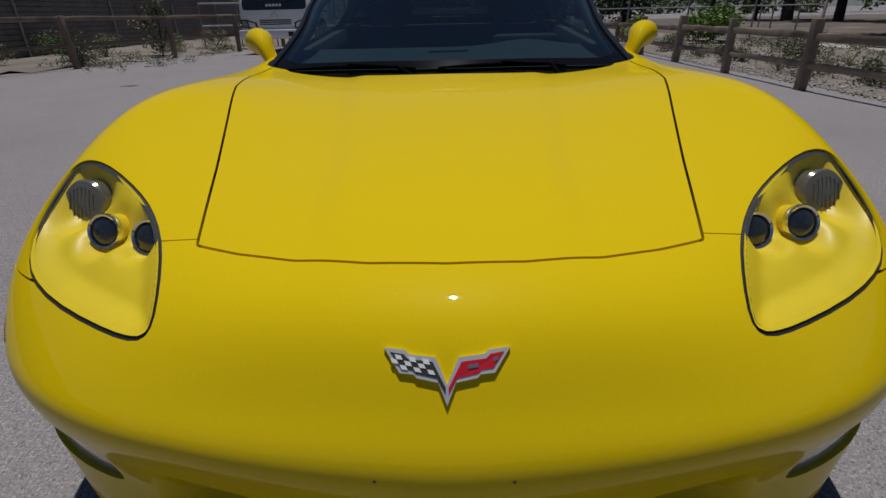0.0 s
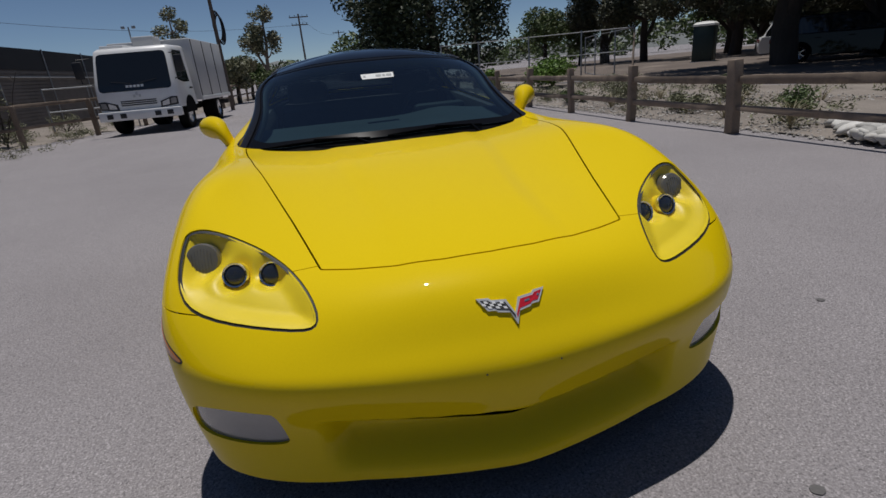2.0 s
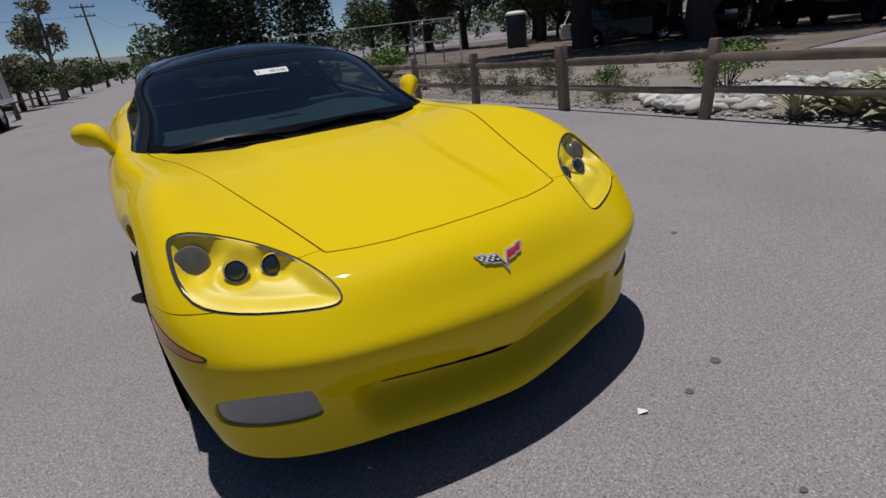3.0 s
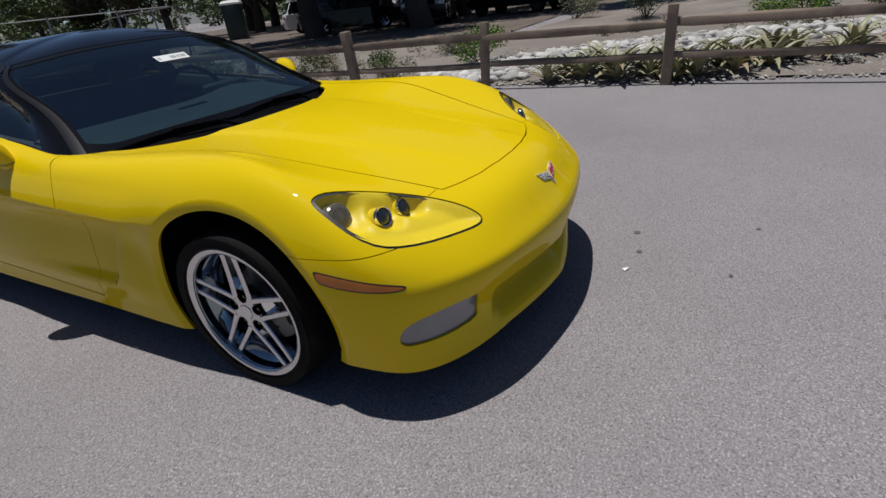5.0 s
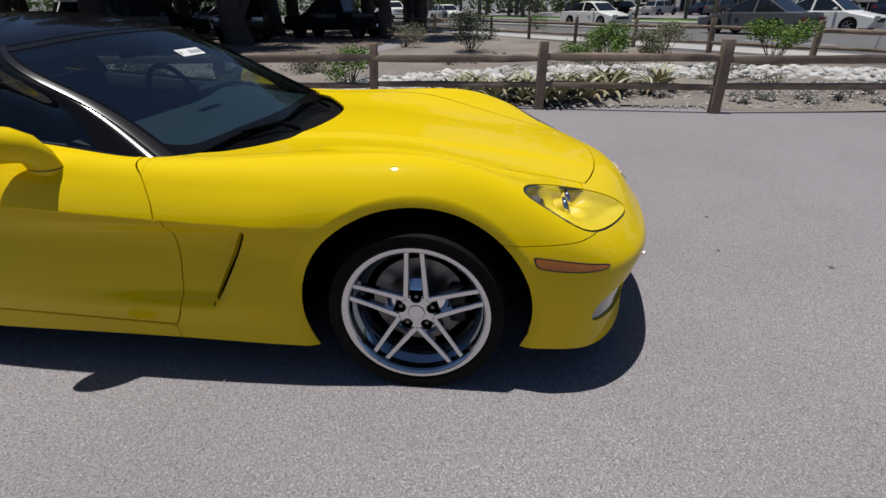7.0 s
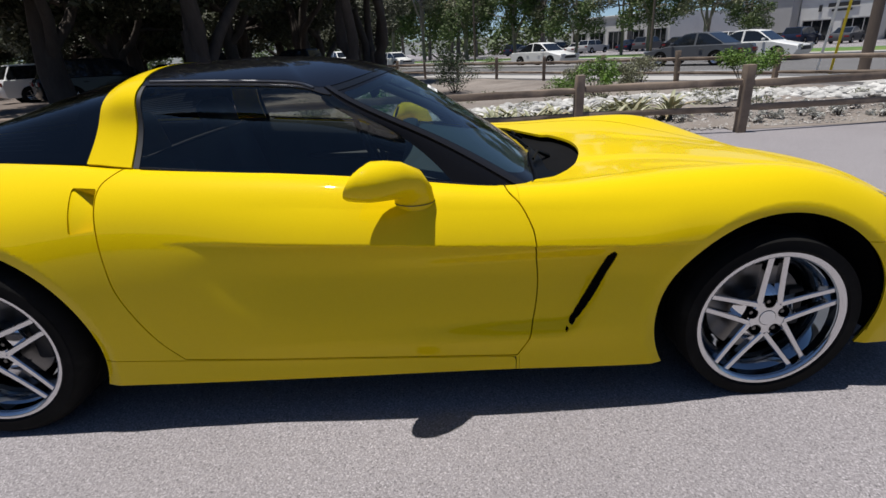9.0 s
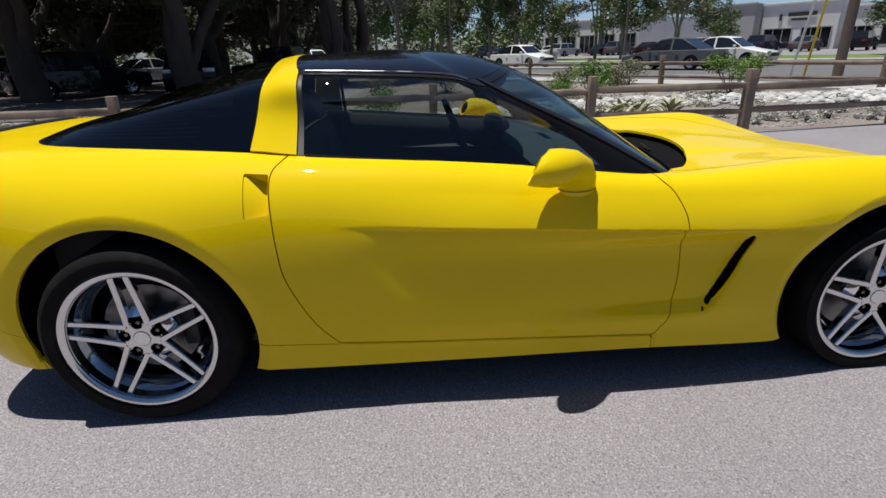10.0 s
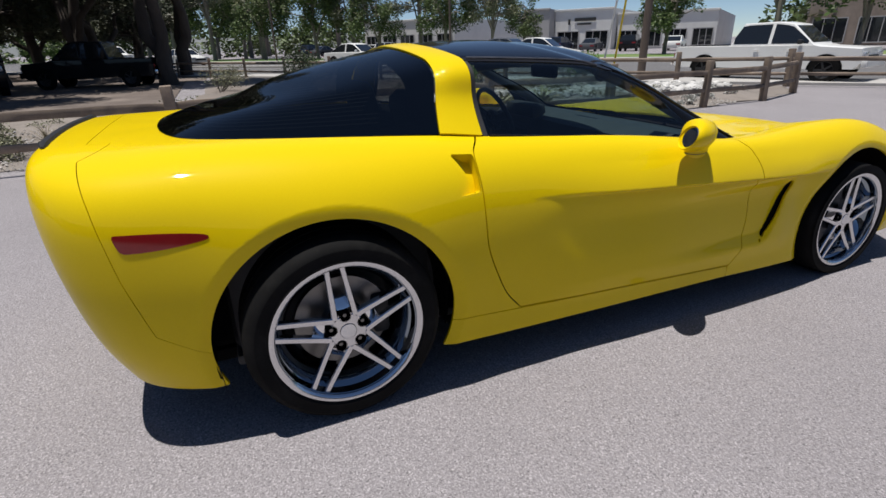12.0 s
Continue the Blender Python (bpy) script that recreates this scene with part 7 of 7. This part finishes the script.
        for y in (-h, h):
            bm = bmesh.new()
            z = .62 if kind == "sedan" else .86
            box(bm, s * (W / 2 - .45), y * .996 - .03, z - .07, s * (W / 2 - .04), y * .996 + .03, z + .09, .02)
            part("lamp", bm, HEADLIGHT if y < 0 else RED_LENS, v)
        for y in (-h + .92, h - (.98 if kind != "pickup" else 1.15)):
            bm = bmesh.new()
            n = 18
            r = wheel_r * 1.14
            bm.faces.new([bm.verts.new((s * (W / 2 + .004), y + r * math.cos(a * math.pi / n), wheel_r + r * math.sin(a * math.pi / n))) for a in range(n + 1)] + [bm.verts.new((s * (W / 2 + .004), y - r, low)), bm.verts.new((s * (W / 2 + .004), y + r, low))])
            part("wheel_arch", bm, UNDER, v, smooth=0)
            small_wheel(v, s * (W / 2 - .09), y, wheel_r, .22, TRIM if kind == "pickup" else SILVER)
    for y0, y1 in ((cab[0], cab[1]), (cab[-1], cab[-2])):
        bm = bmesh.new()
        a, b = Vector((0, *y0)), Vector((0, *y1))
        out = Vector((0, -1 if y0 is cab[0] else 1, .6)).normalized() * .008
        p, q = a.lerp(b, .10) + out, a.lerp(b, .92) + out
        bm.faces.new([bm.verts.new(c) for c in (p + Vector((-W * .40, 0, 0)), p + Vector((W * .40, 0, 0)), q + Vector((W * .345, 0, 0)), q + Vector((-W * .345, 0, 0)))])
        part("window", bm, CAR_GLASS, v, smooth=0)
    bm = bmesh.new()
    z = .45 if kind == "sedan" else .68
    box(bm, -W * .30, -h - .012, z, W * .30, -h + .05, z + .17, .01)
    part("grille", bm, TRIM, v)
    if kind == "pickup":
        bm = bmesh.new()
        box(bm, -W / 2 + .08, h - 1.9, 1.0, W / 2 - .08, h - .08, belt + .012, .01)
        part("cargo_bed", bm, UNDER, v)
        for y in (-h - .05, h + .04):
            bm = bmesh.new()
            box(bm, -W / 2 + .04, y - .08, .50, W / 2 - .04, y + .08, .72, .03)
            part("bumper", bm, paint if y < 0 else CHROME, v)
    return v


driven = vehicle("pickup_truck", "white four-door pickup crossing the driveway", "pickup", PAINTS["white"], (8.25, -12.0, 0), -75)
driven.scale = (.84, .84, .82)
shaded = vehicle("pickup_truck", "black pickup parked in shade under pines", "pickup", PAINTS["black"], (21.9, 6.9, 0), 167)
shaded.scale = (.86, .78, .88)
vehicle("parked_car", "dark car parked in shade under pines", "suv", PAINTS["black"], (19.4, 14.4, 0), 44, "cars under the pines")
vehicle("parked_car", "white hatchback parked under pines", "suv", PAINTS["white"], (23.2, 18.9, 0), 48, "cars under the pines")
vehicle("parked_car", "silver sedan parked beyond the pines", "sedan", PAINTS["silver"], (31.5, 17.2, 0), 55, "cars under the pines")
vehicle("parked_car", "dark car parked beyond the pines", "suv", PAINTS["black"], (29.5, 20.5, 0), 55, "cars under the pines")
vehicle("parked_car", "dark off-road car parked in shade", "suv", PAINTS["black"], (20.5, 10.6, 0), -70, "cars under the pines")
road_turn = math.degrees(math.atan2(ALONG.y, ALONG.x)) - 90
for k, (s, w, kind, col, flip) in enumerate(((23.9, 24.3, "sedan", "white", 0), (11.6, 26.5, "sedan", "white", 0), (12.4, 22.6, "sedan", "grey", 180), (46, 26.0, "sedan", "white", 0), (56, 24.5, "pickup", "white", 0))):
    vehicle("street_car" if kind != "pickup" else "pickup_truck", f"{col} {'pickup' if kind == 'pickup' else 'saloon car'} on the street", kind, PAINTS[col], tuple(street(s, w)), road_turn + flip, "cars on the street")
for k in range(14):
    s = 9 + k * 4.1 + (k * 37 % 5) * .3
    col = ("white", "grey", "silver", "black", "navy")[k * 3 % 5]
    vehicle("parked_car", f"{col} car parked before the offices", ("sedan", "suv")[k % 2], PAINTS[col], tuple(street(s, 58 + (k % 3))), road_turn + 90 + (k * 29 % 3), "cars before the offices")

# ---- the box truck ----
CAB_WHITE = surface("white_truck_paint", (.78, .78, .77), .35, vary=.05, scale=2, coat=.6, second=(.70, .70, .68), second_scale=1.2, second_share=.25)
BOX_GREY = surface("grey_truck_body", (.56, .56, .555), .5, .1, vary=.06, scale=1.5)
truck = thing("box_truck", "white cab-over box truck parked beside the fence", "truck", at=(-5.0, 14.4, 0), turn=-5)
truck.scale = (1.08, 1.08, 1.04)
bm = bmesh.new()
prof = [(-.06, .62), (-.08, 1.0), (-.03, 1.30), (.22, 2.12), (.27, 2.185), (.40, 2.225), (1.45, 2.24), (1.50, .62)]
rings = []
for x, inset in ((-1.0, .13), (-.985, .07), (-.95, .025), (-.88, 0), (.88, 0), (.95, .025), (.985, .07), (1.0, .13)):
    rings.append([bm.verts.new((x * (1 - .07 * max(0, (z - 1.3) / .95)), y + (inset if y < .5 else -inset), z - (inset if z > 2 else 0))) for y, z in prof])
for p, q in zip(rings, rings[1:]):
    for i in range(len(prof)):
        j = (i + 1) % len(prof)
        bm.faces.new((p[i], p[j], q[j], q[i]))
bm.faces.new(rings[0]), bm.faces.new(rings[-1])
bmesh.ops.recalc_face_normals(bm, faces=bm.faces[:])
cab_p = part("cab", bm, CAB_WHITE, truck, smooth=40)


def cab_front(x, z, lift):
    y = float(np.interp(z, [.62, 1.0, 1.30, 2.12], [-.06, -.08, -.03, .22]))
    return Vector((x, y - lift, z))


def cab_plate(name, outline, mat, lift, parent=None, label=""):
    bm = bmesh.new()
    a, b = [bm.verts.new(cab_front(x, z, -.01)) for x, z in outline], [bm.verts.new(cab_front(x, z, lift)) for x, z in outline]
    bm.faces.new(b)
    for i in range(len(a)):
        j = (i + 1) % len(a)
        bm.faces.new((a[i], a[j], b[j], b[i]))
    bmesh.ops.recalc_face_normals(bm, faces=bm.faces[:])
    return part(name, bm, mat, parent or truck, label, smooth=0)


bm = bmesh.new()
rows = []
for z, half in ((1.13, .79), (1.15, .845), (1.19, .865), (1.25, .872), (1.30, .870), (1.60, .855), (1.90, .838), (2.02, .82), (2.06, .79), (2.082, .72)):
    rows.append([[bm.verts.new(cab_front(x, z, lift)) for x in (-half, half)] for lift in (-.01, .012)])
for p, q in zip(rows, rows[1:]):
    bm.faces.new((p[1][0], p[1][1], q[1][1], q[1][0]))
    for i in (0, 1):
        bm.faces.new((p[0][i], p[1][i], q[1][i], q[0][i]))
for r in (rows[0], rows[-1]):
    bm.faces.new((r[0][0], r[0][1], r[1][1], r[1][0]))
bmesh.ops.recalc_face_normals(bm, faces=bm.faces[:])
part("windscreen", bm, CAR_GLASS, truck, "dark one-piece windscreen with a deep black foot", smooth=0)
for k in range(5):
    cab_plate("maker_bar", [(-.22 + k * .09, 1.215), (-.155 + k * .09, 1.215), (-.155 + k * .09, 1.275), (-.22 + k * .09, 1.275)], WHITE, .018, label="pale plain bar")
for x0, z0 in ((-.10, 1.0), (-.03, 1.06), (.04, 1.0)):
    cab_plate("emblem_bar", [(x0, z0 - .04), (x0 + .055, z0 - .04), (x0 + .055, z0 + .03), (x0, z0 + .03)], BOX_GREY, .010)
for k in range(3):
    cab_plate("grille_slot", [(-.42, .76 + k * .05), (.42, .76 + k * .05), (.44, .788 + k * .05), (-.44, .788 + k * .05)], TRIM, .008)
for s in (-1, 1):
    cab_plate("lamp_frame", [(s * x, z) for x, z in ((.50, .655), (.94, .70), (.95, .90), (.80, .905), (.52, .81))], TRIM, .010)
    cab_plate("headlight", [(s * x, z) for x, z in ((.55, .69), (.73, .71), (.74, .855), (.57, .79))], HEADLIGHT, .02, label="clear headlight")
    cab_plate("indicator", [(s * x, z) for x, z in ((.77, .72), (.91, .735), (.915, .87), (.79, .865))], GREY_LENS, .018)
    cab_plate("wiper", [(s * .10, 1.30), (s * .55, 1.38), (s * .55, 1.395), (s * .10, 1.32)], TRIM, .02)
    bm = bmesh.new()
    tube(bm, [(s * .95, .10, 2.0), (s * 1.18, -.08, 1.98), (s * 1.18, -.08, 1.40), (s * .98, .05, 1.35)], .015, 6)
    arm = part("mirror_arm", bm, TRIM, truck)
    bm = bmesh.new()
    box(bm, s * 1.08, -.13, 1.50, s * 1.29, -.04, 1.93, .03)
    part("mirror_head", bm, TRIM, arm)
    bm = bmesh.new()
    side = [(.12, 1.32), (.30, 2.0), (.42, 2.08), (1.05, 2.08), (1.05, 1.25), (.5, 1.25)]
    bm.faces.new([bm.verts.new((s * (1.004 - .07 * max(0, (z - 1.3) / .95)), y, z)) for y, z in side])
    part("side_window", bm, CAR_GLASS, truck, smooth=0)
    bm = bmesh.new()
    box(bm, s * 1.0, .95, 1.06, s * 1.03, 1.12, 1.11, .008)
    part("door_handle", bm, TRIM, truck)
    small_wheel(truck, s * .83, .72, .39, .24)
    small_wheel(truck, s * .80, 3.55, .39, .42)
    bm = bmesh.new()
    bm.faces.new([bm.verts.new((s * 1.006, .72 + .46 * math.cos(a * math.pi / 14), .44 + .46 * math.sin(a * math.pi / 14))) for a in range(15)])
    part("wheel_arch", bm, UNDER, truck, smooth=0)
bm = bmesh.new()
box(bm, -1.0, -.20, .40, 1.0, -.02, .64, .03)
bumper = part("bumper", bm, CAB_WHITE, truck, "white steel bumper with dark slots")
for x0 in (-.80, -.48, .36, .66):
    bm = bmesh.new()
    box(bm, x0, -.207, .46, x0 + .15, -.19, .58, .006)
    part("bumper_slot", bm, TRIM, bumper)
bm = bmesh.new()
box(bm, -.12, .8, 2.22, .42, 1.35, 2.50, .03)
part("roof_unit", bm, BOX_GREY, truck, "grey roof air unit")
bm = bmesh.new()
box(bm, -.80, .45, 2.22, -.22, 1.4, 2.30, .03)
part("roof_rack", bm, CAB_WHITE, truck)
bm = bmesh.new()
box(bm, -1.08, 1.62, .72, 1.08, 5.0, 2.44, .03)
cargo = part("cargo_box", bm, BOX_GREY, truck, "pale grey panelled cargo body")
for s in (-1, 1):
    for y in (1.70, 2.78, 3.86, 4.94):
        bm = bmesh.new()
        box(bm, s * 1.08, y - .02, .74, s * 1.094, y + .02, 2.41)
        part("seam", bm, TRIM, cargo)
    bm = bmesh.new()
    box(bm, s * 1.06, 1.62, .70, s * 1.11, 5.0, .82, .01)
    part("lower_rail", bm, CAB_WHITE, cargo)
bm = bmesh.new()
box(bm, -.42, .1, .42, -.32, 5.0, .62)
box(bm, .32, .1, .42, .42, 5.0, .62)
part("chassis", bm, UNDER, truck)
bm = bmesh.new()
box(bm, -1.0, 4.95, .45, 1.0, 5.1, .6, .02)
part("rear_bumper", bm, TRIM, truck)
